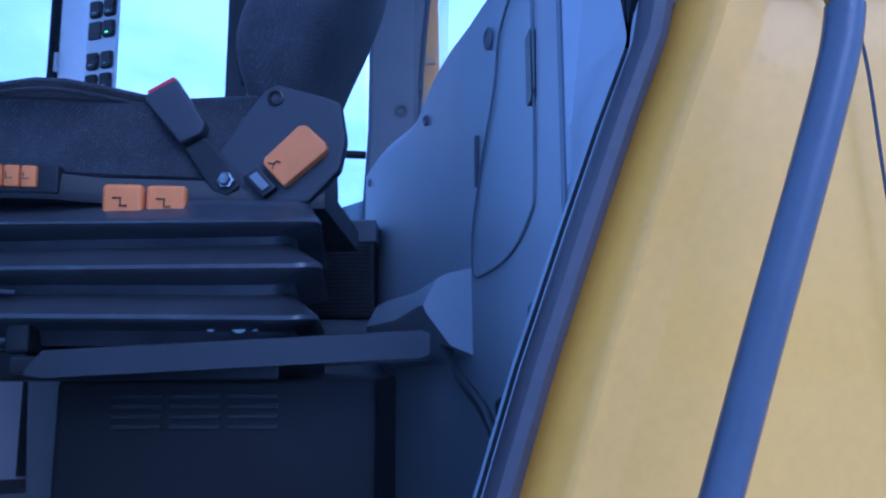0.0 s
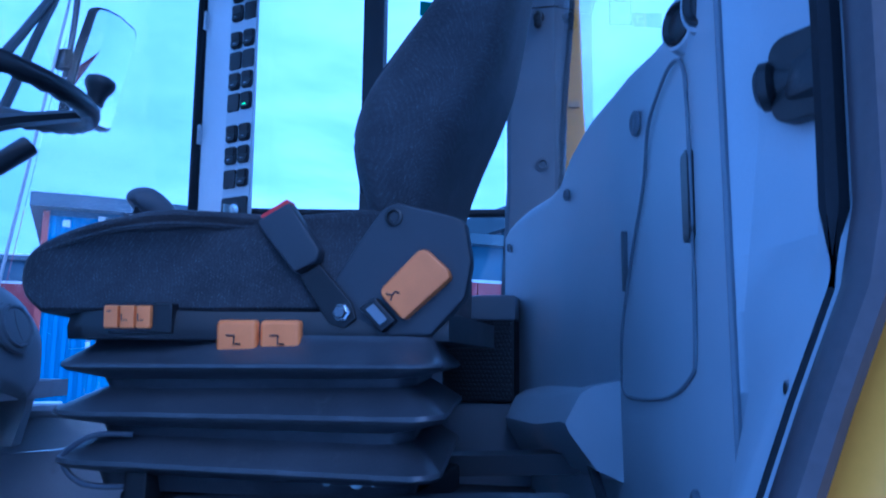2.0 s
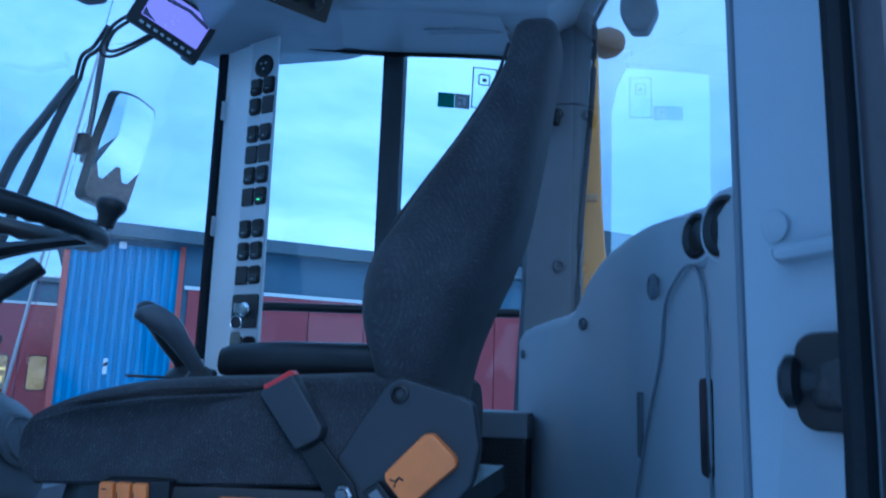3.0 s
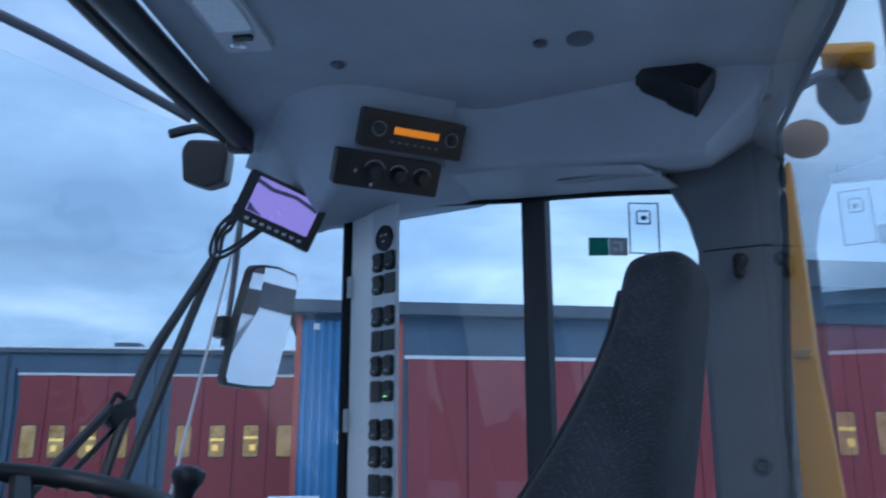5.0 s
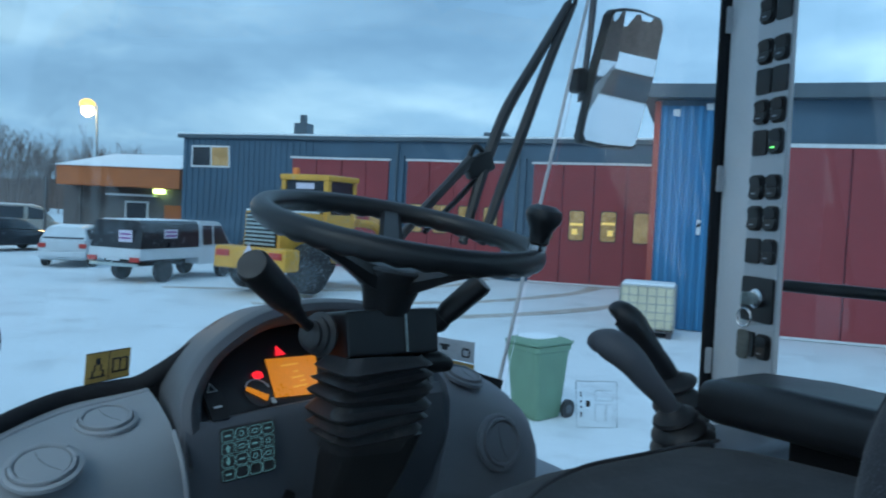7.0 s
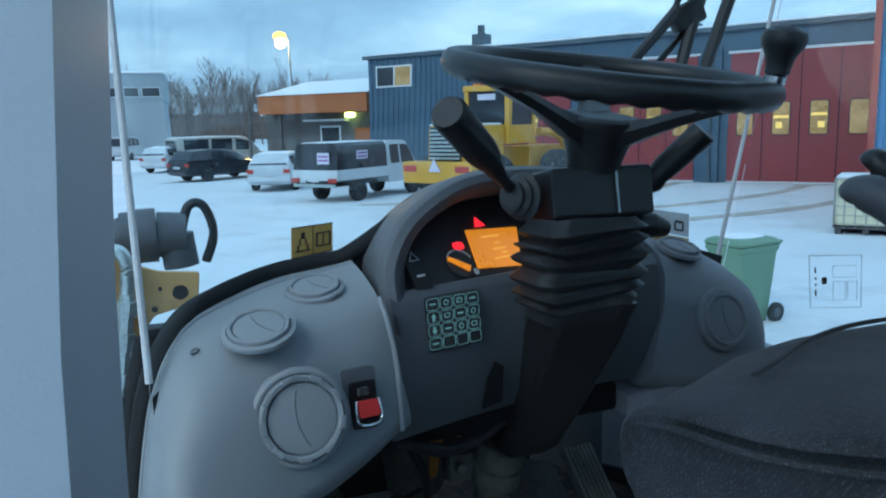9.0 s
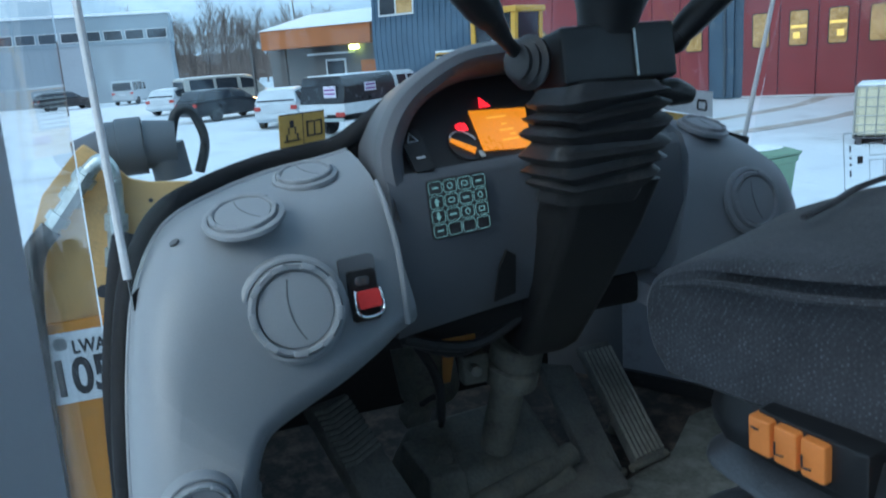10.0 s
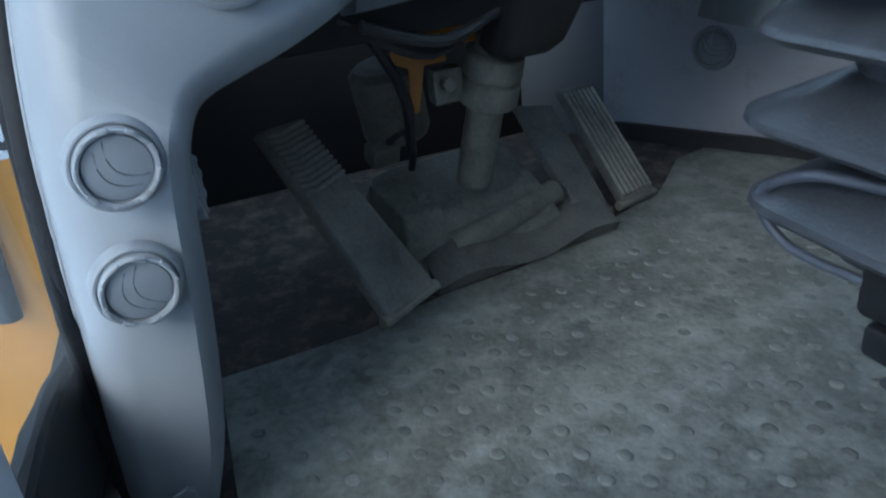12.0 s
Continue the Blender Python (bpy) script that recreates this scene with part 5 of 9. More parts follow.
for i in range(len(cols[0])):
    z, xf, xb, hw = (cols[c][i].x for c in range(4))
    ring = []
    for k in range(32):
        a = math.tau * k / 32
        c, s = math.cos(a), math.sin(a)
        e = 0.62
        ring.append(((xf + xb) / 2 + (xb - xf) / 2 * math.copysign(abs(c) ** e, c), 1.365 + hw * math.copysign(abs(s) ** e, s), z))
    rings.append(ring)
bm = bmesh.new()
ring_loft(bm, rings)
backrest = part("backrest", bm, M["cloth"], seat, "tall curved backrest in dark flecked cloth")
for yy in (1.27, 1.46):
    bm = bmesh.new()
    pts = []
    for z in (2.30, 2.38, 2.45, 2.52, 2.60, 2.68, 2.74):
        for (z0, f0, b0, h0), (z1, f1, b1, h1) in zip(levels, levels[1:]):
            if z0 <= z <= z1:
                t = (z - z0) / (z1 - z0)
                hw = h0 + (h1 - h0) * t
                yl = 1.365 + 0.9 * (yy - 1.365) * hw / 0.15
                pts.append((f0 + (f1 - f0) * t - 0.0005, yl, z))
    tube(bm, pts, 0.0028, 6)
    part("seam", bm, M["cloth"], backrest)


def side_plate(pts, y, depth, bev=0.003):
    """A plate upright along the seat's side, from (x, z) points."""
    bm = bmesh.new()
    prism(bm, [(x, z) for x, z in pts], Matrix(((1, 0, 0, 0), (0, 0, -1, y), (0, 1, 0, 0), (0, 0, 0, 1))), depth, bev)
    return bm


part("hinge_cover", side_plate([(-0.321, 2.103), (-0.190, 2.103), (-0.149, 2.148), (-0.141, 2.19), (-0.149, 2.238), (-0.165, 2.246), (-0.236, 2.266), (-0.252, 2.257), (-0.283, 2.214), (-0.330, 2.140)], 1.212, 0.026, 0.005), M["soot"], seat, "black plastic hinge cover")
part("recline_lever", side_plate([(-0.219, 2.121), (-0.163, 2.170), (-0.166, 2.180), (-0.192, 2.204), (-0.202, 2.203), (-0.247, 2.158), (-0.246, 2.150)], 1.192, 0.022, 0.004), M["orange"], seat, "orange recline lever pad")
bm = bmesh.new()
rm_ = facing((-0.232, 1.1695, 2.150), (0, -1, 0)) @ turn(0, 0, 40)
tube(bm, [rm_ @ Vector(p) for p in ((-0.004, 0.006, 0.0008), (0.0, 0.0, 0.0008), (-0.005, -0.004, 0.0008))], 0.0011, 5, smooth=False)
tube(bm, [rm_ @ Vector(p) for p in ((0.0, 0.0, 0.0008), (0.006, 0.001, 0.0008), (0.008, -0.004, 0.0008))], 0.0011, 5, smooth=False)
part("symbol", bm, M["ink"], seat)
part("button_block", side_plate([(-0.246, 2.107), (-0.228, 2.121), (-0.254, 2.149), (-0.274, 2.135)], 1.190, 0.018, 0.003), M["black"], seat, "black push button")
part("button_face", side_plate([(-0.246, 2.115), (-0.237, 2.122), (-0.254, 2.141), (-0.264, 2.134)], 1.1715, 0.003, 0.001), M["mgrey"], seat)
bm = bmesh.new()
lathe(bm, [(0.011, 0), (0.011, 0.004), (0.008, 0.005), (0.007, 0.002), (0.005, 0.002), (0.0045, -0.003), (0, -0.003)], facing((-0.236, 1.187, 2.246), (0, -1, 0)), 18)
part("socket_screw", bm, M["black"], seat)
bm = bmesh.new()
lathe(bm, [(0.012, 0), (0.011, 0.003), (0.0085, 0.003), (0.0085, 0.009), (0.007, 0.011), (0, 0.011)], facing((-0.295, 1.176, 2.131), (0, -1, 0)), 6)
part("hexagon_bolt", bm, M["chrome"], seat, "bright hexagon bolt")
part("belt_strap", side_plate([(-0.312, 2.118), (-0.293, 2.112), (-0.278, 2.124), (-0.284, 2.142), (-0.327, 2.190), (-0.351, 2.175)], 1.184, 0.006, 0.002), M["black"], seat, "black belt stalk")
bk = part("belt_buckle", side_plate([(-0.354, 2.178), (-0.326, 2.192), (-0.322, 2.205), (-0.364, 2.266), (-0.404, 2.244), (-0.402, 2.236)], 1.190, 0.024, 0.005), M["soot"], seat, "black belt buckle")
part("release", side_plate([(-0.398, 2.244), (-0.362, 2.265), (-0.368, 2.270), (-0.402, 2.250)], 1.187, 0.018, 0.002), M["red"], bk, "red release button")
bm = bmesh.new()
rings = []
for x, y0 in ((-0.63, 1.135), (-0.60, 1.122), (-0.50, 1.132), (-0.45, 1.16), (-0.30, 1.182), (-0.17, 1.20)):
    rings.append([(x, y0, 2.098), (x, y0 - 0.003, 2.112), (x, y0 + 0.004, 2.132), (x, 1.58, 2.135), (x, 1.58, 2.098)])
ring_loft(bm, rings)
part("seat_tray", bm, M["black"], seat, "black plastic seat pan")
for k in range(3):
    x = -0.558 + 0.0192 * k
    bm = bmesh.new()
    box(bm, (x, 1.118 + 0.0032 * k, 2.1235), (0.0175, 0.014, 0.027), turn(4, 0, 8), 0.0025)
    b = part("adjuster_button", bm, M["orange"], seat, "orange seat adjuster button")
    bm = bmesh.new()
    m = facing((x, 1.1095 + 0.0032 * k, 2.1225), (0.14, -1, 0.05))
    if k == 0:
        prism(bm, rounded(0.006, 0.0013, 0.0004, 2), m @ pose(0, 0.007, 0.001), 0.0004, 0)
    else:
        tube(bm, [m @ Vector(p) for p in ((-0.004, 0.004, 0.0016), (-0.003, -0.004, 0.0016), (0.003, -0.003, 0.0016))], 0.0007, 5, smooth=False)
    part("symbol", bm, M["ink"], b)
bm = bmesh.new()
box(bm, (-0.528, 1.134, 2.1225), (0.078, 0.022, 0.036), turn(4, 0, 9), 0.003)
part("switch_housing", bm, M["black"], seat, "black housing of the adjuster buttons")
for k in range(2):
    x = -0.4195 + 0.052 * k
    bm = bmesh.new()
    box(bm, (x, 1.166 + 0.008 * k, 2.102), (0.050, 0.026, 0.040), turn(3, 0, 4), 0.006, 3)
    b = part("adjuster_paddle", bm, M["orange"], seat, "orange seat adjuster paddle")
    bm = bmesh.new()
    m = facing((x, 1.1522 + 0.008 * k, 2.102), (0.07, -1, 0.05))
    tube(bm, [m @ Vector(p) for p in ((-0.010, 0.001, 0.0006), (0.0, 0.001, 0.0006), (0.0, -0.009, 0.0006), (0.008, -0.009, 0.0006))], 0.0011, 5, smooth=False)
    part("symbol", bm, M["ink"], b)
bm = bmesh.new()
FOLDS = ((2.106, 0.222, 0.192), (2.094, 0.228, 0.200), (2.074, 0.242, 0.238), (2.069, 0.243, 0.240), (2.064, 0.238, 0.234), (2.056, 0.206, 0.203), (2.046, 0.202, 0.199), (2.016, 0.245, 0.241), (2.011, 0.246, 0.242), (2.006, 0.241, 0.237),
         (1.998, 0.205, 0.201), (1.987, 0.201, 0.198), (1.958, 0.240, 0.236), (1.953, 0.241, 0.237), (1.948, 0.236, 0.232), (1.941, 0.206, 0.202), (1.920, 0.200, 0.195))
last = None
for z, hx, hy in FOLDS:
    ring = []
    for x, y in rounded(2 * hx, 2 * hy, 0.034, 5):
        # the folds hang a little between their corners
        sag = -0.013 * (1 - (x / hx) ** 2) * (1 - (y / hy) ** 4 * 0.2) if 1.93 < z < 2.08 else 0.0
        tuck = 0.068 * (y / hy + 1) / 2 if x > 0 else 0.0
        ring.append(bm.verts.new((-0.405 + x - tuck, 1.365 + y, z + sag + 0.0025 * math.sin(x * 9 + z * 40) + 0.002 * math.sin(y * 13))))
    if last:
        for i in range(len(ring)):
            j = (i + 1) % len(ring)
            bm.faces.new((last[i], last[j], ring[j], ring[i]))
    last = ring
part("bellows", bm, M["bellow"], seat, "black rubber suspension bellows")
bm = bmesh.new()
box(bm, (-0.40, 1.365, 1.895), (0.36, 0.36, 0.04), bev=0.006)
part("base_frame", bm, M["black"], seat)
for y in (1.148, 1.58):
    bm = bmesh.new()
    ring_loft(bm, [[(x, y - 0.022, z0), (x, y - 0.022, z1), (x, y + 0.022, z1 + 0.003), (x, y + 0.022, z0)] for x, z0, z1 in ((-0.510, 1.884, 1.888), (-0.490, 1.880, 1.912), (-0.04, 1.902, 1.934), (-0.03, 1.906, 1.93))])
    part("slide_rail", bm, M["soot"], seat, "dark steel slide rail")
bm = bmesh.new()
tube(bm, [(-0.545, 1.155, 1.985), (-0.585, 1.140, 1.985), (-0.620, 1.138, 1.966), (-0.625, 1.140, 1.948), (-0.603, 1.145, 1.928), (-0.560, 1.150, 1.925), (-0.525, 1.155, 1.928)], 0.0036, 10)
part("slide_lever", bm, M["rail"], seat, "bent dark wire slide lever")
bm = bmesh.new()
box(bm, (-0.530, 1.165, 1.935), (0.03, 0.05, 0.05), bev=0.005)
box(bm, (-0.515, 1.17, 1.895), (0.045, 0.06, 0.022), bev=0.004)
part("lever_bracket", bm, M["black"], seat)
for x, r in ((-0.30, 0.008), (-0.265, 0.010), (-0.245, 0.007)):
    bm = bmesh.new()
    rod(bm, (x, 1.18, 1.945), (x, 1.155, 1.943), r, seg=10)
    part("linkage_pin", bm, M["steel"], seat)
bm = bmesh.new()
box(bm, (-0.31, 1.40, 1.745), (0.42, 0.36, 0.27), bev=0.012)
# near-black keeps the space under the seat in shade
ped = part("pedestal", bm, M["shadeblack"], seat, "black seat pedestal with air slots")
for i in range(3):
    for j in range(4):
        bm = bmesh.new()
        box(bm, (-0.41 + 0.075 * i, 1.219, 1.855 - 0.013 * j), (0.066, 0.006, 0.006), bev=0.0015)
        part("slat", bm, M["rubber"], ped)

duct = thing("air_filter_box", "black box with a woven net front behind the seat", "box", (-0.20, 1.93, FL))
bm = bmesh.new()
box(bm, (-0.242, 1.93, 2.080), (0.150, 0.150, 0.170), bev=0.006)
part("body", bm, M["black"], duct)
bm = bmesh.new()
for i in range(17):
    for j in range(18):
        lathe(bm, [(0.0034, 0), (0.0026, 0.0018), (0, 0.0022)], facing((-0.311 + 0.0082 * i + (0.004 if j % 2 else 0), 1.8545, 2.004 + 0.0088 * j), (0, -1, 0)), 6)
net = part("net", bm, M["rubber"], duct, "woven black net")
tagged(net, kind="stuff")
bm = bmesh.new()
box(bm, (-0.220, 1.94, 1.80), (0.180, 0.150, 0.40), bev=0.008)
part("lower_box", bm, M["mgrey"], duct)
bm = bmesh.new()
box(bm, (-0.242, 1.93, 2.186), (0.156, 0.160, 0.052), bev=0.006)
part("lid", bm, M["mgrey"], duct, "grey lid")

tether = thing("tether_cable", "dark ribbed cable hanging from the rear panel", "cable", (0.0, 1.42, 1.9))
bm = bmesh.new()
tube(bm, [(-0.03, 1.56, 1.955), (-0.01, 1.47, 1.92), (0.01, 1.36, 1.875), (0.035, 1.22, 1.84), (0.05, 1.10, 1.80)], 0.008, 8)
part("cable", bm, M["rubber"], tether)
bm = bmesh.new()
lathe(bm, [(0.014, 0), (0.015, 0.008), (0.010, 0.014), (0, 0.014)], facing((0.06, 1.12, 1.842), (-1, 0, 0)), 14)
part("knob", bm, M["black"], tether)

# ---- steering column and wheel ----
wheel = thing("steering_column", "black steering wheel with a spinner knob on a rubber-booted column", "steering wheel", (-1.0, 1.25, FL))
WN = Vector((0.1775, 0.0626, 1.0)).normalized()
WC = Vector((-0.982, 1.282, 2.513))
wm = facing(WC, WN, (-1, 0, 0))
bm = bmesh.new()
rings = []
for k in range(72):
    a = math.tau * k / 72
    c = wm @ Vector((0.196 * math.cos(a), 0.196 * math.sin(a), 0))
    out = (c - WC).normalized()
    ring = []
    for j in range(12):
        b = math.tau * j / 12
        grip = 0.0 if math.sin(b) > -0.3 else 0.0018 * math.cos(k * math.pi)
        ring.append(c + out * (0.0155 * math.cos(b)) + WN * ((0.0165 + grip) * math.sin(b)))
    rings.append(ring)
vs = [[bm.verts.new(p) for p in r] for r in rings]
for a in range(72):
    for j in range(12):
        bm.faces.new((vs[a][j], vs[a][(j + 1) % 12], vs[(a + 1) % 72][(j + 1) % 12], vs[(a + 1) % 72][j]))
part("rim", bm, M["black"], wheel, "black moulded rim with finger grips")
HC = WC - WN * 0.052
W_Y = (Vector((0, 1, 0)) - WN * WN.y).normalized()
W_X = WN.cross(W_Y)
SPOKES = [math.degrees(math.atan2((wm.to_3x3().transposed() @ d).y, (wm.to_3x3().transposed() @ d).x)) for d in (W_Y * math.cos(radians(a)) + W_X * math.sin(radians(a)) for a in (65, 185, 303))]
for deg in SPOKES:
    a = radians(deg)
    out = (wm @ Vector((math.cos(a), math.sin(a), 0)) - WC)
    bm = bmesh.new()
    side = out.cross(WN).normalized()
    rings = []
    for u, w, h, th in ((0.028, 0.032, -0.024, 0.024), (0.052, 0.027, -0.015, 0.019), (0.075, 0.023, -0.003, 0.0145), (0.105, 0.020, 0.012, 0.012), (0.145, 0.0185, 0.029, 0.011), (0.175, 0.018, 0.041, 0.010), (0.190, 0.019, 0.046, 0.010)):
        c = HC + out * u + WN * h
        rings.append([c + side * w + WN * th * 0.3, c + side * w * 0.6 + WN * th, c - side * w * 0.6 + WN * th, c - side * w + WN * th * 0.3, c - side * w * 0.7 - WN * th * 0.6, c + side * w * 0.7 - WN * th * 0.6])
    ring_loft(bm, rings)
    part("spoke", bm, M["black"], wheel)
bm = bmesh.new()
lathe(bm, [(0.034, -0.068), (0.037, -0.052), (0.043, -0.034), (0.051, -0.016), (0.055, -0.006), (0.055, -0.002), (0.051, 0.001), (0.046, 0.0005), (0.044, 0.002), (0, 0.003)], facing(HC, WN, (-1, 0, 0)), 28)
part("hub", bm, M["black"], wheel)
kc = WC + 0.196 * (W_Y * math.cos(radians(312)) + W_X * math.sin(radians(312))) + WN * 0.014
bm = bmesh.new()
lathe(bm, [(0.012, 0), (0.011, 0.010), (0.0145, 0.012), (0.014, 0.018), (0.0165, 0.030), (0.0235, 0.042), (0.0255, 0.050), (0.023, 0.058), (0.014, 0.063), (0, 0.064)], facing(kc, WN), 24)
kn = part("spinner_knob", bm, M["black"], wheel, "black spinner knob")
bm = bmesh.new()
lathe(bm, [(0.0125, 0), (0.0125, 0.009), (0.011, 0.010)], facing(kc, WN), 20)
part("collar", bm, M["chrome"], kn, "bright collar")

bm = bmesh.new()
box(bm, (-1.012, 1.273, 2.360), (0.085, 0.150, 0.066), turn(0, -10, 0), 0.006)
colhead = part("column_head", bm, M["black"], wheel, "black square column head")
bm = bmesh.new()
box(bm, (-0.966, 1.290, 2.366), (0.003, 0.003, 0.054), turn(0, -10, 0), 0.001)
part("bright_edge", bm, M["steel"], colhead)
for y in (1.215, 1.330):
    bm = bmesh.new()
    lathe(bm, [(0.007, 0), (0.007, 0.004), (0, 0.005)], pose(-0.99, y, 2.393), 12)
    part("screw", bm, M["black"], colhead)
bm = bmesh.new()
PLEATS = [(2.334, 0.058, 0.050, 0.0)]
for k in range(6):
    top, wide = 2.326 - 0.0205 * k, (0.070, 0.076, 0.080, 0.081, 0.079, 0.072)[k]
    PLEATS += [(top, wide - 0.004, 0.054 - 0.001 * k, -0.002 * k), (top - 0.005, wide, 0.064 - 0.002 * k, -0.002 * k), (top - 0.009, wide - 0.003, 0.061 - 0.002 * k, -0.002 * k), (top - 0.015, wide - 0.013, 0.052 - 0.002 * k, -0.002 * k)]
PLEATS.append((2.195, 0.058, 0.042, -0.02))
last = None
for i, (z, hw, hd, dx) in enumerate(PLEATS):
    ring = [bm.verts.new((-1.0 + dx + x, 1.257 - 0.03 * (2.334 - z) + y, z + 0.04 * x + 0.05 * y - 0.010 * (1 - (y / hw) ** 2) * min(1.0, i / 8) + 0.004 * math.sin(y * 40 + z * 90))) for x, y in rounded(2 * hd, 2 * hw, 0.020, 4)]
    if last:
        for k in range(len(ring)):
            j = (k + 1) % len(ring)
            bm.faces.new((last[k], last[j], ring[j], ring[k]))
    last = ring
part("boot", bm, M["rubber"], wheel, "black rubber column boot")
bm = bmesh.new()
rings = []
for z, x, y, hd, hw in ((2.215, -1.012, 1.268, 0.046, 0.062), (2.15, -1.045, 1.266, 0.045, 0.058), (2.05, -1.105, 1.258, 0.043, 0.053), (1.955, -1.165, 1.25, 0.040, 0.048), (1.94, -1.17, 1.248, 0.030, 0.036)):
    rings.append([(x + a, y + b, z) for a, b in rounded(2 * hd, 2 * hw, 0.014, 4)])
ring_loft(bm, rings)
part("column", bm, M["black"], wheel, "black column cover")
# stalks
bm = bmesh.new()
a, b = Vector((-0.898, 1.034, 2.470)), Vector((-0.962, 1.108, 2.415))
tube(bm, [a, a.lerp(b, 0.05), a.lerp(b, 0.8), b], [0.0185, 0.0215, 0.0205, 0.017], 20, smooth=False)
sl = part("left_stalk_grip", bm, M["black"], wheel, "thick black control stalk")
bm = bmesh.new()
tube(bm, [b, (-0.985, 1.137, 2.388), (-1.008, 1.162, 2.372)], [0.016, 0.008, 0.008], 12)
part("arm", bm, M["black"], sl)
bm = bmesh.new()
lathe(bm, [(0.030, 0), (0.032, 0.006), (0.025, 0.010), (0.027, 0.016), (0.020, 0.020), (0.021, 0.026), (0.012, 0.032)], facing((-1.012, 1.181, 2.362), (0.35, -1, 0.1)), 20)
part("stalk_boot", bm, M["rubber"], wheel)
bm = bmesh.new()
tube(bm, [(-0.992, 1.362, 2.378), (-0.983, 1.374, 2.393), (-0.953, 1.408, 2.436), (-0.951, 1.410, 2.439)], [0.014, 0.0175, 0.0185, 0.0165], 18, smooth=False)
tube(bm, [(-1.0, 1.345, 2.366), (-0.995, 1.356, 2.372), (-0.990, 1.364, 2.380)], 0.010, 12)
lathe(bm, [(0.018, 0), (0.0195, 0.012), (0.016, 0.020), (0, 0.022)], facing((-0.990, 1.366, 2.384), (-0.03, -0.035, -0.046)), 18)
part("right_stalk_grip", bm, M["black"], wheel, "black control stalk")
bm = bmesh.new()
tube(bm, [(-1.02, 1.30, 2.318), (-1.0, 1.335, 2.316), (-0.995, 1.362, 2.314), (-0.992, 1.386, 2.308)], [0.012, 0.016, 0.0175, 0.010], 14)
part("tilt_lever", bm, M["black"], wheel)

# shaft, floor casting
shaft = thing("steering_shaft", "dusty olive steering shaft with a clamped collar above the floor", "steering shaft", (-1.25, 1.2, FL))
bm = bmesh.new()
tube(bm, [(-1.20, 1.232, 1.965), (-1.225, 1.22, 1.86), (-1.255, 1.205, 1.74)], 0.027, 18, smooth=False)
part("shaft", bm, M["dusty"], shaft)
bm = bmesh.new()
ax = Vector((0.06, 0.03, 0.24)).normalized()
lathe(bm, [(0.036, 0), (0.042, 0.004), (0.042, 0.034), (0.036, 0.038), (0.036, 0.041), (0.042, 0.045), (0.041, 0.075), (0.034, 0.08)], facing((-1.222, 1.222, 1.865), ax), 24)
part("collar", bm, M["dusty"], shaft)
bm = bmesh.new()
box(bm, (-1.232, 1.165, 1.90), (0.03, 0.045, 0.05), bev=0.006)
rod(bm, (-1.215, 1.158, 1.905), (-1.19, 1.155, 1.91), 0.009, seg=8)
part("clamp", bm, M["dusty"], shaft)
casting = thing("pedal_base", "dusty cast metal base on the cab floor", "pedal base", (-1.30, 1.2, FL))
bm = bmesh.new()
ring_loft(bm, [[(-1.44, 1.05, FL - 0.002), (-1.215, 1.08, FL - 0.002), (-1.235, 1.37, FL - 0.002), (-1.46, 1.36, FL - 0.002)], [(-1.42, 1.06, 1.67), (-1.235, 1.09, 1.65), (-1.25, 1.355, 1.65), (-1.44, 1.35, 1.67)],
               [(-1.40, 1.09, 1.735), (-1.265, 1.115, 1.70), (-1.275, 1.33, 1.695), (-1.42, 1.33, 1.74)]])
bmesh.ops.bevel(bm, geom=bm.edges[:], offset=0.012, segments=2, affect="EDGES", profile=0.5)
part("housing", bm, M["dusty"], casting)
bm = bmesh.new()
ring_loft(bm, [[(-1.35, 1.05, 1.66), (-1.225, 1.075, 1.64), (-1.23, 1.15, 1.64), (-1.35, 1.15, 1.66)], [(-1.335, 1.06, 1.745), (-1.24, 1.082, 1.715), (-1.24, 1.145, 1.715), (-1.335, 1.14, 1.745)]])
bmesh.ops.bevel(bm, geom=bm.edges[:], offset=0.008, segments=2, affect="EDGES", profile=0.5)
lug = part("lug", bm, M["dusty"], casting)
bm = bmesh.new()
lathe(bm, [(0.020, 0), (0.019, 0.005), (0.013, 0.005), (0.013, 0.014), (0.011, 0.016), (0, 0.016)], facing((-1.268, 1.120, 1.727), (0.25, 0, 1)), 6)
part("nut", bm, M["dusty"], lug)
bm = bmesh.new()
tube(bm, [(-1.232, 1.150, 1.650), (-1.25, 1.25, 1.662), (-1.288, 1.362, 1.668)], 0.021, 12)
part("cross_tube", bm, M["dusty"], casting)
bm = bmesh.new()
rings = []
for k in range(14):
    u = k / 13
    y = 1.10 + 0.33 * u
    x = -1.175 - 0.035 * u
    lift = 0.016 + 0.010 * math.sin(u * 9)
    rings.append([(x + 0.012, y, FL + lift), (x - 0.05, y, FL + lift + 0.022 + 0.008 * math.sin(u * 6)), (x - 0.10, y + 0.01, FL + 0.03), (x - 0.10, y + 0.01, FL), (x, y, FL)])
ring_loft(bm, rings)
part("curled_edge", bm, M["pedal"], floor_mat, "curled dirty edge of the mat")


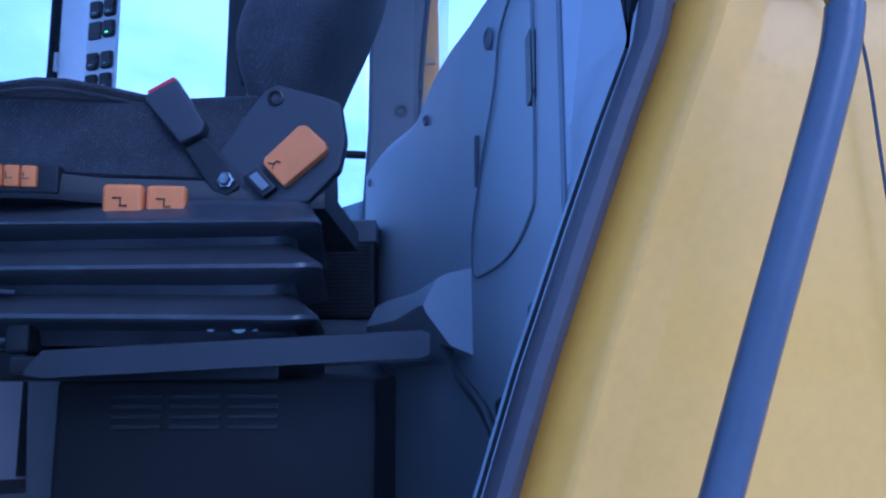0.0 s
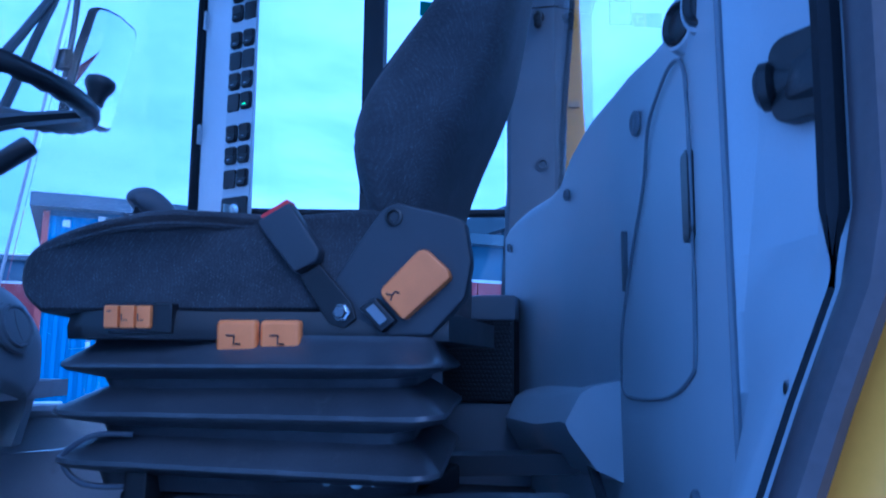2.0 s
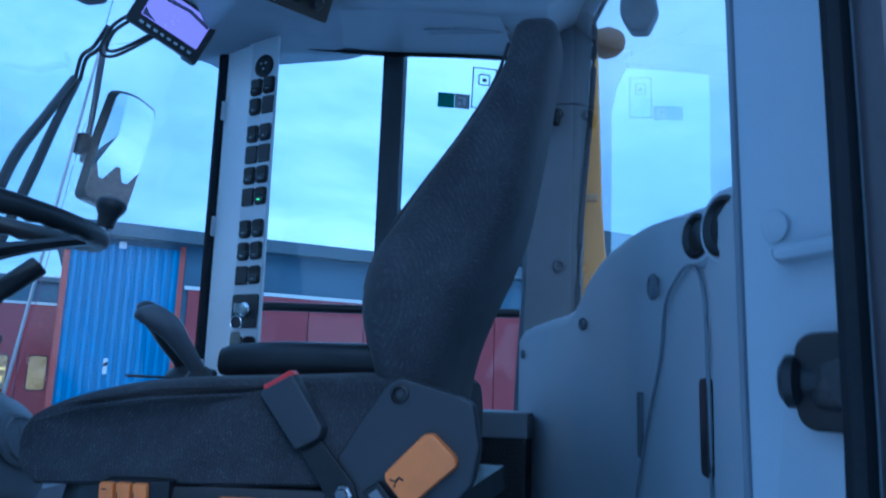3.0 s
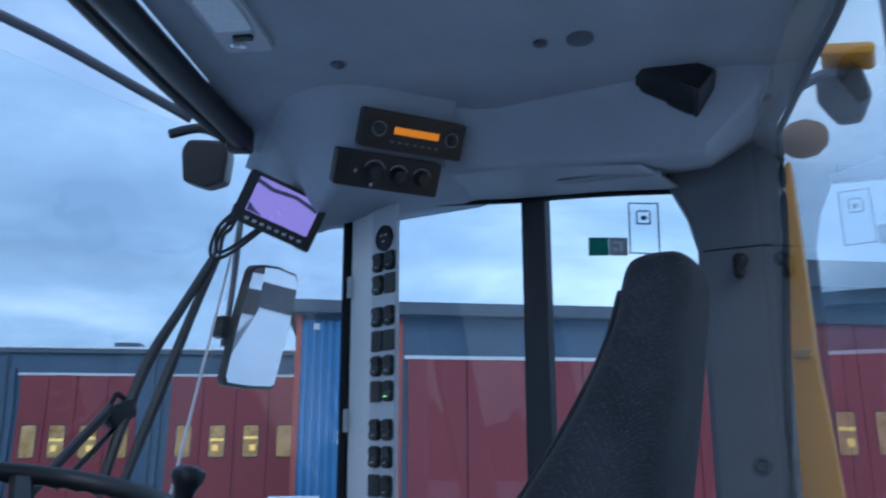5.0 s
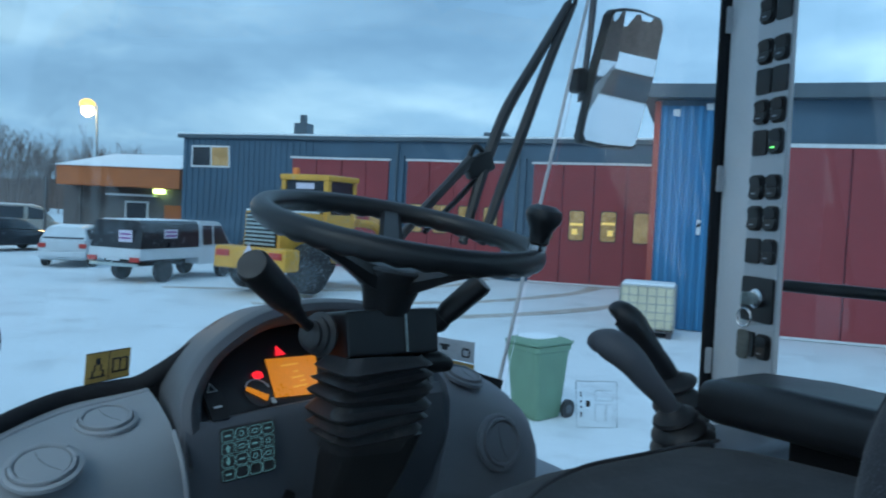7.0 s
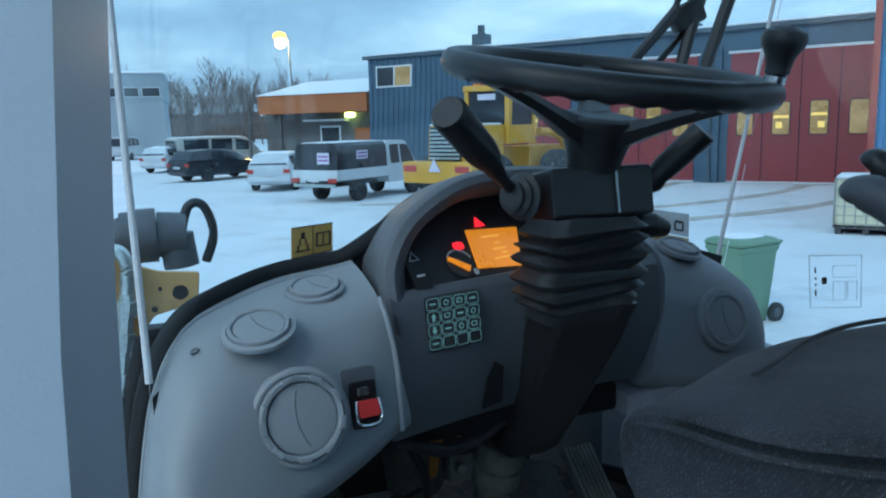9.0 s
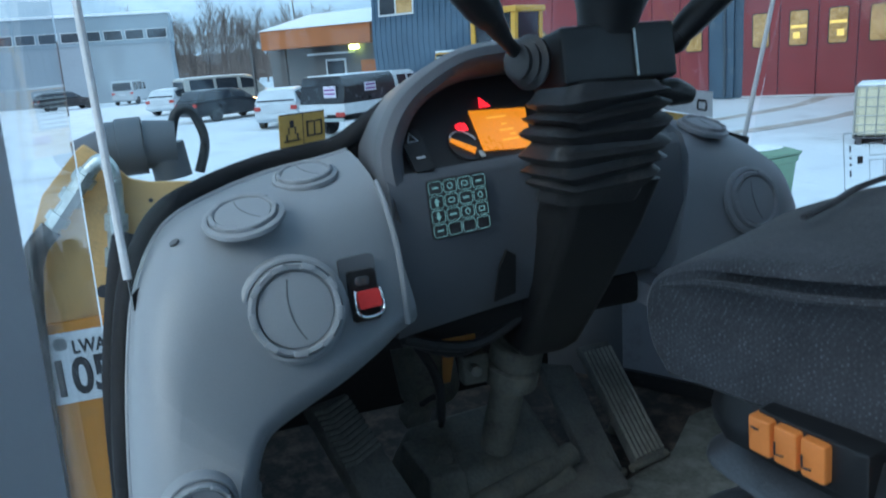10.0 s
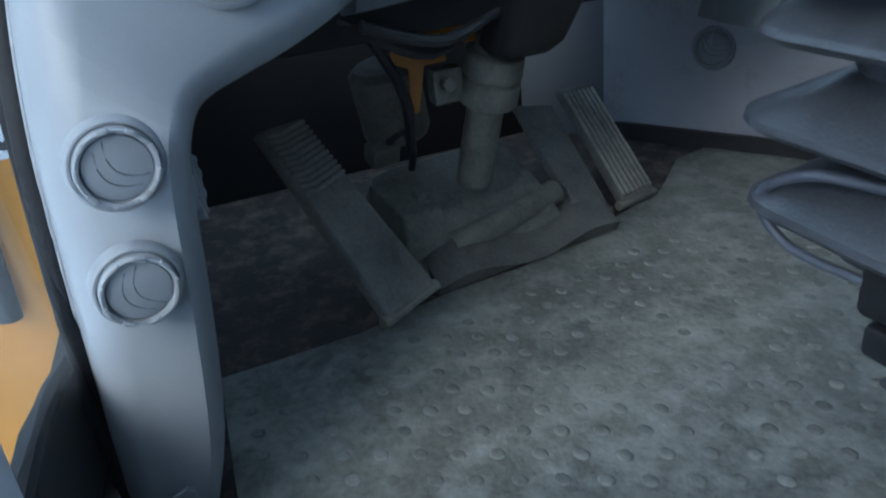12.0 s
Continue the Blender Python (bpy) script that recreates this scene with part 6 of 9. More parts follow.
def pedal(name, label, corners, material, thick, ribs, fan):
    """corners: bottom left, bottom right, top right, top left."""
    bl, br, tr, tl = (Vector(p) for p in corners)
    ob = thing(name, label, "pedal", tuple((bl + br) / 2), "foot pedals")
    n = (br - bl).cross(tl - bl).normalized()
    if n.x < 0 or n.z < 0:
        n = -n
    bm = bmesh.new()
    rings = []
    for u in (0, 0.02, 0.5, 0.98, 1.0):
        a, b = bl.lerp(tl, u), br.lerp(tr, u)
        s = 0.004 if u in (0, 1.0) else 0.0
        d = (b - a).normalized()
        rings.append([a + d * 0.004 - n * s, b - d * 0.004 - n * s, b - n * 0.006, b - n * thick, a - n * thick, a - n * 0.006])
    ring_loft(bm, rings)
    pad = part("pad", bm, material, ob)
    for k in range(ribs):
        bm = bmesh.new()
        v = (k + 0.7) / (ribs + 0.4)
        if fan == "length":
            tube(bm, [bl.lerp(br, v).lerp(tl.lerp(tr, v), u) + n * 0.0015 for u in (0.03, 0.93)], 0.0036, 5, smooth=False)
        elif fan == "cross":
            u = 0.62 + 0.34 * v
            tube(bm, [bl.lerp(tl, u).lerp(br.lerp(tr, u), w) + (tl - bl) * (0.05 * abs(w - 0.3)) + n * (0.001 + 0.006 * w * (1 - w) * 4 * u) for w in (0.06, 0.3, 0.94)], 0.0032, 5, smooth=False)
        else:
            tube(bm, [bl.lerp(br, v).lerp(tl.lerp(tr, v), u) + n * 0.001 for u in (0.02, 0.25)], 0.002, 5, smooth=False)
        part("rib", bm, M["palepedal"] if fan == "length" else M["rib"] if fan == "cross" else material, pad)
    bm = bmesh.new()
    mid = bl.lerp(br, 0.5)
    tube(bm, [mid.lerp(tl.lerp(tr, 0.5), 0.45) - n * thick, mid.lerp(tl.lerp(tr, 0.5), 0.35) - n * 0.05 - Vector((0.03, 0, 0.02))], 0.011, 10, smooth=False)
    part("bracket", bm, M["dusty"], ob)
    bm = bmesh.new()
    rod(bm, bl - n * 0.012 - (br - bl).normalized() * 0.006, br - n * 0.012 + (br - bl).normalized() * 0.006, 0.008, seg=10)
    part("pivot_pin", bm, M["dusty"], ob)
    return ob


pedal("brake_pedal", "long worn black ribbed brake pedal beside the steering column", [(-1.052, 0.990, 1.676), (-1.096, 1.072, 1.680), (-1.262, 0.966, 1.888), (-1.235, 0.902, 1.890)], M["pedal"], 0.020, 11, "cross")
pedal("brake_pedal", "worn dark brake pedal beside the accelerator", [(-1.240, 1.380, 1.630), (-1.256, 1.452, 1.630), (-1.440, 1.452, 1.765), (-1.480, 1.396, 1.765)], M["pedal"], 0.016, 7, "foot")
pedal("accelerator_pedal", "scuffed pale accelerator pedal with lengthwise ribs", [(-1.258, 1.478, 1.632), (-1.276, 1.556, 1.632), (-1.511, 1.577, 1.768), (-1.506, 1.502, 1.768)], M["pedal"], 0.016, 7, "length")
valve = thing("brake_valve", "dark dusty valve body with a plug under the dashboard", "valve", (-1.38, 1.12, FL))
bm = bmesh.new()
lathe(bm, [(0.05, -0.06), (0.055, -0.05), (0.055, 0.05), (0.045, 0.06), (0, 0.06)], pose(-1.40, 1.135, 1.845, 8, 5, 0), 20)
part("body", bm, M["dusty"], valve)
bm = bmesh.new()
box(bm, (-1.365, 1.10, 1.775), (0.035, 0.05, 0.035), turn(0, 20, 10), 0.006)
part("plug", bm, M["dusty"], valve)
bm = bmesh.new()
tube(bm, [(-1.36, 1.11, 1.79), (-1.35, 1.135, 1.805), (-1.36, 1.15, 1.77), (-1.40, 1.15, 1.70)], 0.006, 8)
part("wire", bm, M["rubber"], valve)
brk = thing("yellow_bracket", "yellow painted bracket hanging under the dashboard", "bracket", (-1.33, 1.17, 1.9))
bm = bmesh.new()
prism(bm, [(-0.035, 0.045), (0.045, 0.055), (0.045, 0.015), (0.012, 0.012), (-0.002, -0.055), (-0.016, -0.058), (-0.012, 0.010), (-0.035, 0.018)], facing((-1.330, 1.160, 1.895), (1, -0.35, 0.2)), 0.006, 0.002)
part("plate", bm, M["orangepaint"], brk)
bm = bmesh.new()
box(bm, (-1.30, 1.215, 1.955), (0.05, 0.07, 0.03), bev=0.004)
part("block", bm, M["orangepaint"], brk)

# ---- levers and armrest ----
levers = thing("lever_console", "grey side console with two moulded control levers in rubber boots", "control console", (-0.86, 1.78, FL))
bm = bmesh.new()
ring_loft(bm, [[(-0.92, 1.90, FL), (-0.76, 1.90, FL), (-0.76, 2.00, FL), (-0.92, 2.00, FL)], [(-0.92, 1.86, 1.98), (-0.77, 1.86, 1.98), (-0.77, 1.98, 1.98), (-0.92, 1.98, 1.98)], [(-0.915, 1.66, 2.10), (-0.715, 1.575, 2.11), (-0.735, 1.96, 2.13), (-0.93, 1.96, 2.12)],
               [(-0.895, 1.67, 2.150), (-0.725, 1.585, 2.190), (-0.745, 1.945, 2.195), (-0.915, 1.945, 2.175)]])
bmesh.ops.bevel(bm, geom=bm.edges[:], offset=0.014, segments=3, affect="EDGES", profile=0.5)
part("housing", bm, M["mgrey"], levers)
# each lever: a drooping grip on a slim neck, standing in a ribbed boot
LEVERS = (([(-0.824, 1.519, 2.355), (-0.817, 1.523, 2.363), (-0.800, 1.533, 2.362), (-0.780, 1.549, 2.345), (-0.768, 1.571, 2.318), (-0.760, 1.594, 2.294), (-0.755, 1.616, 2.270)], [0.010, 0.0195, 0.0235, 0.0220, 0.0180, 0.0150, 0.0135], 0.0),
          ([(-0.924, 1.664, 2.384), (-0.917, 1.669, 2.389), (-0.903, 1.682, 2.376), (-0.890, 1.700, 2.346), (-0.882, 1.720, 2.321), (-0.876, 1.740, 2.300), (-0.871, 1.757, 2.276)], [0.012, 0.0210, 0.0235, 0.0215, 0.0190, 0.0170, 0.0150], 0.045))
for pts, radii, stem in LEVERS:
    bm = bmesh.new()
    tube(bm, pts, radii, 18)
    # the first lever is a lighter grey than the second
    lv = part("lever", bm, M["grip"] if stem else M["slate"], levers, "black moulded control lever" if stem else "slate grey moulded control lever")
    foot, d = Vector(pts[-1]), (Vector(pts[-2]) - Vector(pts[-1])).normalized()
    d = (d + Vector((0, 0, 0.8))).normalized()
    base = foot - d * (0.048 + stem)
    bm = bmesh.new()
    if stem:
        lathe(bm, [(0.020, -0.02), (0.036, -0.010), (0.040, -0.004), (0.037, 0.001), (0.022, 0.007), (0.016, 0.014)], facing(foot, d), 24)
        lathe(bm, [(0.030, -0.050), (0.041, -0.043), (0.043, -0.036), (0.034, -0.026), (0.027, -0.016), (0.024, -0.004)], facing(foot, d), 24)
    lathe(bm, [(0.046, -0.010), (0.048, -0.002), (0.037, 0.006), (0.034, 0.009), (0.041, 0.016), (0.039, 0.021), (0.030, 0.027), (0.027, 0.030), (0.033, 0.036), (0.031, 0.041), (0.022, 0.046), (0.016, 0.054)], facing(base, d), 26)
    part("lever_boot", bm, M["rubber"], lv)
bm = bmesh.new()
lathe(bm, [(0.013, 0), (0.012, 0.010), (0.007, 0.015), (0, 0.015)], pose(-0.805, 1.735, 2.160), 16)
part("button", bm, M["black"], levers)
arm = thing("armrest", "black padded armrest beside the seat", "armrest", (-0.50, 1.75, FL))
bm = bmesh.new()
rings = []
for x, h, w, dz in ((-0.735, 0.012, 0.05, -0.006), (-0.725, 0.026, 0.066, -0.002), (-0.70, 0.032, 0.074, 0.0), (-0.60, 0.034, 0.078, 0.004), (-0.45, 0.034, 0.076, 0.004), (-0.30, 0.032, 0.07, 0.0), (-0.27, 0.02, 0.055, -0.004)):
    rings.append([(x, 1.697 + 0.06 * (x + 0.735) + a, 2.294 + dz + b) for a, b in rounded(2 * w, 2 * h, min(h, w) * 0.75, 4)])
ring_loft(bm, rings)
part("pad", bm, M["grip"], arm)
bm = bmesh.new()
box(bm, (-0.56, 1.73, 2.22), (0.12, 0.09, 0.12), bev=0.01)
box(bm, (-0.50, 1.75, 1.89), (0.10, 0.08, 0.57), bev=0.01)
part("post", bm, M["black"], arm)

# ---- overhead things ----
ON = Vector((0.72, -0.51, -0.47)).normalized()
radio = thing("radio", "black car radio with a lit amber display", "radio", (-0.60, 1.67, 3.13))
rm = facing((-0.606, 1.674, 3.128), ON)
bm = bmesh.new()
prism(bm, rounded(0.196, 0.068, 0.006), rm @ pose(0, 0, -0.02), 0.032, 0.003)
rbody = part("body", bm, M["black"], radio)
bm = bmesh.new()
prism(bm, rounded(0.086, 0.013, 0.002), rm @ pose(0.004, 0.003, 0.012), 0.002, 0.0006)
part("display", bm, M["amber"], rbody, "lit amber display")
for dx in (-0.068, 0.072):
    bm = bmesh.new()
    lathe(bm, [(0.0135, 0), (0.0135, 0.003), (0.0105, 0.004), (0.0095, 0.010), (0, 0.011)], rm @ pose(dx, 0.002, 0.012), 20)
    kb = part("knob", bm, M["black"], rbody)
    bm = bmesh.new()
    tube(bm, [rm @ pose(dx, 0.002, 0.0155) @ Vector((0.0125 * math.cos(a), 0.0125 * math.sin(a), 0)) for a in (math.tau * k / 16 for k in range(17))], 0.0006, 4, smooth=False)
    part("ring", bm, M["legend"], kb)
for k in range(7):
    bm = bmesh.new()
    prism(bm, rounded(0.010, 0.0055, 0.0015, 2), rm @ pose(-0.040 + 0.0145 * k, -0.018, 0.012), 0.0015, 0)
    part("button", bm, M["rubber"], rbody)
bm = bmesh.new()
for k in range(7):
    prism(bm, rounded(0.005, 0.0012, 0.0004, 2), rm @ pose(-0.040 + 0.0145 * k, -0.018, 0.0136), 0.0003, 0)
part("legend", bm, M["legend"], rbody)

heat = thing("heater_controls", "black heater control panel with three round knobs", "control panel", (-0.65, 1.67, 3.06))
hm = facing((-0.662, 1.676, 3.066), ON)
bm = bmesh.new()
prism(bm, rounded(0.200, 0.064, 0.005), hm @ pose(0, 0, -0.015), 0.028, 0.003)
hbody = part("plate", bm, M["black"], heat)
for dx, r in ((-0.028, 0.017), (0.018, 0.0145), (0.064, 0.0145)):
    bm = bmesh.new()
    lathe(bm, [(r, 0), (r * 0.95, 0.006), (r * 0.8, 0.014), (r * 0.7, 0.016), (0, 0.016)], hm @ pose(dx, 0, 0.013), 22)
    kb = part("knob", bm, M["rubber"], hbody)
    bm = bmesh.new()
    tube(bm, [hm @ pose(dx, 0, 0.0138) @ Vector((r * 1.22 * math.cos(a), r * 1.22 * math.sin(a), 0)) for a in (radians(20 + 14 * k) for k in range(11))], 0.0007, 4, smooth=False)
    part("scale", bm, M["legend"], kb)
bm = bmesh.new()
prism(bm, rounded(0.016, 0.026, 0.003), hm @ pose(-0.066, 0.002, 0.013), 0.004, 0.001)
part("switch", bm, M["rubber"], hbody)
bm = bmesh.new()
prism(bm, rounded(0.005, 0.006, 0.001, 2), hm @ pose(-0.064, -0.002, 0.0172), 0.0006, 0)
part("mark", bm, M["legend"], hbody)
bm = bmesh.new()
prism(bm, rounded(0.005, 0.006, 0.001, 2), hm @ pose(-0.030, -0.024, 0.0132), 0.0006, 0)
part("mark", bm, M["legend"], hbody)

mon = thing("camera_monitor", "black reversing camera monitor with a lilac picture", "monitor", (-0.96, 1.73, 3.05))
mr = Vector((0.102, 0.118, -0.059)).normalized()
mu_ = Vector((0.050, 0.0, 0.096))
mu_ = (mu_ - mr * mu_.dot(mr)).normalized()
mn = mr.cross(mu_)
mm = Matrix((mr, mu_, mn)).transposed().to_4x4()
mm.translation = Vector((-0.962, 1.726, 3.052))
bm = bmesh.new()
prism(bm, rounded(0.172, 0.112, 0.008), mm @ pose(0, 0, -0.026), 0.030, 0.004)
mbody = part("case", bm, M["black"], mon)
bm = bmesh.new()
prism(bm, rounded(0.136, 0.076, 0.003), mm @ pose(0.004, 0.010, 0.004), 0.0015, 0.0005)
scr = part("screen", bm, M["screen"], mbody, "lilac camera picture")
bm = bmesh.new()
prism(bm, [(-0.064, 0.030), (-0.03, 0.024), (0.02, 0.030), (0.070, 0.020), (0.070, 0.029), (0.02, 0.038), (-0.03, 0.033), (-0.064, 0.040)], mm @ pose(0.0, 0.004, 0.0056), 0.0004, 0)
prism(bm, [(-0.064, -0.012), (-0.05, -0.022), (-0.03, -0.030), (-0.064, -0.030)], mm @ pose(0.002, 0.004, 0.0056), 0.0004, 0)
part("picture_shade", bm, M["screendark"], scr)
for k in range(8):
    bm = bmesh.new()
    prism(bm, rounded(0.009, 0.006, 0.0015, 2), mm @ pose(-0.054 + 0.0165 * k, -0.042, 0.004), 0.0015, 0)
    part("button", bm, M["legend"], mbody)
bm = bmesh.new()
box(bm, (-0.93, 1.80, 3.05), (0.035, 0.15, 0.04), mm.to_3x3().to_4x4(), 0.006)
part("arm", bm, M["black"], mon)
bm = bmesh.new()
for s in (0, 1):
    tube(bm, [mm @ Vector((-0.08 + 0.012 * s, -0.04, -0.012)), mm @ Vector((-0.098 + 0.010 * s, -0.09, -0.02)), mm @ Vector((-0.090 + 0.008 * s, -0.145 + 0.012 * s, -0.03)), mm @ Vector((-0.060, -0.135 + 0.016 * s, -0.022)), mm @ Vector((-0.015 - 0.008 * s, -0.052, -0.012))], 0.0040, 8)
part("cable", bm, M["rubber"], mon)

# ---- stickers on the glass ----


def sticker(name, label, quad, material, marks=(), ink="ink", border=None):
    """A thin label over four corners: top left, top right, bottom right, bottom left. marks: bars in its own unit square."""
    tl, tr, br, bl = (Vector(p) for p in quad)
    ob = thing(name, label, "sticker", tuple(bl), "window stickers")
    n = (tr - tl).cross(tl - bl).normalized()
    bm = bmesh.new()
    ring_loft(bm, [[tl, tr, br, bl], [p + n * 0.0008 for p in (tl, tr, br, bl)]])
    sh = part("sheet", bm, material, ob)
    for u0, v0, u1, v1 in marks:
        bm = bmesh.new()
        q = []
        for u, v in ((u0, v0), (u1, v0), (u1, v1), (u0, v1)):
            q.append(tl.lerp(tr, u).lerp(bl.lerp(br, u), v) + n * 0.0012)
        ring_loft(bm, [q, [p + n * 0.0003 for p in q]])
        part("mark", bm, M[ink], sh)
    return ob


sticker("exit_sticker", "green and grey window sticker on the side glass", [(-0.446, 2.150, 3.022), (-0.403, 2.157, 3.018), (-0.404, 2.157, 2.978), (-0.447, 2.150, 2.981)], M["stickgreen"])
sticker("exit_sticker", "small grey diagram sticker beside the green one", [(-0.402, 2.157, 3.018), (-0.363, 2.163, 3.014), (-0.364, 2.163, 2.974), (-0.403, 2.157, 2.978)], M["sticksilver"], [(0.2, 0.2, 0.75, 0.35), (0.55, 0.35, 0.75, 0.8), (0.2, 0.55, 0.45, 0.8)], "stickwhite")
sticker("info_sticker", "clear sticker with a printed border and a machine diagram", [(-0.357, 2.162, 3.092), (-0.294, 2.172, 3.084), (-0.297, 2.172, 2.970), (-0.360, 2.162, 2.978)], M["clear"],
        [(0, 0, 1, 0.025), (0, 0.975, 1, 1), (0, 0, 0.05, 1), (0.95, 0, 1, 1), (0.3, 0.15, 0.7, 0.18), (0.25, 0.18, 0.3, 0.42), (0.68, 0.18, 0.73, 0.42), (0.3, 0.40, 0.7, 0.43), (0.42, 0.26, 0.6, 0.34)])
sticker("warning_sticker", "yellow warning sticker with a triangle and a book symbol", [(-1.203, 0.908, 2.317), (-1.238, 0.974, 2.317), (-1.228, 0.970, 2.276), (-1.193, 0.904, 2.274)], M["stickyellow"],
        [(0, 0, 1, 0.03), (0, 0.97, 1, 1), (0.5, 0, 0.515, 1), (0.08, 0.78, 0.44, 0.83), (0.13, 0.60, 0.17, 0.8), (0.36, 0.60, 0.40, 0.8), (0.18, 0.40, 0.21, 0.62), (0.32, 0.40, 0.35, 0.62), (0.22, 0.2, 0.31, 0.42), (0.58, 0.3, 0.62, 0.75), (0.90, 0.3, 0.94, 0.75), (0.58, 0.72, 0.94, 0.77), (0.58, 0.28, 0.75, 0.33), (0.78, 0.28, 0.94, 0.33), (0.745, 0.3, 0.775, 0.75)])
sticker("engine_sticker", "silver and yellow sticker with engine symbols", [(-1.249, 1.528, 2.303), (-1.240, 1.616, 2.287), (-1.236, 1.613, 2.246), (-1.245, 1.526, 2.266)], M["stickwhite"], [(0.1, 0.3, 0.35, 0.42), (0.15, 0.42, 0.3, 0.6), (0.68, 0.35, 0.86, 0.45), (0.66, 0.45, 0.7, 0.75), (0.84, 0.45, 0.88, 0.75), (0.68, 0.72, 0.86, 0.8)])
sticker("engine_sticker", "yellow strip below the silver engine sticker", [(-1.2445, 1.527, 2.264), (-1.2355, 1.613, 2.244), (-1.234, 1.612, 2.230), (-1.243, 1.528, 2.248)], M["stickyellow"])
# clear sheet with a printed frame
gear = thing("lever_diagram", "clear sheet with a printed lever diagram on the corner glass", "sticker", (-1.21, 1.97, 2.09))
ga, gb, gc, gd = Vector((-1.222, 1.888, 2.190)), Vector((-1.149, 1.935, 2.199)), Vector((-1.139, 1.929, 2.105)), Vector((-1.208, 1.882, 2.094))
bm = bmesh.new()
tube(bm, [ga, gb, gc, gd, ga], 0.0009, 4, smooth=False)
fr = part("printed_frame", bm, M["sticksilver"], gear)
for u0, v0, u1, v1 in ((0.10, 0.22, 0.13, 0.34), (0.10, 0.42, 0.14, 0.46), (0.10, 0.54, 0.14, 0.58), (0.10, 0.66, 0.13, 0.78), (0.24, 0.42, 0.34, 0.55)):
    q = [ga.lerp(gb, u).lerp(gd.lerp(gc, u), v) for u, v in ((u0, v0), (u1, v0), (u1, v1), (u0, v1))]
    bm = bmesh.new()
    ring_loft(bm, [q, [p + Vector((0.0004, -0.0006, 0)) for p in q]])
    part("mark", bm, M["ink"], fr)
for u0, v0, u1, v1 in ((0.46, 0.2, 0.9, 0.42), (0.46, 0.5, 0.7, 0.86), (0.74, 0.5, 0.92, 0.86)):
    q = [ga.lerp(gb, u).lerp(gd.lerp(gc, u), v) for u, v in ((u0, v0), (u1, v0), (u1, v1), (u0, v1), (u0, v0))]
    bm = bmesh.new()
    tube(bm, q, 0.0006, 4, smooth=False)
    part("printed_box", bm, M["sticksilver"], fr)

# ---- outside the cab ----
mirror = thing("wing_mirror", "black framed rear-view mirror on a tube arm outside the windscreen", "mirror", (-1.36, 2.1, 2.9))
mo = [(2.048, 3.037), (2.143, 3.047), (2.225, 3.040), (2.240, 3.020), (2.240, 2.89), (2.222, 2.712), (2.208, 2.703), (2.105, 2.705), (2.02, 2.714), (2.008, 2.73), (2.022, 2.90), (2.036, 3.025)]
mc = Vector((-1.36, 2.115, 2.89))
yaw = Matrix.Translation(mc) @ turn(0, 8.5, 2.2) @ Matrix.Translation(-mc)


def mirror_plate(k, x, depth, bev):
    bm = bmesh.new()
    pts = [((y - 2.115) * k, (z - 2.89) * k) for y, z in mo]
    prism(bm, pts, yaw @ facing((x, 2.115, 2.89), (1, 0, 0)), depth, bev)
    return bm


mb = part("housing", mirror_plate(1.0, -1.385, 0.03, 0.006), M["black"], mirror)
part("mirror_glass", mirror_plate(0.945, -1.3555, 0.002, 0.0), M["mirror"], mb, "mirror glass")
bm = bmesh.new()
tube(bm, [(-1.40, 2.050, 3.20), (-1.40, 2.042, 3.08), (-1.395, 2.030, 2.95), (-1.395, 2.015, 2.82)], 0.009, 10)
part("arm", bm, M["rail"], mirror)
bm = bmesh.new()
box(bm, (-1.395, 2.004, 2.87), (0.04, 0.042, 0.06), bev=0.012)
part("clamp", bm, M["black"], mirror)

wiper = thing("windscreen_wiper", "black twin-arm windscreen wiper with a hanging blade", "wiper", (-1.35, 1.75, 2.7))
for pts in ([(-1.442, 1.998, 3.06), (-1.405, 1.872, 2.90), (-1.376, 1.768, 2.765), (-1.345, 1.690, 2.62), (-1.318, 1.630, 2.48)], [(-1.445, 2.012, 3.06), (-1.402, 1.905, 2.89), (-1.372, 1.824, 2.745), (-1.345, 1.745, 2.60), (-1.318, 1.678, 2.48)]):
    bm = bmesh.new()
    tube(bm, pts, [0.011, 0.012, 0.013, 0.012, 0.010], 8)
    part("arm", bm, M["black"], wiper)
bm = bmesh.new()
box(bm, (-1.352, 1.685, 2.645), (0.03, 0.07, 0.045), turn(25, 0, 0), 0.008)
tube(bm, [(-1.352, 1.66, 2.66), (-1.352, 1.675, 2.685), (-1.352, 1.70, 2.672)], 0.006, 8)
part("pivot", bm, M["black"], wiper)
bm = bmesh.new()
tube(bm, [(-1.350, 1.663, 2.655), (-1.338, 1.60, 2.60), (-1.322, 1.525, 2.535), (-1.310, 1.46, 2.47)], [0.012, 0.010, 0.010, 0.008], 8)
bl = part("blade", bm, M["rubber"], wiper)
bm = bmesh.new()
tube(bm, [(-1.360, 1.690, 2.62), (-1.345, 1.62, 2.56), (-1.325, 1.54, 2.50)], 0.006, 6)
part("blade_frame", bm, M["black"], bl)
for y in (0.0, 0.018):
    bm = bmesh.new()
    tube(bm, [(-1.44, 2.0 + y, 3.06), (-1.42, 1.99 + y, 3.12), (-1.36, 1.96 + y, 3.13), (-1.30, 1.93 + y, 3.17)], 0.0055, 8)
    part("hose", bm, M["rubber"], wiper)

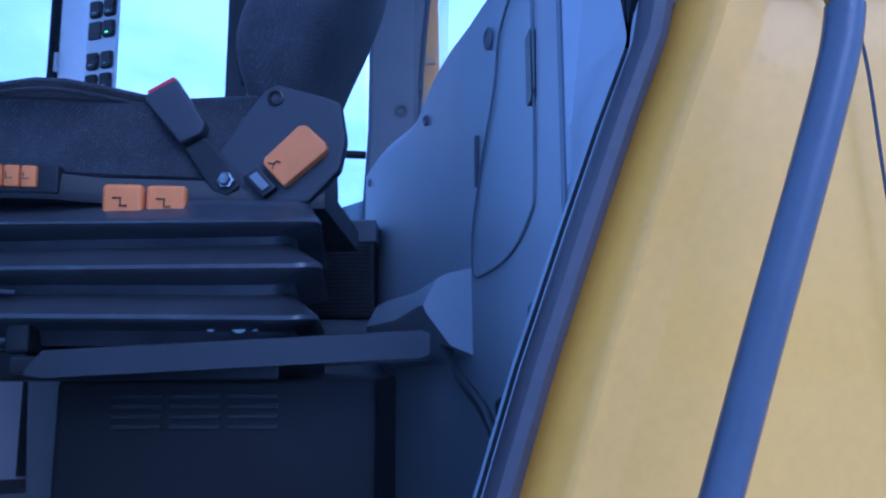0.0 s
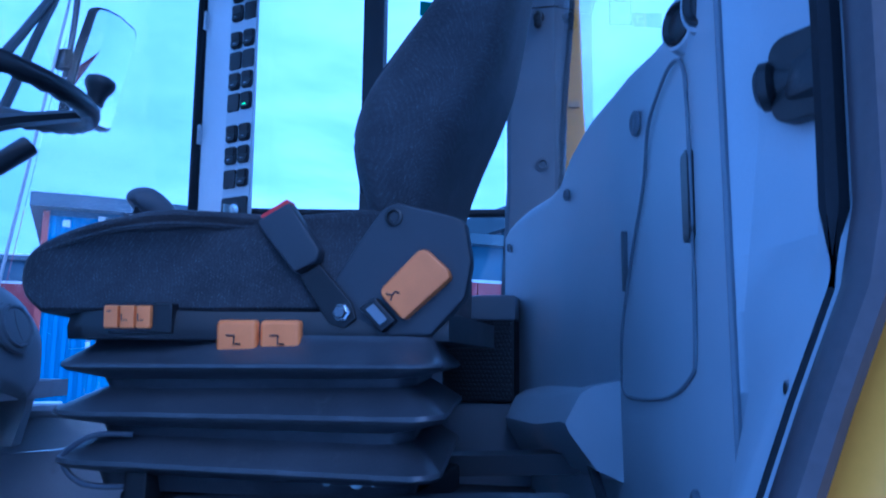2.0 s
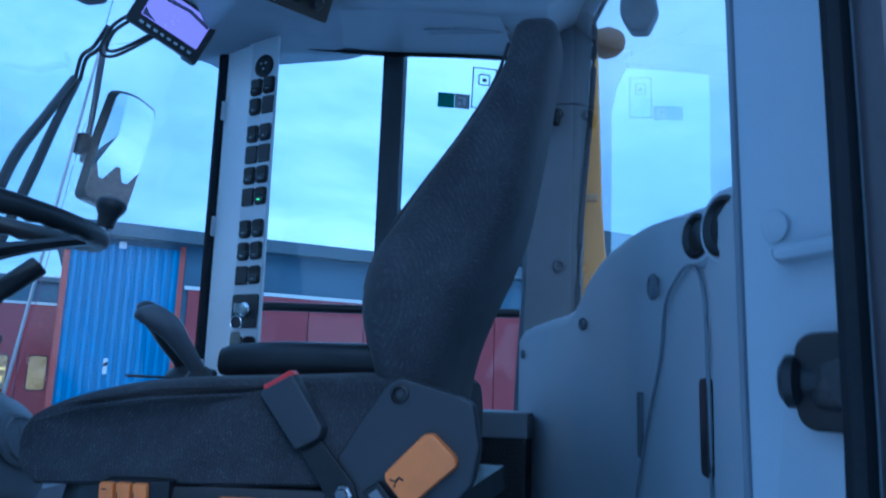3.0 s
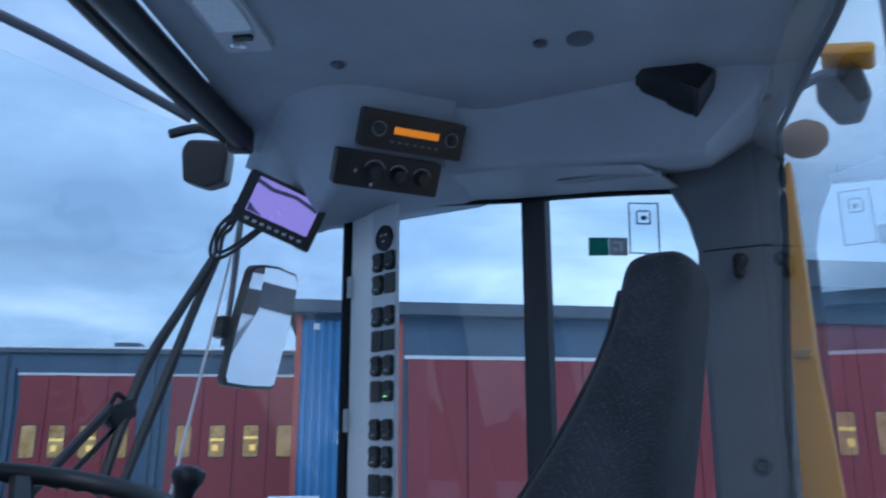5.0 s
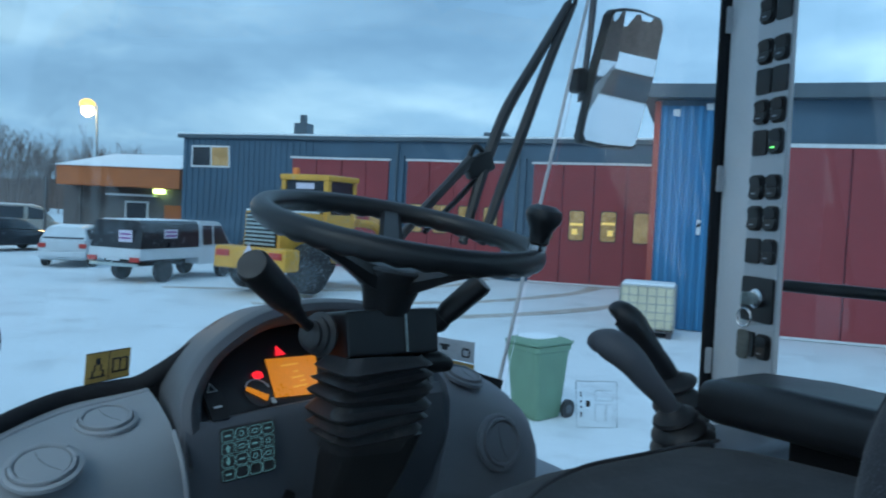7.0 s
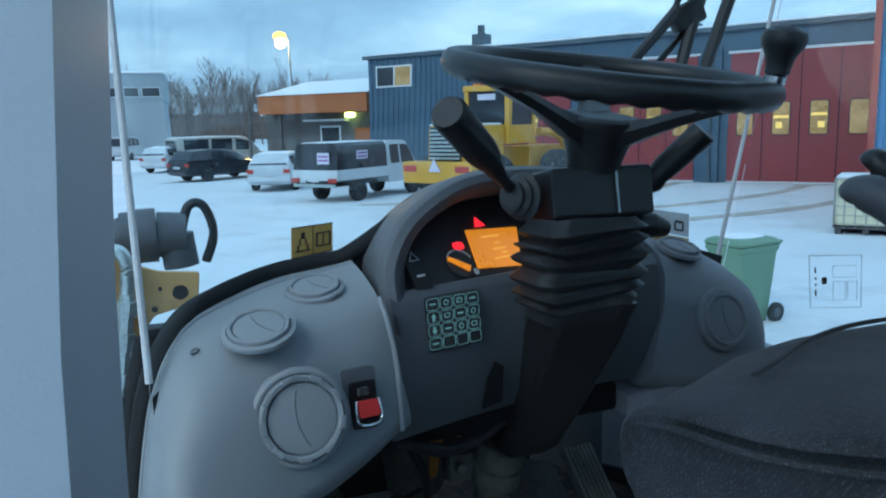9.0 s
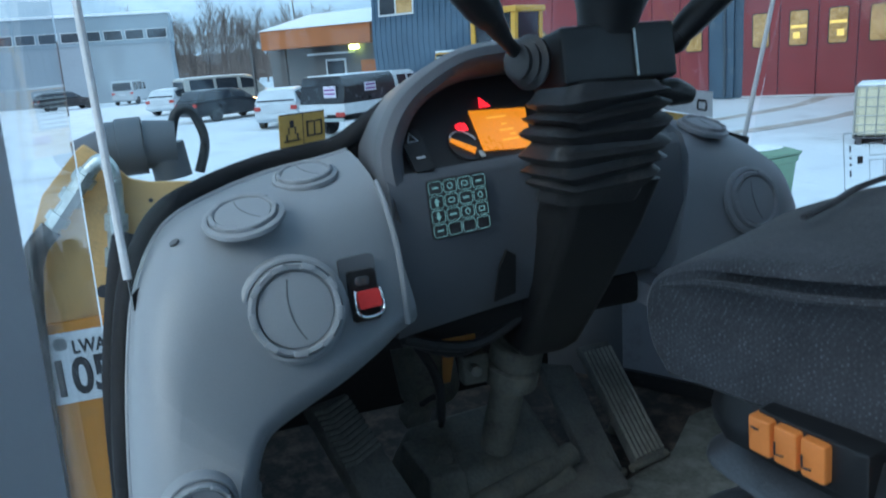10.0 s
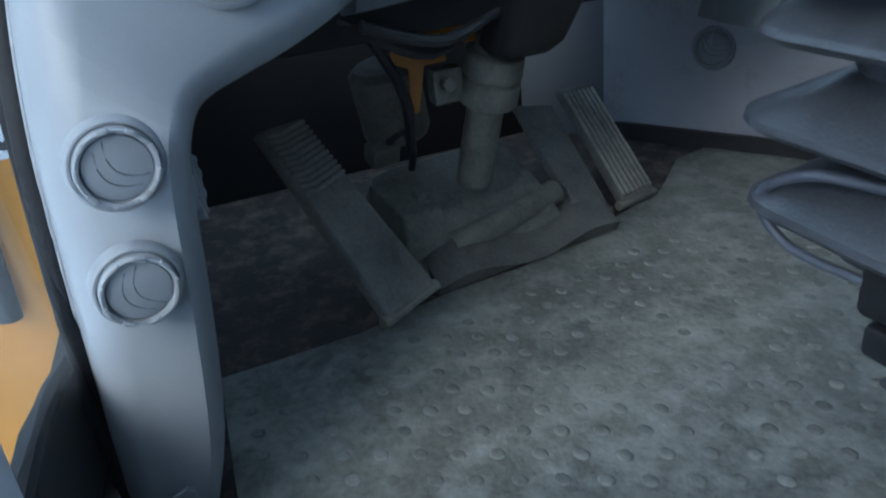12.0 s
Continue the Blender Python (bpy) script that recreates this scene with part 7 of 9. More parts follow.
floodlight = thing("work_lamp", "black work lamp on a bracket above the windscreen", "work lamp", (-1.25, 1.80, 3.25))
bm = bmesh.new()
prism(bm, [(-0.055, 0.03), (-0.04, 0.055), (0.04, 0.055), (0.055, 0.03), (0.045, -0.045), (0.0, -0.06), (-0.05, -0.045)], facing((-1.262, 1.795, 3.228), (0.55, -0.78, -0.2)) @ pose(0, 0, -0.05), 0.09, 0.010)
part("housing", bm, M["black"], floodlight)
bm = bmesh.new()
tube(bm, [(-1.20, 1.80, 3.28), (-1.23, 1.74, 3.295), (-1.30, 1.71, 3.285)], 0.012, 8)
part("bracket", bm, M["black"], floodlight)
bm = bmesh.new()
tube(bm, [(-1.16, 1.12, 3.30), (-1.10, 1.28, 3.265), (-1.03, 1.42, 3.21), (-0.985, 1.50, 3.175)], 0.010, 8)
solid("roof_rail", bm, M["rail"], "grey rail along the front of the roof", "rail")

# rear right: yellow post and lamp behind the rear window
post = thing("yellow_post", "yellow painted frame post outside the rear window", "post", (-0.05, 2.31, 0.0))
bm = bmesh.new()
ring_loft(bm, [[(a, 2.29, z), (b, 2.29, z), (b, 2.36, z), (a, 2.36, z)] for z, a, b in ((0.0, -0.10, 0.04), (2.48, -0.085, -0.008), (2.75, -0.078, -0.026), (3.0, -0.062, -0.030), (3.17, -0.046, -0.034))])
bmesh.ops.bevel(bm, geom=bm.edges[:], offset=0.006, segments=2, affect="EDGES", profile=0.5)
part("post", bm, M["yellow"], post)
bm = bmesh.new()
box(bm, (-0.05, 2.287, 2.76), (0.03, 0.012, 0.02), bev=0.004)
part("lug", bm, M["sandy"], post)
rlamp = thing("work_lamp", "dark work lamp with a yellow hood at the roof corner", "work lamp", (0.08, 2.44, 3.35))
bm = bmesh.new()
prism(bm, [(-0.045, 0.06), (0.05, 0.06), (0.06, 0.0), (0.03, -0.06), (-0.02, -0.055), (-0.05, 0.0)], facing((0.075, 2.43, 3.35), (-0.1, -1, -0.2)) @ pose(0, 0, -0.07), 0.08, 0.012)
part("housing", bm, M["dgrey"], rlamp)
bm = bmesh.new()
box(bm, (0.10, 2.41, 3.435), (0.11, 0.10, 0.03), turn(0, 12, 0), 0.01)
part("hood", bm, M["yellow"], rlamp)
bm = bmesh.new()
tube(bm, [(-0.10, 2.16, 3.29), (-0.02, 2.24, 3.31), (0.05, 2.31, 3.36), (0.085, 2.42, 3.40)], 0.012, 8)
part("tube", bm, M["rail"], rlamp)
bm = bmesh.new()
bmesh.ops.create_icosphere(bm, subdivisions=2, radius=0.045, matrix=Matrix.Translation((-0.012, 2.46, 3.275)) @ Matrix.Diagonal((1.25, 1.1, 1.05, 1)))
part("cap", bm, M["rust"], rlamp)

# yellow body side behind the door, with the grab rail
body = thing("loader_body", "yellow painted body side of the wheel loader behind the door", "wheel loader body", (0.5, 0.66, 1.0))
bm = bmesh.new()
rings = []
for y_out, k in ((0.78, 0.004), (0.722, 0.001), (0.718, 0.003), (0.6925, 0.0235), (0.689, 0.0265), (0.6875, 0.030), (0.6885, 0.034), (0.6955, 0.055), (0.697, 0.060), (0.697, 0.085)):
    d = 0.004 * (k > 0.02)
    rings.append([(e + k, y_out, z) for z, e in EDGE if z < 2.12] + [(0.1485 + k, y_out, 2.142 - d), (1.7, y_out, 2.142 - d), (1.7, y_out, 0.95), (-0.02 + k, y_out, 0.95)])
ring_loft(bm, rings)
part("lower_panel", bm, M["yellow"], body)
bm = bmesh.new()
box(bm, (0.152 + 0.77, 0.760, 2.302), (1.54, 0.16, 0.29), bev=0.014)
up = part("upper_panel", bm, M["yellow"], body)
bm = bmesh.new()
for z in (2.178, 2.215):
    for k in range(9):
        prism(bm, rounded(0.009, 0.006, 0.001, 2), facing((0.205 + 0.013 * k + 0.002 * (k % 2), 0.6795, z), (0, -1, 0)), 0.0006, 0)
prism(bm, rounded(0.13, 0.0012, 0.0004, 2), facing((0.26, 0.6795, 2.172), (0, -1, 0)), 0.0006, 0)
prism(bm, rounded(0.13, 0.0012, 0.0004, 2), facing((0.26, 0.6795, 2.186), (0, -1, 0)), 0.0006, 0)
decal = part("instruction_decal", bm, M["brownsteel"], up, "printed instruction diagrams")
tagged(decal, kind="stuff")
bm = bmesh.new()
tube(bm, [(0.235, 0.6835, 2.14), (0.255, 0.6835, 2.10), (0.262, 0.6835, 2.0), (0.272, 0.6835, 1.85)], 0.0012, 5)
part("scratch", bm, M["brownsteel"], body)
bm = bmesh.new()
ring_loft(bm, [[(x, 1.0, z0), (x, 2.05, z0), (x, 2.05, z1), (x, 1.0, z1)] for x, z0, z1 in ((-1.55, 0.95, 1.45), (-0.4, 0.75, 1.50), (2.9, 0.75, 1.50), (3.2, 0.9, 1.45))])
part("chassis", bm, M["brownsteel"], body, "dark chassis frame under the cab")
bm = bmesh.new()
ring_loft(bm, [[(x, 0.86, 1.45), (x, 2.14, 1.45), (x, 2.14, t - 0.08), (x, 2.04, t), (x, 0.96, t), (x, 0.86, t - 0.08)] for x, t in ((0.34, 2.10), (2.6, 2.06), (3.15, 1.92), (3.25, 1.80))])
part("engine_hood", bm, M["yellow"], body, "yellow engine hood behind the cab")
for x in (-2.35, 1.55):
    for y, s in ((0.58, -1), (2.42, 1)):
        bm = bmesh.new()
        m = facing((x, y - 0.26 * s, 0.66), (0, s, 0))
        lathe(bm, [(0.40, 0.02), (0.62, 0.0), (0.68, 0.06), (0.68, 0.46), (0.62, 0.52), (0.40, 0.50)], m, 36)
        for k in range(24):
            a = math.tau * k / 24
            box(bm, m @ Vector((0.682 * math.cos(a), 0.682 * math.sin(a), 0.15 if k % 2 else 0.37)), (0.045, 0.07, 0.24), m.to_3x3().to_4x4() @ turn(0, 0, math.degrees(a)), 0.008, 1)
        wh = part("wheel", bm, M["rubber"], body, "large black lugged loader tyre")
        bm = bmesh.new()
        lathe(bm, [(0.41, 0.05), (0.38, 0.40), (0.30, 0.36), (0.14, 0.36), (0.12, 0.46), (0, 0.46)], m, 28)
        part("rim", bm, M["yellow"], wh, "yellow wheel rim")
bm = bmesh.new()
rod(bm, (-2.35, 0.5, 0.66), (-2.35, 2.5, 0.66), 0.12)
rod(bm, (1.55, 0.5, 0.66), (1.55, 2.5, 0.66), 0.12)
box(bm, (-1.95, 1.5, 0.95), (0.9, 0.55, 0.55), bev=0.03)
part("axle_frame", bm, M["brownsteel"], body, "dark axles and front frame")
railing = thing("grab_rail", "bent grey tube grab rail beside the door", "handrail", (0.13, 0.60, 0.9))
bm = bmesh.new()
tube(bm, [(0.150, 0.60, 2.40), (0.160, 0.60, 2.20), (0.182, 0.60, 2.135), (0.1985, 0.60, 2.098), (0.198, 0.60, 2.065), (0.180, 0.60, 2.005), (0.137, 0.60, 1.88), (0.095, 0.60, 1.75), (0.02, 0.60, 1.5), (-0.05, 0.60, 1.2)], 0.0100, 16)
part("tube", bm, M["rail"], railing)
for z, x in ((2.34, 0.168), (1.30, -0.025)):
    bm = bmesh.new()
    rod(bm, (x + 0.002, 0.60, z), (x + 0.02, 0.69, z), 0.010)
    part("bracket", bm, M["rail"], railing)
for z, x in ((2.128, 0.1845), ):
    bm = bmesh.new()
    lathe(bm, [(0.0102, -0.002), (0.0112, 0.0), (0.0112, 0.003), (0.0102, 0.005)], facing((x, 0.60, z), (-0.3, 0, 1)), 18)
    part("collar", bm, M["rail"], railing)

# loader front frame seen past the dashboard
front = thing("hydraulic_bracket", "weathered yellow bracket with steel hydraulic pipes and a hose coupling", "hydraulic bracket", (-1.62, 0.62, 1.2))
bm = bmesh.new()
fm = facing((-1.64, 0.665, 2.062), (1, 0.0, 0.05))
prism(bm, [(0.126, 0.125), (0.120, 0.067), (0.041, 0.049), (-0.01, -0.012), (-0.025, -0.08), (-0.065, -0.31), (-0.16, -0.86), (-0.30, -0.86), (-0.22, -0.16), (-0.165, 0.04), (-0.125, 0.13), (-0.065, 0.19), (-0.039, 0.21), (-0.005, 0.178), (0.025, 0.143), (0.055, 0.133)], fm, 0.018, 0.004)
plate = part("plate", bm, M["sandy"], front)
bm = bmesh.new()
box(bm, (-1.70, 0.42, 0.62), (0.16, 0.30, 1.26), bev=0.02)
part("frame_leg", bm, M["sandy"], front)
for u, v, r in ((0.09, 0.09, 0.014), (0.042, 0.062, 0.006), (-0.049, -0.051, 0.012), (0.055, 0.10, 0.004)):
    bm = bmesh.new()
    lathe(bm, [(r, 0), (r, 0.0015), (0, 0.0015)], fm @ pose(u, v, 0.018), 16)
    part("hole", bm, M["ink"], plate)
bm = bmesh.new()
prism(bm, [(-0.30, -0.84), (-0.165, -0.84), (-0.07, -0.31), (-0.03, -0.092), (-0.195, -0.092), (-0.235, -0.25)], fm @ pose(0.0, 0.0, 0.019), 0.012, 0.003)
part("orange_plate", bm, M["orangepaint"], front, "orange painted plate")
bm = bmesh.new()
prism(bm, rounded(0.11, 0.13, 0.006), fm @ pose(-0.11, -0.175, 0.032), 0.002, 0.0005)
ns = part("noise_label", bm, M["stickwhite"], front, "white noise level label")
bm = bmesh.new()
for k, (u, w) in enumerate(((-0.085, 0.012), (-0.06, 0.03))):
    prism(bm, rounded(0.022, 0.022, 0.008), fm @ pose(-0.14, -0.13, 0.0342), 0.0004, 0)
part("label_symbol", bm, M["sticksilver"], ns)


def writing(text, size, m, parent, material):
    """Raised flat lettering with the built-in font, made into a mesh."""
    cu = bpy.data.curves.new("letters", "FONT")
    cu.body, cu.size, cu.extrude, cu.align_x, cu.align_y = text, size, 0.0004, "CENTER", "CENTER"
    cu.offset = 0.03 * size
    tmp = new("letters_tmp", cu)
    me = bpy.data.meshes.new_from_object(tmp)
    bpy.data.objects.remove(tmp)
    me.transform(m @ Matrix.Diagonal((0.8, 1, 1, 1)))
    me.materials.clear()
    me.materials.append(material)
    ob = new("lettering", me)
    ob.parent = parent
    if parent.parent is None:
        ob.matrix_parent_inverse = parent.matrix_basis.inverted()
    return ob


writing("LWA", 0.034, fm @ pose(-0.092, -0.14, 0.0345), ns, M["ink"])
writing("105", 0.092, fm @ pose(-0.112, -0.196, 0.0345), ns, M["ink"])
for a, b, r in (((-0.030, -0.09), (-0.002, 0.10), 0.018), ((-0.115, 0.075), (-0.035, 0.165), 0.019)):
    pa, pb = fm @ Vector((*a, 0.045)), fm @ Vector((*b, 0.045))
    bm = bmesh.new()
    d = (pb - pa)
    L = d.length
    prof = []
    for u, k in ((0, 0.75), (0.10, 0.75), (0.101, 1.05), (0.24, 1.05), (0.241, 0.72), (0.45, 0.72), (0.451, 1.12), (0.62, 1.12), (0.621, 0.85), (0.78, 0.85), (0.781, 1.1), (0.93, 1.1), (0.931, 0.8), (1.0, 0.8)):
        prof.append((r * k, u * L))
    lathe(bm, prof, facing(pa, d), 8)
    part("pipe_fitting", bm, M["steel"], front, "galvanised hydraulic pipe fitting")
bm = bmesh.new()
tube(bm, [fm @ Vector((-0.035, 0.165, 0.045)), fm @ Vector((-0.012, 0.180, 0.048)), fm @ Vector((0.002, 0.155, 0.048)), fm @ Vector((-0.002, 0.10, 0.045))], 0.013, 12)
part("pipe", bm, M["steel"], front)
bm = bmesh.new()
tube(bm, [fm @ Vector((-0.19, -0.5, 0.05)), fm @ Vector((-0.175, -0.15, 0.05)), fm @ Vector((-0.155, 0.02, 0.05)), fm @ Vector((-0.115, 0.075, 0.045))], 0.019, 12)
tube(bm, [fm @ Vector((-0.030, -0.09, 0.045)), fm @ Vector((-0.04, -0.25, 0.05)), fm @ Vector((-0.07, -0.5, 0.055)), fm @ Vector((-0.12, -0.8, 0.06))], 0.018, 12)
part("hose", bm, M["rubber"], front, "black hydraulic hose")
bm = bmesh.new()
tube(bm, [(-1.735, 0.60, 2.235), (-1.735, 0.66, 2.25)], [0.036, 0.042], 18, smooth=False)
tube(bm, [(-1.735, 0.655, 2.25), (-1.735, 0.675, 2.251), (-1.735, 0.676, 2.251), (-1.735, 0.72, 2.252)], [0.050, 0.050, 0.054, 0.054], 18, smooth=False)
tube(bm, [(-1.735, 0.72, 2.252), (-1.735, 0.775, 2.25)], [0.046, 0.043], 18, smooth=False)
tube(bm, [(-1.735, 0.755, 2.25), (-1.735, 0.762, 2.185)], 0.034, 14, smooth=False)
part("coupling", bm, M["dgrey"], front, "dark hose coupling")
bm = bmesh.new()
tube(bm, [(-1.735, 0.765, 2.25), (-1.735, 0.782, 2.305), (-1.735, 0.81, 2.305), (-1.735, 0.826, 2.25), (-1.735, 0.808, 2.19)], 0.0095, 10)
part("cap_strap", bm, M["rubber"], front)


# ---- the yard ----
M.update({
    "snow": mat("trodden_snow", (0.74, 0.77, 0.80), 0.8, var=0.06, scale=0.35, fine=6, bump=0.3, spec=0.2, grime=(0.56, 0.58, 0.60), grime_amt=0.35),
    "cleansnow": mat("fresh_snow", (0.80, 0.83, 0.86), 0.85, var=0.04, scale=1.5, fine=12, bump=0.2, spec=0.2),
    "sandtrack": mat("sandy_wheel_track", (0.42, 0.38, 0.33), 0.9, var=0.2, scale=1.2, fine=9, bump=0.2, grime=(0.68, 0.69, 0.70), grime_amt=0.55),
    "bluewall": mat("blue_sheet_cladding", (0.055, 0.185, 0.37), 0.5, var=0.08, scale=0.8, fine=20, bump=0.05),
    "tealwall": mat("dull_blue_cladding", (0.06, 0.105, 0.16), 0.55, var=0.12, scale=0.7, fine=20, bump=0.05, grime=(0.16, 0.20, 0.24), grime_amt=0.1),
    "redgate": mat("dark_red_gate", (0.235, 0.036, 0.044), 0.5, var=0.1, scale=0.6, fine=20, bump=0.05),
    "redtrim": mat("red_trim", (0.34, 0.07, 0.05), 0.5, var=0.1, scale=1, fine=20, bump=0.05),
    "fascia": mat("dark_fascia", (0.075, 0.10, 0.125), 0.5, var=0.1, scale=1, fine=20, bump=0.05),
    "litstrip": mat("lit_strip", (0.5, 0.4, 0.1), 0.4, emit=(1.0, 0.62, 0.16), strength=0.42),
    "litwin": mat("lit_window", (0.2, 0.16, 0.09), 0.15, var=0.5, scale=2.0, fine=9, emit=(0.80, 0.47, 0.14), strength=0.15),
    "winframe": mat("white_window_frame", (0.62, 0.64, 0.66), 0.5, var=0.05),
    "darkpane": mat("dark_window_pane", (0.03, 0.035, 0.045), 0.12, var=0.2, scale=1, spec=0.6),
})


def lie(x, y):
    """Height of the trodden snow."""
    return 0.02 * noise.noise((x * 0.3, y * 0.3, 0)) - 0.02


bm = bmesh.new()
n = 48
vs = []
for i in range(n + 1):
    row = []
    for j in range(n + 1):
        u, v = i / n * 2 - 1, j / n * 2 - 1
        x, y = -20 + 900 * u * abs(u) ** 1.6, 12 + 900 * v * abs(v) ** 1.6
        row.append(bm.verts.new((x, y, lie(x, y))))
    vs.append(row)
for i in range(n):
    for j in range(n):
        bm.faces.new((vs[i][j], vs[i + 1][j], vs[i + 1][j + 1], vs[i][j + 1]))
solid("ground", bm, M["snow"], "snow-covered yard with trodden patches", "ground")

YARD = math.atan2(0.78, 1.0)        # the long buildings run along this direction
ux, uy = math.cos(YARD), math.sin(YARD)
FACE = Matrix.Rotation(YARD, 4, "Z")


def facade(origin):
    """A frame: x along the front, y into the building, z up."""
    return Matrix.Translation((*origin, 0)) @ FACE


def slab(bm, f, x0, x1, y0, y1, z0, z1, bev=0.0):
    return box(bm, f @ Vector(((x0 + x1) / 2, (y0 + y1) / 2, (z0 + z1) / 2)), (x1 - x0, y1 - y0, z1 - z0), f.to_3x3().to_4x4(), bev, 1)


def folding_gate(parent, f, x0, x1, top, leaves, windows=True, wz=1.62, size=(0.44, 0.92)):
    bm = bmesh.new()
    slab(bm, f, x0 - 0.08, x1 + 0.08, -0.02, 0.02, top, top + 0.09)
    g = part("gate_head", bm, M["winframe"], parent, "snowy pale head rail over the gate")
    w = (x1 - x0) / leaves
    for k in range(leaves):
        a, b = x0 + k * w + 0.012, x0 + (k + 1) * w - 0.012
        bm = bmesh.new()
        slab(bm, f, a, b, 0.0, 0.06, 0.05, top, 0.01)
        leaf = part("gate_leaf", bm, M["redgate"], parent, "dark red gate leaf")
        if windows:
            c = (a + b) / 2
            fr = f @ pose(c, -0.004, wz, 90, 0, 0)
            bm = bmesh.new()
            prism(bm, rounded(size[0], size[1], 0.09), fr, 0.012, 0.004)
            wf = part("window_frame", bm, M["ink"], leaf)
            bm = bmesh.new()
            prism(bm, rounded(size[0] - 0.07, size[1] - 0.07, 0.07), fr @ pose(0, 0, 0.010), 0.006, 0.002)
            part("pane", bm, M["litwin"], leaf, "lit window pane")
            if (k + len(parent.children)) % 3:
                bm = bmesh.new()
                prism(bm, rounded(size[0] - 0.11, 0.10, 0.02), fr @ pose(0, 0.12 - 0.07 * (k % 2), 0.015), 0.004, 0.001)
                prism(bm, rounded(size[0] * 0.35, 0.22, 0.03), fr @ pose(0.08 - 0.14 * (k % 2), -0.24, 0.015), 0.003, 0.001)
                part("lit_strip", bm, M["litstrip"], leaf, "brighter things behind the pane")
    bm = bmesh.new()
    slab(bm, f, x0, x1, -0.01, 0.03, 0.0, 0.06)
    part("threshold", bm, M["winframe"], parent)


# long workshop with many red gates
FB = facade((-36.2, 10.0))
LB = 24.5
bld = thing("workshop_building", "long dull blue sheet-clad workshop with dark red folding gates", "building", tuple(FB @ Vector((0, 0, 0))))
bm = bmesh.new()
slab(bm, FB, 0, LB, 0.065, 14, 0, 5.55)
part("wall", bm, M["tealwall"], bld)
for k in range(int(LB / 0.30)):
    if k % 1 == 0 and k < 23:
        bm = bmesh.new()
        slab(bm, FB, k * 0.30 + 0.03, k * 0.30 + 0.20, 0.03, 0.066, 0, 5.45)
        part("cladding_rib", bm, M["tealwall"], bld)
bm = bmesh.new()
slab(bm, FB, -0.2, LB + 0.2, -0.10, 14.2, 5.50, 5.66)
roofb = part("roof", bm, M["fascia"], bld, "flat roof edge")
bm = bmesh.new()
slab(bm, FB, -0.2, LB + 0.2, -0.12, 14.2, 5.66, 5.74, 0.02)
part("snow_edge", bm, M["cleansnow"], roofb, "thin snow on the roof edge")
for x0, x1, leaves in ((5.9, 10.4, 4), (11.3, 15.5, 4), (16.7, 21.6, 4)):
    folding_gate(bld, FB, x0, x1, 4.68, leaves, wz=2.32, size=(0.62, 1.20))
for x in (10.4, 15.65, 21.7):
    bm = bmesh.new()
    slab(bm, FB, x + 0.15, x + 0.75, -0.10, 0.06, 0, 4.9)
    part("pier", bm, M["tealwall"], bld)
    bm = bmesh.new()
    rod(bm, FB @ Vector((x + 0.45, -0.16, 0.1)), FB @ Vector((x + 0.45, -0.16, 5.4)), 0.05, seg=10)
    part("downpipe", bm, M["fascia"], bld)
bm = bmesh.new()
slab(bm, FB, 0.46, 2.44, -0.02, 0.05, 4.16, 5.16)
wf = part("window", bm, M["winframe"], bld, "white framed upper window with a lamp behind")
for a, b in ((0.54, 1.40), (1.48, 2.36)):
    bm = bmesh.new()
    slab(bm, FB, a, b, -0.03, 0.0, 4.24, 5.08)
    part("pane", bm, M["darkpane"] if a < 1 else M["litwin"], wf)
bm = bmesh.new()
slab(bm, FB, 5.35, 5.95, 1, 1.6, 5.6, 6.35)
slab(bm, FB, 5.52, 5.75, 1.2, 1.4, 6.35, 6.75)
part("chimney", bm, M["fascia"], roofb)
bm = bmesh.new()
slab(bm, FB, 14.4, 15.3, 0.6, 1.4, 5.6, 5.98)
part("roof_hatch", bm, M["fascia"], roofb)

# near building: corrugated blue corner and large red doors
FA = facade((-12.55, 15.25))
LA = 34.0
near = thing("storage_building", "storage building with a bright blue corrugated corner and red sliding doors", "building", tuple(FA @ Vector((0, 0, 0))))
bm = bmesh.new()
slab(bm, FA, 0, LA, 0.08, 16, 0, 5.85)
part("wall", bm, M["tealwall"], near)
for k in range(12):
    bm = bmesh.new()
    slab(bm, FA, 0.12 + k * 0.20, 0.12 + k * 0.20 + 0.11, -0.015, 0.085, 0, 5.4, 0.012)
    part("cladding_rib", bm, M["bluewall"], near)
bm = bmesh.new()
slab(bm, FA, 0.0, 2.55, 0.05, 0.09, 0, 5.4)
part("cladding", bm, M["bluewall"], near, "bright blue corrugated sheet")
for x in (-0.06, 2.50):
    bm = bmesh.new()
    slab(bm, FA, x, x + 0.12, -0.02, 0.10, 0, 5.5)
    part("corner_trim", bm, M["redtrim"], near, "red corner trim")
bm = bmesh.new()
slab(bm, FA, -0.35, LA + 0.3, -0.35, 16.2, 5.55, 5.87)
part("roof", bm, M["fascia"], near)
bm = bmesh.new()
slab(bm, FA, -0.08, 0.0, 0.0, 16, 0, 5.5)
part("side_wall", bm, M["redtrim"], near)
bm = bmesh.new()
slab(bm, FA, 13.7, LA, -0.12, 16, 0, 6.6)
part("tall_wall", bm, M["tealwall"], near)
bm = bmesh.new()
slab(bm, FA, 13.4, LA + 0.4, -0.5, 16.3, 6.55, 7.3)
part("tall_roof", bm, M["fascia"], near)
FT = FA @ Matrix.Translation((0, -0.20, 0))
for x0, x1, lv, win in ((2.75, 8.9, 4, False), (9.6, 13.2, 4, False)):
    folding_gate(near, FA, x0, x1, 4.45, lv, win)
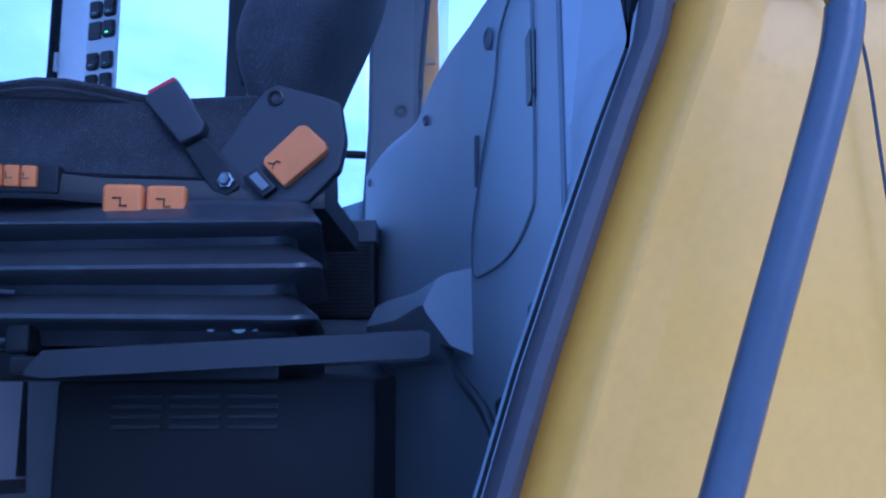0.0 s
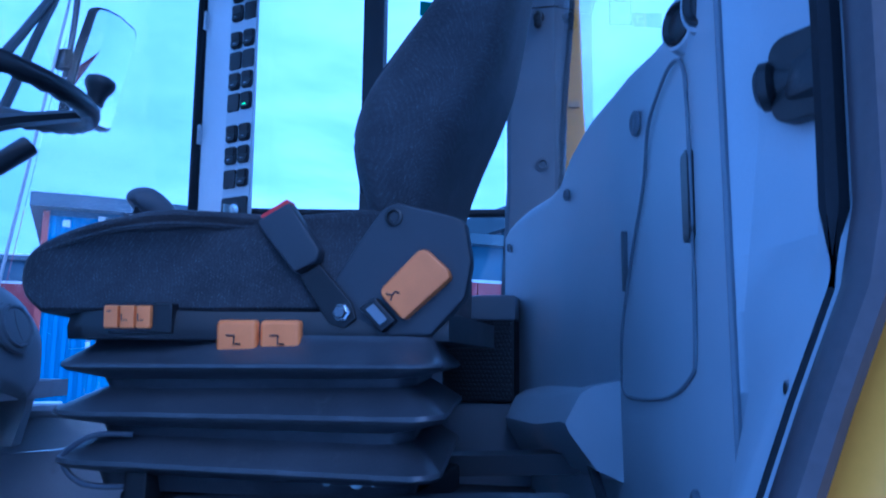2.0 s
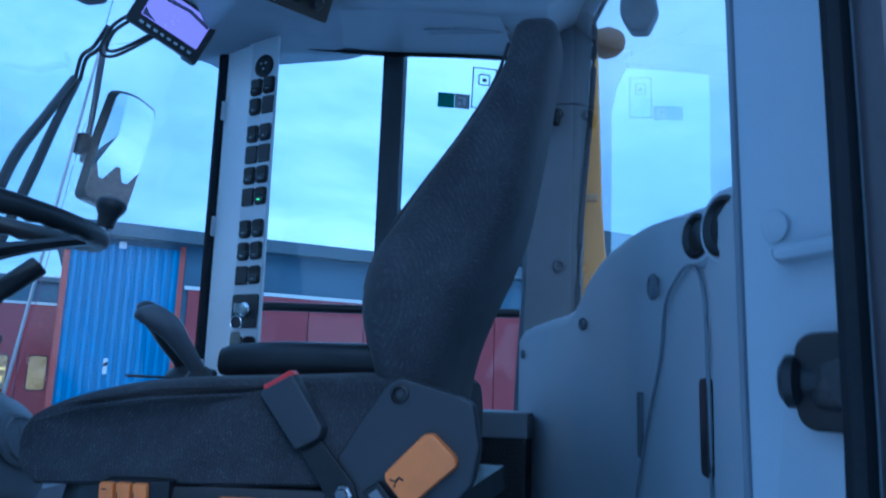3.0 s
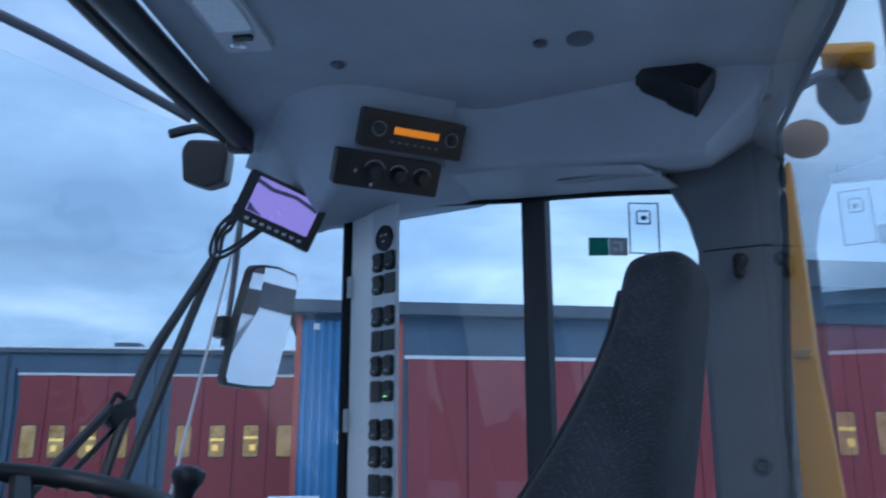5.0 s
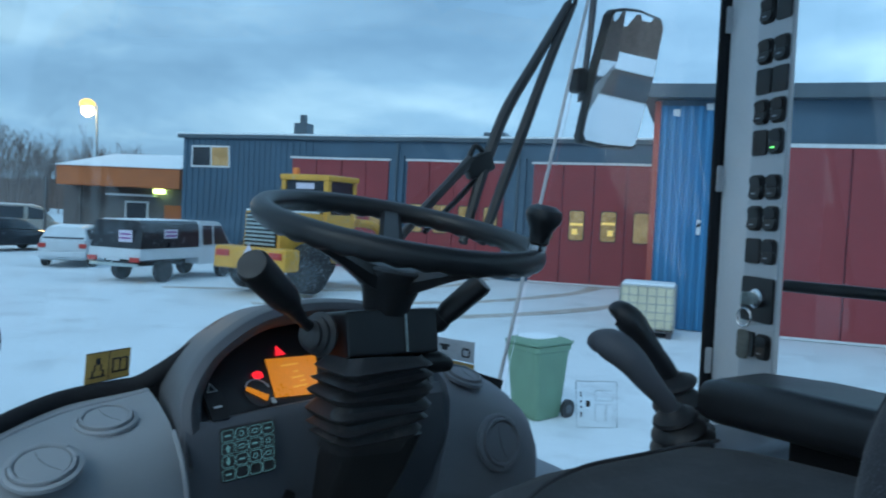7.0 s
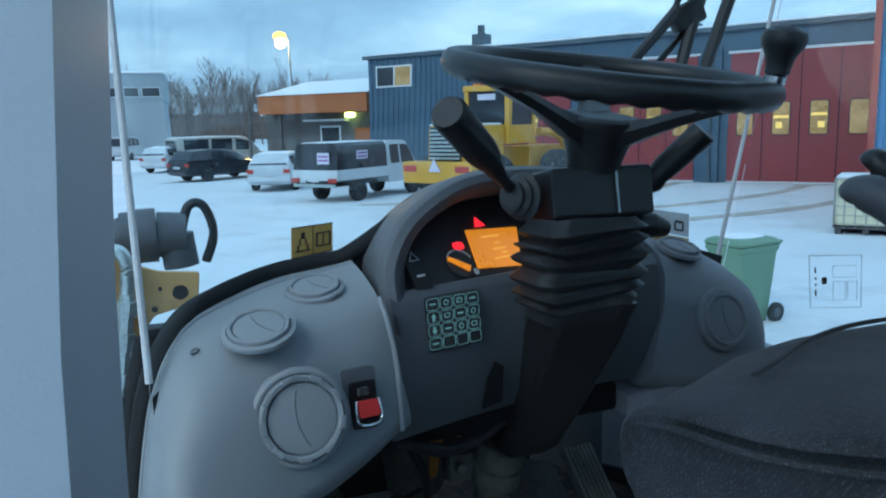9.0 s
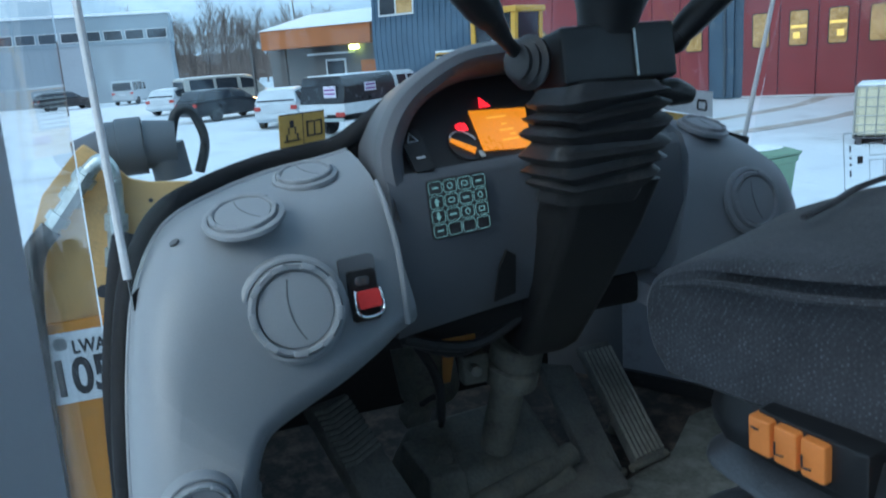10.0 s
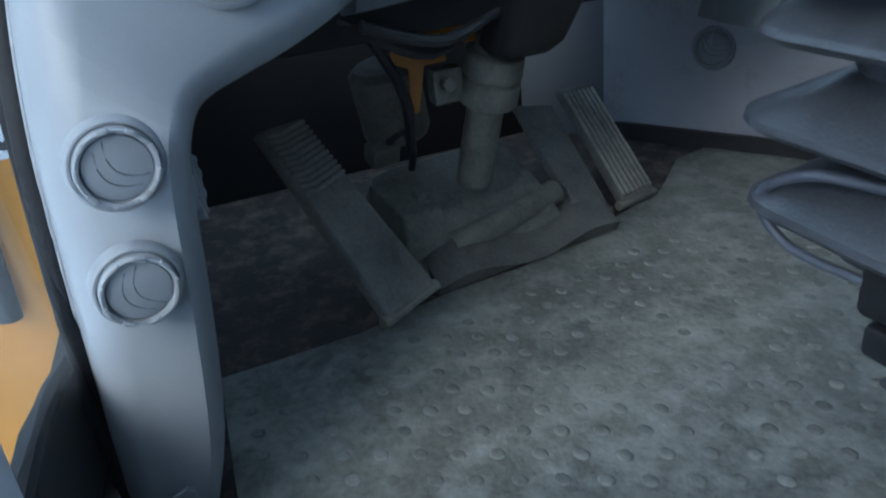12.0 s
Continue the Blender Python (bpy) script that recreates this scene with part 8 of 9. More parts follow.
for x0 in (14.0, 19.2, 24.6):
    folding_gate(near, FT, x0, x0 + 4.7, 5.8, 4, True, 2.6, (0.62, 1.2))
bm = bmesh.new()
slab(bm, FA, 0.95, 1.22, -0.005, 0.03, 2.32, 2.68)
sg = part("wall_sign", bm, M["winframe"], near, "small white sign with a dark symbol")
bm = bmesh.new()
prism(bm, [(-0.06, -0.05), (0.02, -0.03), (0.07, 0.05), (0.0, 0.07), (-0.05, 0.02)], FA @ pose(1.085, -0.006, 2.54, 90), 0.004, 0.0)
part("symbol", bm, M["ink"], sg)
for x, z in ((0.35, 5.15), (1.1, 5.3)):
    bm = bmesh.new()
    slab(bm, FA, x, x + 0.16, -0.02, 0.03, z, z + 0.16)
    part("bracket", bm, M["winframe"], near)


M.update({
    "binGreen": mat("green_bin_plastic", (0.17, 0.27, 0.18), 0.55, var=0.08, scale=4, fine=60, bump=0.05),
    "cage": mat("galvanised_cage", (0.40, 0.40, 0.38), 0.45, 0.6, var=0.1),
    "tank": mat("yellowed_tank_plastic", (0.66, 0.61, 0.44), 0.5, var=0.08, scale=3, fine=40, bump=0.05),
    "tyre": mat("snowy_tyre", (0.025, 0.026, 0.028), 0.85, var=0.3, scale=6, fine=60, bump=0.3, grime=(0.55, 0.57, 0.6), grime_amt=0.25),
    "carwhite": mat("white_car_paint", (0.60, 0.63, 0.66), 0.35, var=0.06, scale=2, fine=20, bump=0, grime=(0.45, 0.47, 0.5), grime_amt=0.2, coat=0.3),
    "carblack": mat("black_car_paint", (0.018, 0.02, 0.026), 0.3, var=0.2, scale=2, fine=20, bump=0, grime=(0.32, 0.34, 0.37), grime_amt=0.12, coat=0.3),
    "carbeige": mat("beige_van_paint", (0.42, 0.40, 0.36), 0.4, var=0.08, scale=2, fine=20, bump=0, grime=(0.6, 0.62, 0.64), grime_amt=0.15, coat=0.3),
    "cargrey": mat("grey_van_paint", (0.40, 0.43, 0.46), 0.4, var=0.08, scale=2, fine=20, bump=0, coat=0.3),
    "tail": mat("tail_lamp", (0.42, 0.05, 0.04), 0.3, var=0.05),
    "loaderyellow": mat("loader_yellow_paint", (0.62, 0.34, 0.045), 0.5, var=0.1, scale=2, fine=20, bump=0.03, grime=(0.5, 0.45, 0.35), grime_amt=0.15),
    "timber": mat("orange_timber_fascia", (0.40, 0.135, 0.045), 0.7, var=0.12, scale=1.5, fine=15, bump=0.1),
    "housewall": mat("grey_brown_wall", (0.115, 0.11, 0.11), 0.7, var=0.12, scale=1.5, fine=15, bump=0.1),
    "warehouse": mat("pale_grey_cladding", (0.30, 0.335, 0.37), 0.6, var=0.06, scale=0.4, fine=8, bump=0.05),
    "warehouse2": mat("grey_cladding", (0.26, 0.31, 0.35), 0.6, var=0.06, scale=0.4, fine=8, bump=0.05),
    "bark": mat("winter_bark", (0.15, 0.115, 0.10), 0.9, var=0.3, scale=2, fine=20, bump=0.2),
    "sodium": mat("sodium_lamp", (0.10, 0.05, 0.01), 0.5, var=0.02, emit=(1.0, 0.50, 0.07), strength=2.4),
    "greenlamp": mat("door_lamp", (0.8, 0.9, 0.3), 0.3, emit=(0.85, 1.0, 0.25), strength=4.0),
    "lilac": mat("pale_sign", (0.62, 0.58, 0.68), 0.5, var=0.05),
    "purple": mat("purple_print", (0.22, 0.05, 0.25), 0.5, var=0.05),
})

# wheel tracks in the snow before the gates
for pts, w in ((([19.5, -0.3], [18.8, -4.0], [16.5, -8.5], [12.0, -12.5]), 0.55), (([21.6, -0.3], [21.4, -4.0], [19.4, -9.0], [15.5, -13.5]), 0.6), (([15.0, -0.3], [14.6, -4], [12.5, -8], [8.0, -11]), 0.5)):
    bm = bmesh.new()
    line = smooth_line([FB @ Vector((a, b, 0)) for a, b in pts], 10)
    rings = []
    for i, p in enumerate(line):
        d = (line[min(i + 1, len(line) - 1)] - line[max(i - 1, 0)]).normalized()
        s = d.cross(Vector((0, 0, 1))) * w / 2 * (1 + 0.3 * noise.noise((i * 0.4, w * 9, 0)))
        rings.append([Vector((q.x, q.y, lie(q.x, q.y) + h)) for q, h in ((p - s, 0.002), (p - s * 0.6, 0.014), (p + s * 0.6, 0.014), (p + s, 0.002), (p, -0.02))])
    ring_loft(bm, rings)
    solid("wheel_track", bm, M["sandtrack"], "sandy brown wheel track pressed into the snow", "track")


# ---- bin and tank ----
def wheelie_bin(at, yaw):
    f = pose(at[0], at[1], lie(*at), 0, 0, yaw)
    ob = thing("wheelie_bin", "green plastic wheelie bin standing in the snow", "wheelie bin", tuple(f.translation))
    bm = bmesh.new()
    ring_loft(bm, [[f @ Vector((x * sx, y * sy + dy, z)) for x, y in rounded(1, 1, 0.12, 4)] for z, sx, sy, dy in ((0.02, 0.42, 0.46, 0.03), (0.10, 0.45, 0.50, 0.02), (0.88, 0.56, 0.66, 0.0), (0.90, 0.60, 0.70, 0.0), (0.96, 0.60, 0.70, 0.0), (0.97, 0.57, 0.67, 0))])
    part("body", bm, M["binGreen"], ob)
    bm = bmesh.new()
    ring_loft(bm, [[f @ Vector((x * sx, y * sy - 0.01, z)) for x, y in rounded(1, 1, 0.14, 4)] for z, sx, sy in ((0.975, 0.61, 0.72), (1.0, 0.62, 0.73), (1.03, 0.56, 0.66), (1.055, 0.40, 0.50))])
    lid = part("lid", bm, M["binGreen"], ob)
    bm = bmesh.new()
    ring_loft(bm, [[f @ Vector((x * 0.42, y * 0.5 - 0.02, z)) for x, y in rounded(1, 1, 0.3, 4)] for z in (1.05, 1.062)])
    part("snow_patch", bm, M["cleansnow"], lid)
    bm = bmesh.new()
    tube(bm, [f @ Vector(p) for p in ((-0.24, 0.36, 0.95), (-0.24, 0.42, 0.98), (0.24, 0.42, 0.98), (0.24, 0.36, 0.95))], 0.014, 8, smooth=False)
    part("handle", bm, M["binGreen"], ob)
    for sx in (-1, 1):
        bm = bmesh.new()
        rod(bm, f @ Vector((sx * 0.24, 0.33, 0.12)), f @ Vector((sx * 0.29, 0.33, 0.12)), 0.12, seg=20)
        w = part("wheel", bm, M["rubber"], ob)
        bm = bmesh.new()
        rod(bm, f @ Vector((sx * 0.285, 0.33, 0.12)), f @ Vector((sx * 0.295, 0.33, 0.12)), 0.06, seg=14)
        part("hub", bm, M["dgrey"], w)


wheelie_bin((-7.34, 7.18), 8)


def ibc(at):
    f = Matrix.Translation((at[0], at[1], 0)) @ FACE
    ob = thing("tank_container", "yellowed plastic tank in a wire cage with snow on top", "tank container", (at[0], at[1], 0))
    bm = bmesh.new()
    slab(bm, f, -0.6, 0.6, -0.5, 0.5, 0.10, 0.14, 0.005)
    for x in (-0.5, 0, 0.5):
        slab(bm, f, x - 0.06, x + 0.06, -0.5, 0.5, -0.02, 0.10, 0.005)
    part("pallet", bm, M["brownsteel"], ob)
    bm = bmesh.new()
    slab(bm, f, -0.57, 0.57, -0.47, 0.47, 0.15, 1.13, 0.06)
    part("tank", bm, M["tank"], ob)
    for z in (0.2, 0.38, 0.56, 0.74, 0.92, 1.12):
        bm = bmesh.new()
        tube(bm, [f @ Vector(p) for p in ((-0.6, -0.5, z), (0.6, -0.5, z), (0.6, 0.5, z), (-0.6, 0.5, z), (-0.6, -0.5, z))], 0.011, 6, smooth=False)
        part("cage_bar", bm, M["cage"], ob)
    for k in range(7):
        for y in (-0.5, 0.5):
            bm = bmesh.new()
            x = -0.6 + 0.2 * k
            rod(bm, f @ Vector((x, y, 0.12)), f @ Vector((x, y, 1.13)), 0.011, seg=6)
            part("cage_bar", bm, M["cage"], ob)
    for k in range(1, 5):
        for x in (-0.6, 0.6):
            bm = bmesh.new()
            y = -0.5 + 0.2 * k
            rod(bm, f @ Vector((x, y, 0.12)), f @ Vector((x, y, 1.13)), 0.011, seg=6)
            part("cage_bar", bm, M["cage"], ob)
    bm = bmesh.new()
    slab(bm, f, -0.58, 0.58, -0.48, 0.48, 1.13, 1.19, 0.025)
    part("snow_cap", bm, M["cleansnow"], ob)


ibc((-11.75, 14.35))


# ---- vehicles ----
def wheel_parts(ob, c, axis, r, w):
    bm = bmesh.new()
    a = Vector(axis).normalized()
    m = facing(Vector(c) - a * w / 2, a)
    lathe(bm, [(r * 0.6, 0), (r * 0.92, 0), (r, w * 0.2), (r, w * 0.8), (r * 0.92, w), (r * 0.6, w)], m, 24)
    wh = part("wheel", bm, M["tyre"], ob)
    bm = bmesh.new()
    lathe(bm, [(r * 0.62, w * 0.75), (r * 0.58, w * 0.9), (r * 0.15, w * 0.7), (r * 0.12, w * 0.95), (0, w * 0.95)], m, 20)
    lathe(bm, [(0, w * 0.05), (r * 0.12, w * 0.05), (r * 0.15, w * 0.3), (r * 0.58, w * 0.1), (r * 0.62, w * 0.25)], m, 20)
    part("rim", bm, M["steel"], wh)


def vehicle(name, label, at, heading, paint, shape, cat="car", length=4.6, width=1.8, snow=True, plates=True):
    """shape: lower profile and glasshouse as (x from rear 0..1, z) pairs."""
    h = math.atan2(heading[1], heading[0])
    f = Matrix.Translation((at[0], at[1], 0)) @ Matrix.Rotation(h, 4, "Z")
    ob = thing(name, label, cat, (at[0], at[1], 0), "parked cars")
    sill, belt, roof = shape
    L, hw = length, width / 2
    bm = bmesh.new()
    rings = []
    for u, z0, z1 in sill:
        x = (u - 0.22) * L
        k = 0.90 if u < 0.03 or u > 0.97 else 1.0
        rings.append([f @ Vector(p) for p in ((x, -hw * k, z0 + 0.06), (x, -hw * k * 1.0, (z0 + z1) / 2), (x, -hw * k * 0.97, z1 - 0.06), (x, -hw * k * 0.88, z1), (x, hw * k * 0.88, z1), (x, hw * k * 0.97, z1 - 0.06), (x, hw * k, (z0 + z1) / 2), (x, hw * k, z0 + 0.06), (x, hw * k * 0.8, z0), (x, -hw * k * 0.8, z0))])
    ring_loft(bm, rings)
    part("body", bm, paint, ob)
    bm = bmesh.new()
    rings = []
    for u, z0, z1, k in roof:
        x = (u - 0.22) * L
        rings.append([f @ Vector(p) for p in ((x, -hw * 0.93, z0), (x, -hw * k, z1 - 0.05), (x, -hw * k * 0.9, z1), (x, hw * k * 0.9, z1), (x, hw * k, z1 - 0.05), (x, hw * 0.93, z0))])
    ring_loft(bm, rings)
    gh = part("roof", bm, paint, ob)
    # side panes
    for side in (-1, 1):
        for u0, u1 in belt:
            bm = bmesh.new()

            def edge(u, t):
                for (a, za, zb, ka), (b, zc, zd, kb) in zip(roof, roof[1:]):
                    if a <= u <= b:
                        s = (u - a) / (b - a)
                        lo, hi, k = za + (zc - za) * s, zb + (zd - zb) * s, ka + (kb - ka) * s
                        y = hw * 0.93 + (hw * k - hw * 0.93) * t
                        return f @ Vector(((u - 0.22) * L, side * (y + 0.012), lo + (hi - 0.05 - lo) * t))
                return f @ Vector(((u - 0.22) * L, side * hw, 1.0))
            q = [edge(u0, 0.08), edge(u1, 0.08), edge(u1, 0.90), edge(u0, 0.90)]
            nn = (f.to_3x3() @ Vector((0, side, 0))) * 0.006
            ring_loft(bm, [q, [p + nn for p in q]])
            part("side_window", bm, M["darkpane"], ob)
    # rear pane
    u0, z0, z1, k0 = roof[0]
    u1, z2, z3, k1 = roof[1]
    bm = bmesh.new()
    a, b = (u0 - 0.22) * L - 0.012, (u1 - 0.22) * L - 0.012
    zl, zh = z0 + 0.06, z3 - 0.10
    if z1 - z0 < 0.15:
        q = [f @ Vector(p) for p in ((a + (b - a) * 0.1, -hw * 0.8, zl), (a + (b - a) * 0.1, hw * 0.8, zl), (a + (b - a) * 0.9, hw * 0.72, zh), (a + (b - a) * 0.9, -hw * 0.72, zh))]
    else:
        q = [f @ Vector(p) for p in ((a, -hw * 0.8, zl), (a, hw * 0.8, zl), (a, hw * 0.74, z1 - 0.10), (a, -hw * 0.74, z1 - 0.10))]
    nn = (f.to_3x3() @ Vector((-1, 0, 0.25))) * 0.012
    ring_loft(bm, [q, [p + nn for p in q]])
    part("rear_window", bm, M["darkpane"], ob)
    zt = sill[1][2]
    for side in (-1, 1):
        bm = bmesh.new()
        box(bm, f @ Vector((-0.22 * L + 0.0, side * hw * 0.78, zt - 0.20)), (0.09, 0.26, 0.16), Matrix.Rotation(h, 4, "Z"), 0.03)
        part("tail_light", bm, M["tail"], ob)
    bm = bmesh.new()
    box(bm, f @ Vector((-0.22 * L - 0.02, 0, sill[0][1] + 0.16)), (0.16, width * 0.92, 0.20), Matrix.Rotation(h, 4, "Z"), 0.04)
    part("bumper", bm, paint, ob)
    if plates:
        bm = bmesh.new()
        box(bm, f @ Vector((-0.22 * L - 0.045, 0, zt - 0.32)), (0.02, 0.50, 0.11), Matrix.Rotation(h, 4, "Z"), 0.004)
        part("plate_bar", bm, M["legend"], ob)
    r = 0.33
    ax = f.to_3x3() @ Vector((0, 1, 0))
    for x in (0.0, 0.60 * L):
        for side in (-1, 1):
            c = f @ Vector((x, side * (hw - 0.10), r - 0.03))
            wheel_parts(ob, c, ax * side, r, 0.22)
    if snow:
        bm = bmesh.new()
        rings = []
        for u, z0, z1, k in roof[1:-1]:
            x = (u - 0.22) * L
            rings.append([f @ Vector(p) for p in ((x, -hw * k * 0.82, z1 - 0.005), (x, -hw * k * 0.7, z1 + 0.025), (x, hw * k * 0.7, z1 + 0.025), (x, hw * k * 0.82, z1 - 0.005))])
        if len(rings) > 1:
            ring_loft(bm, rings)
            part("roof_snow", bm, M["cleansnow"], ob)
    return ob, f


WAGON = ([(0.0, 0.32, 0.92), (0.02, 0.26, 0.98), (0.3, 0.24, 0.98), (0.62, 0.24, 0.97), (0.70, 0.24, 0.95), (0.96, 0.28, 0.78), (1.0, 0.34, 0.66)], [(0.10, 0.26), (0.29, 0.44), (0.46, 0.62)],
         [(0.015, 0.96, 1.0, 0.90), (0.10, 0.97, 1.42, 0.76), (0.30, 0.97, 1.48, 0.76), (0.50, 0.97, 1.46, 0.76), (0.60, 0.97, 1.38, 0.76), (0.73, 0.95, 0.99, 0.9)])
VAN = ([(0.0, 0.36, 1.10), (0.02, 0.30, 1.15), (0.4, 0.30, 1.15), (0.75, 0.30, 1.15), (0.82, 0.30, 1.10), (0.97, 0.32, 0.92), (1.0, 0.40, 0.75)], [(0.06, 0.30), (0.33, 0.55), (0.59, 0.74)],
       [(0.005, 1.12, 1.90, 0.86), (0.03, 1.12, 1.97, 0.85), (0.4, 1.12, 1.99, 0.85), (0.66, 1.12, 1.96, 0.85), (0.72, 1.12, 1.88, 0.85), (0.86, 1.10, 1.14, 0.9)])
vehicle("estate_car", "black estate car dusted with snow in the yard", (-38.5, 2.05), (-0.54, 0.84), M["carblack"], WAGON, snow=False)
vehicle("estate_car", "snow-dusted white estate car parked nose away", (-30.6, 4.7), (-0.93, 0.36), M["carwhite"], WAGON)
vehicle("hatchback_car", "white car parked beside the black one", (-47.6, 0.5), (-0.85, 0.52), M["carwhite"], WAGON, length=4.2)
vehicle("passenger_van", "beige passenger van with snow on its roof", (-47.8, 2.3), (-0.35, 0.94), M["carbeige"], VAN, "van", 5.9, 1.95)
vehicle("passenger_van", "pale grey van parked by the warehouse", (-70.5, -2.8), (-0.97, 0.25), M["cargrey"], VAN, "van", 5.0, 1.9, snow=False)
vehicle("estate_car", "dark car at the far edge of the yard", (-70.0, -8.8), (-0.4, 0.92), M["carblack"], WAGON, snow=False)
vehicle("estate_car", "white car behind the pickup truck", (-31.5, 7.4), (-0.75, 0.66), M["carwhite"], WAGON)

# pickup with a dark canopy over its flatbed
ob = thing("pickup_truck", "white pickup truck with a dark canopy over its flatbed", "pickup truck", (-25.2, 6.1, 0))
hd = (-0.60, 0.80)
f = Matrix.Translation((-25.2, 6.1, 0)) @ Matrix.Rotation(math.atan2(hd[1], hd[0]), 4, "Z")
tz = f.to_3x3().to_4x4()


def tbox(name, c, s, material, bev=0.02, parent=None, label=""):
    bm = bmesh.new()
    box(bm, f @ Vector(c), s, tz, bev)
    return part(name, bm, material, parent or ob, label)


tbox("flatbed", (0.15, 0, 0.88), (2.7, 1.95, 0.34), M["carwhite"], 0.02)
canopy_rings = [[f @ Vector((x, y * k, z)) for x in (-1.18 + (0.10 if z > 1.5 else 0.0), 1.48) for y in ((-0.95, 0.95) if x < 0 else (0.95, -0.95))] for z, k in ((1.05, 1.0), (1.55, 0.98), (1.82, 0.90), (1.90, 0.80))]
bm = bmesh.new()
ring_loft(bm, canopy_rings)
bmesh.ops.bevel(bm, geom=bm.edges[:], offset=0.03, segments=2, affect="EDGES", profile=0.5)
canopy = part("canopy", bm, M["carblack"], ob, "dark canopy")
tbox("roof_snow", (0.2, 0, 1.91), (2.3, 1.4, 0.03), M["cleansnow"], 0.012, canopy)
for c, s in (((-1.16, -0.38, 1.42), (0.02, 0.50, 0.36)), ((0.1, -0.97, 1.5), (0.55, 0.02, 0.28))):
    pl_ = tbox("notice", c, s, M["lilac"], 0.003, canopy, "pale notice with purple bars")
    for dz in (0.06, -0.06):
        tbox("printed_bar", (c[0] - (0.012 if s[0] < 0.1 else 0), c[1] - (0.012 if s[1] < 0.1 else 0), c[2] + dz), (s[0] * 0.8 if s[0] > 0.1 else 0.006, s[1] * 0.8 if s[1] > 0.1 else 0.006, 0.05), M["purple"], 0.0, pl_)
bm = bmesh.new()
rings = []
for x, z0, z1, k in ((1.55, 0.50, 1.82, 0.95), (1.62, 0.48, 1.90, 0.95), (2.55, 0.48, 1.90, 0.95), (2.75, 0.48, 1.82, 0.95), (3.35, 0.48, 1.15, 0.95), (3.95, 0.50, 0.98, 0.92), (4.0, 0.55, 0.80, 0.88)):
    rings.append([f @ Vector((x, s * 0.97 * kk, z)) for s, kk, z in ((-1, k, z0), (-1, k, min(z1, 1.1)), (-1, k * 0.86, z1), (1, k * 0.86, z1), (1, k, min(z1, 1.1)), (1, k, z0))])
ring_loft(bm, rings)
part("cab", bm, M["carwhite"], ob)
for side in (-1, 1):
    for pts in (((1.72, 1.12), (2.22, 1.12), (2.22, 1.76), (1.72, 1.76)), ((2.32, 1.12), (3.15, 1.12), (2.74, 1.74), (2.32, 1.76))):
        bm = bmesh.new()
        q = [f @ Vector((x, side * (0.925 - 0.125 * (z - 1.1) / 0.8 + 0.012), z)) for x, z in pts]
        ring_loft(bm, [q, [p + tz.to_3x3() @ Vector((0, side * 0.006, 0)) for p in q]])
        part("side_window", bm, M["darkpane"], ob)
for y in (-0.8, 0.8):
    tbox("tail_light", (-1.24, y, 0.72), (0.06, 0.34, 0.14), M["tail"], 0.01)
tbox("underride_bar", (-1.2, 0, 0.55), (0.08, 1.8, 0.10), M["steel"], 0.01)
tbox("plate_bar", (-1.25, 0, 0.72), (0.02, 0.5, 0.11), M["legend"], 0.003)
tbox("chassis", (1.0, 0, 0.55), (3.6, 0.8, 0.16), M["black"], 0.01)
for x in (0.0, 3.05):
    for s in (-1, 1):
        wheel_parts(ob, f @ Vector((x, s * 0.80, 0.33)), tz.to_3x3() @ Vector((0, s, 0)), 0.36, 0.24)

# the other wheel loader
ob = thing("wheel_loader", "old yellow wheel loader parked with its rear towards the yard", "wheel loader", (-21.2, 9.56, 0))
hd = (-0.50, 0.87)
f = Matrix.Translation((-21.2, 9.56, 0)) @ Matrix.Rotation(math.atan2(hd[1], hd[0]), 4, "Z") @ Matrix.Scale(1.12, 4)
tz = f.to_3x3().to_4x4()
tbox("counterweight", (-1.55, 0, 0.95), (0.55, 2.3, 0.55), M["loaderyellow"], 0.06)
hood_ = tbox("engine_hood", (-0.55, 0, 1.55), (1.7, 1.25, 1.15), M["loaderyellow"], 0.08)
gr = tbox("grille", (-1.42, 0, 1.65), (0.06, 1.05, 0.85), M["black"], 0.02)
for k in range(8):
    tbox("slat", (-1.46, 0, 1.30 + 0.10 * k), (0.03, 1.0, 0.05), M["steel"], 0.005, gr)
tbox("hood_snow", (-0.6, 0, 2.14), (1.6, 1.15, 0.05), M["cleansnow"], 0.02, hood_)
tbox("cab_base", (0.95, 0, 1.85), (1.3, 1.45, 0.5), M["loaderyellow"], 0.03)
cabx = [(0.36, -0.66), (0.36, 0.66), (1.5, -0.66), (1.5, 0.66)]
for x, y in cabx:
    tbox("cab_post", (x, y, 2.55), (0.14, 0.14, 1.0), M["loaderyellow"], 0.01)
tbox("cab_roof", (0.95, 0, 3.08), (1.4, 1.55, 0.16), M["loaderyellow"], 0.04)
for c, s in (((0.36, 0, 2.55), (0.03, 1.20, 0.9)), ((1.5, 0, 2.55), (0.03, 1.20, 0.9)), ((0.93, -0.68, 2.55), (1.0, 0.03, 0.9)), ((0.93, 0.68, 2.55), (1.0, 0.03, 0.9))):
    tbox("cab_window", c, s, M["darkpane"], 0.004)
tbox("notice", (0.335, 0.0, 2.85), (0.02, 0.55, 0.16), M["lilac"], 0.003)
tbox("beacon", (0.6, 0.5, 3.25), (0.14, 0.14, 0.20), M["orange"], 0.03)
tbox("front_frame", (2.6, 0, 1.1), (1.8, 1.0, 0.8), M["loaderyellow"], 0.05)
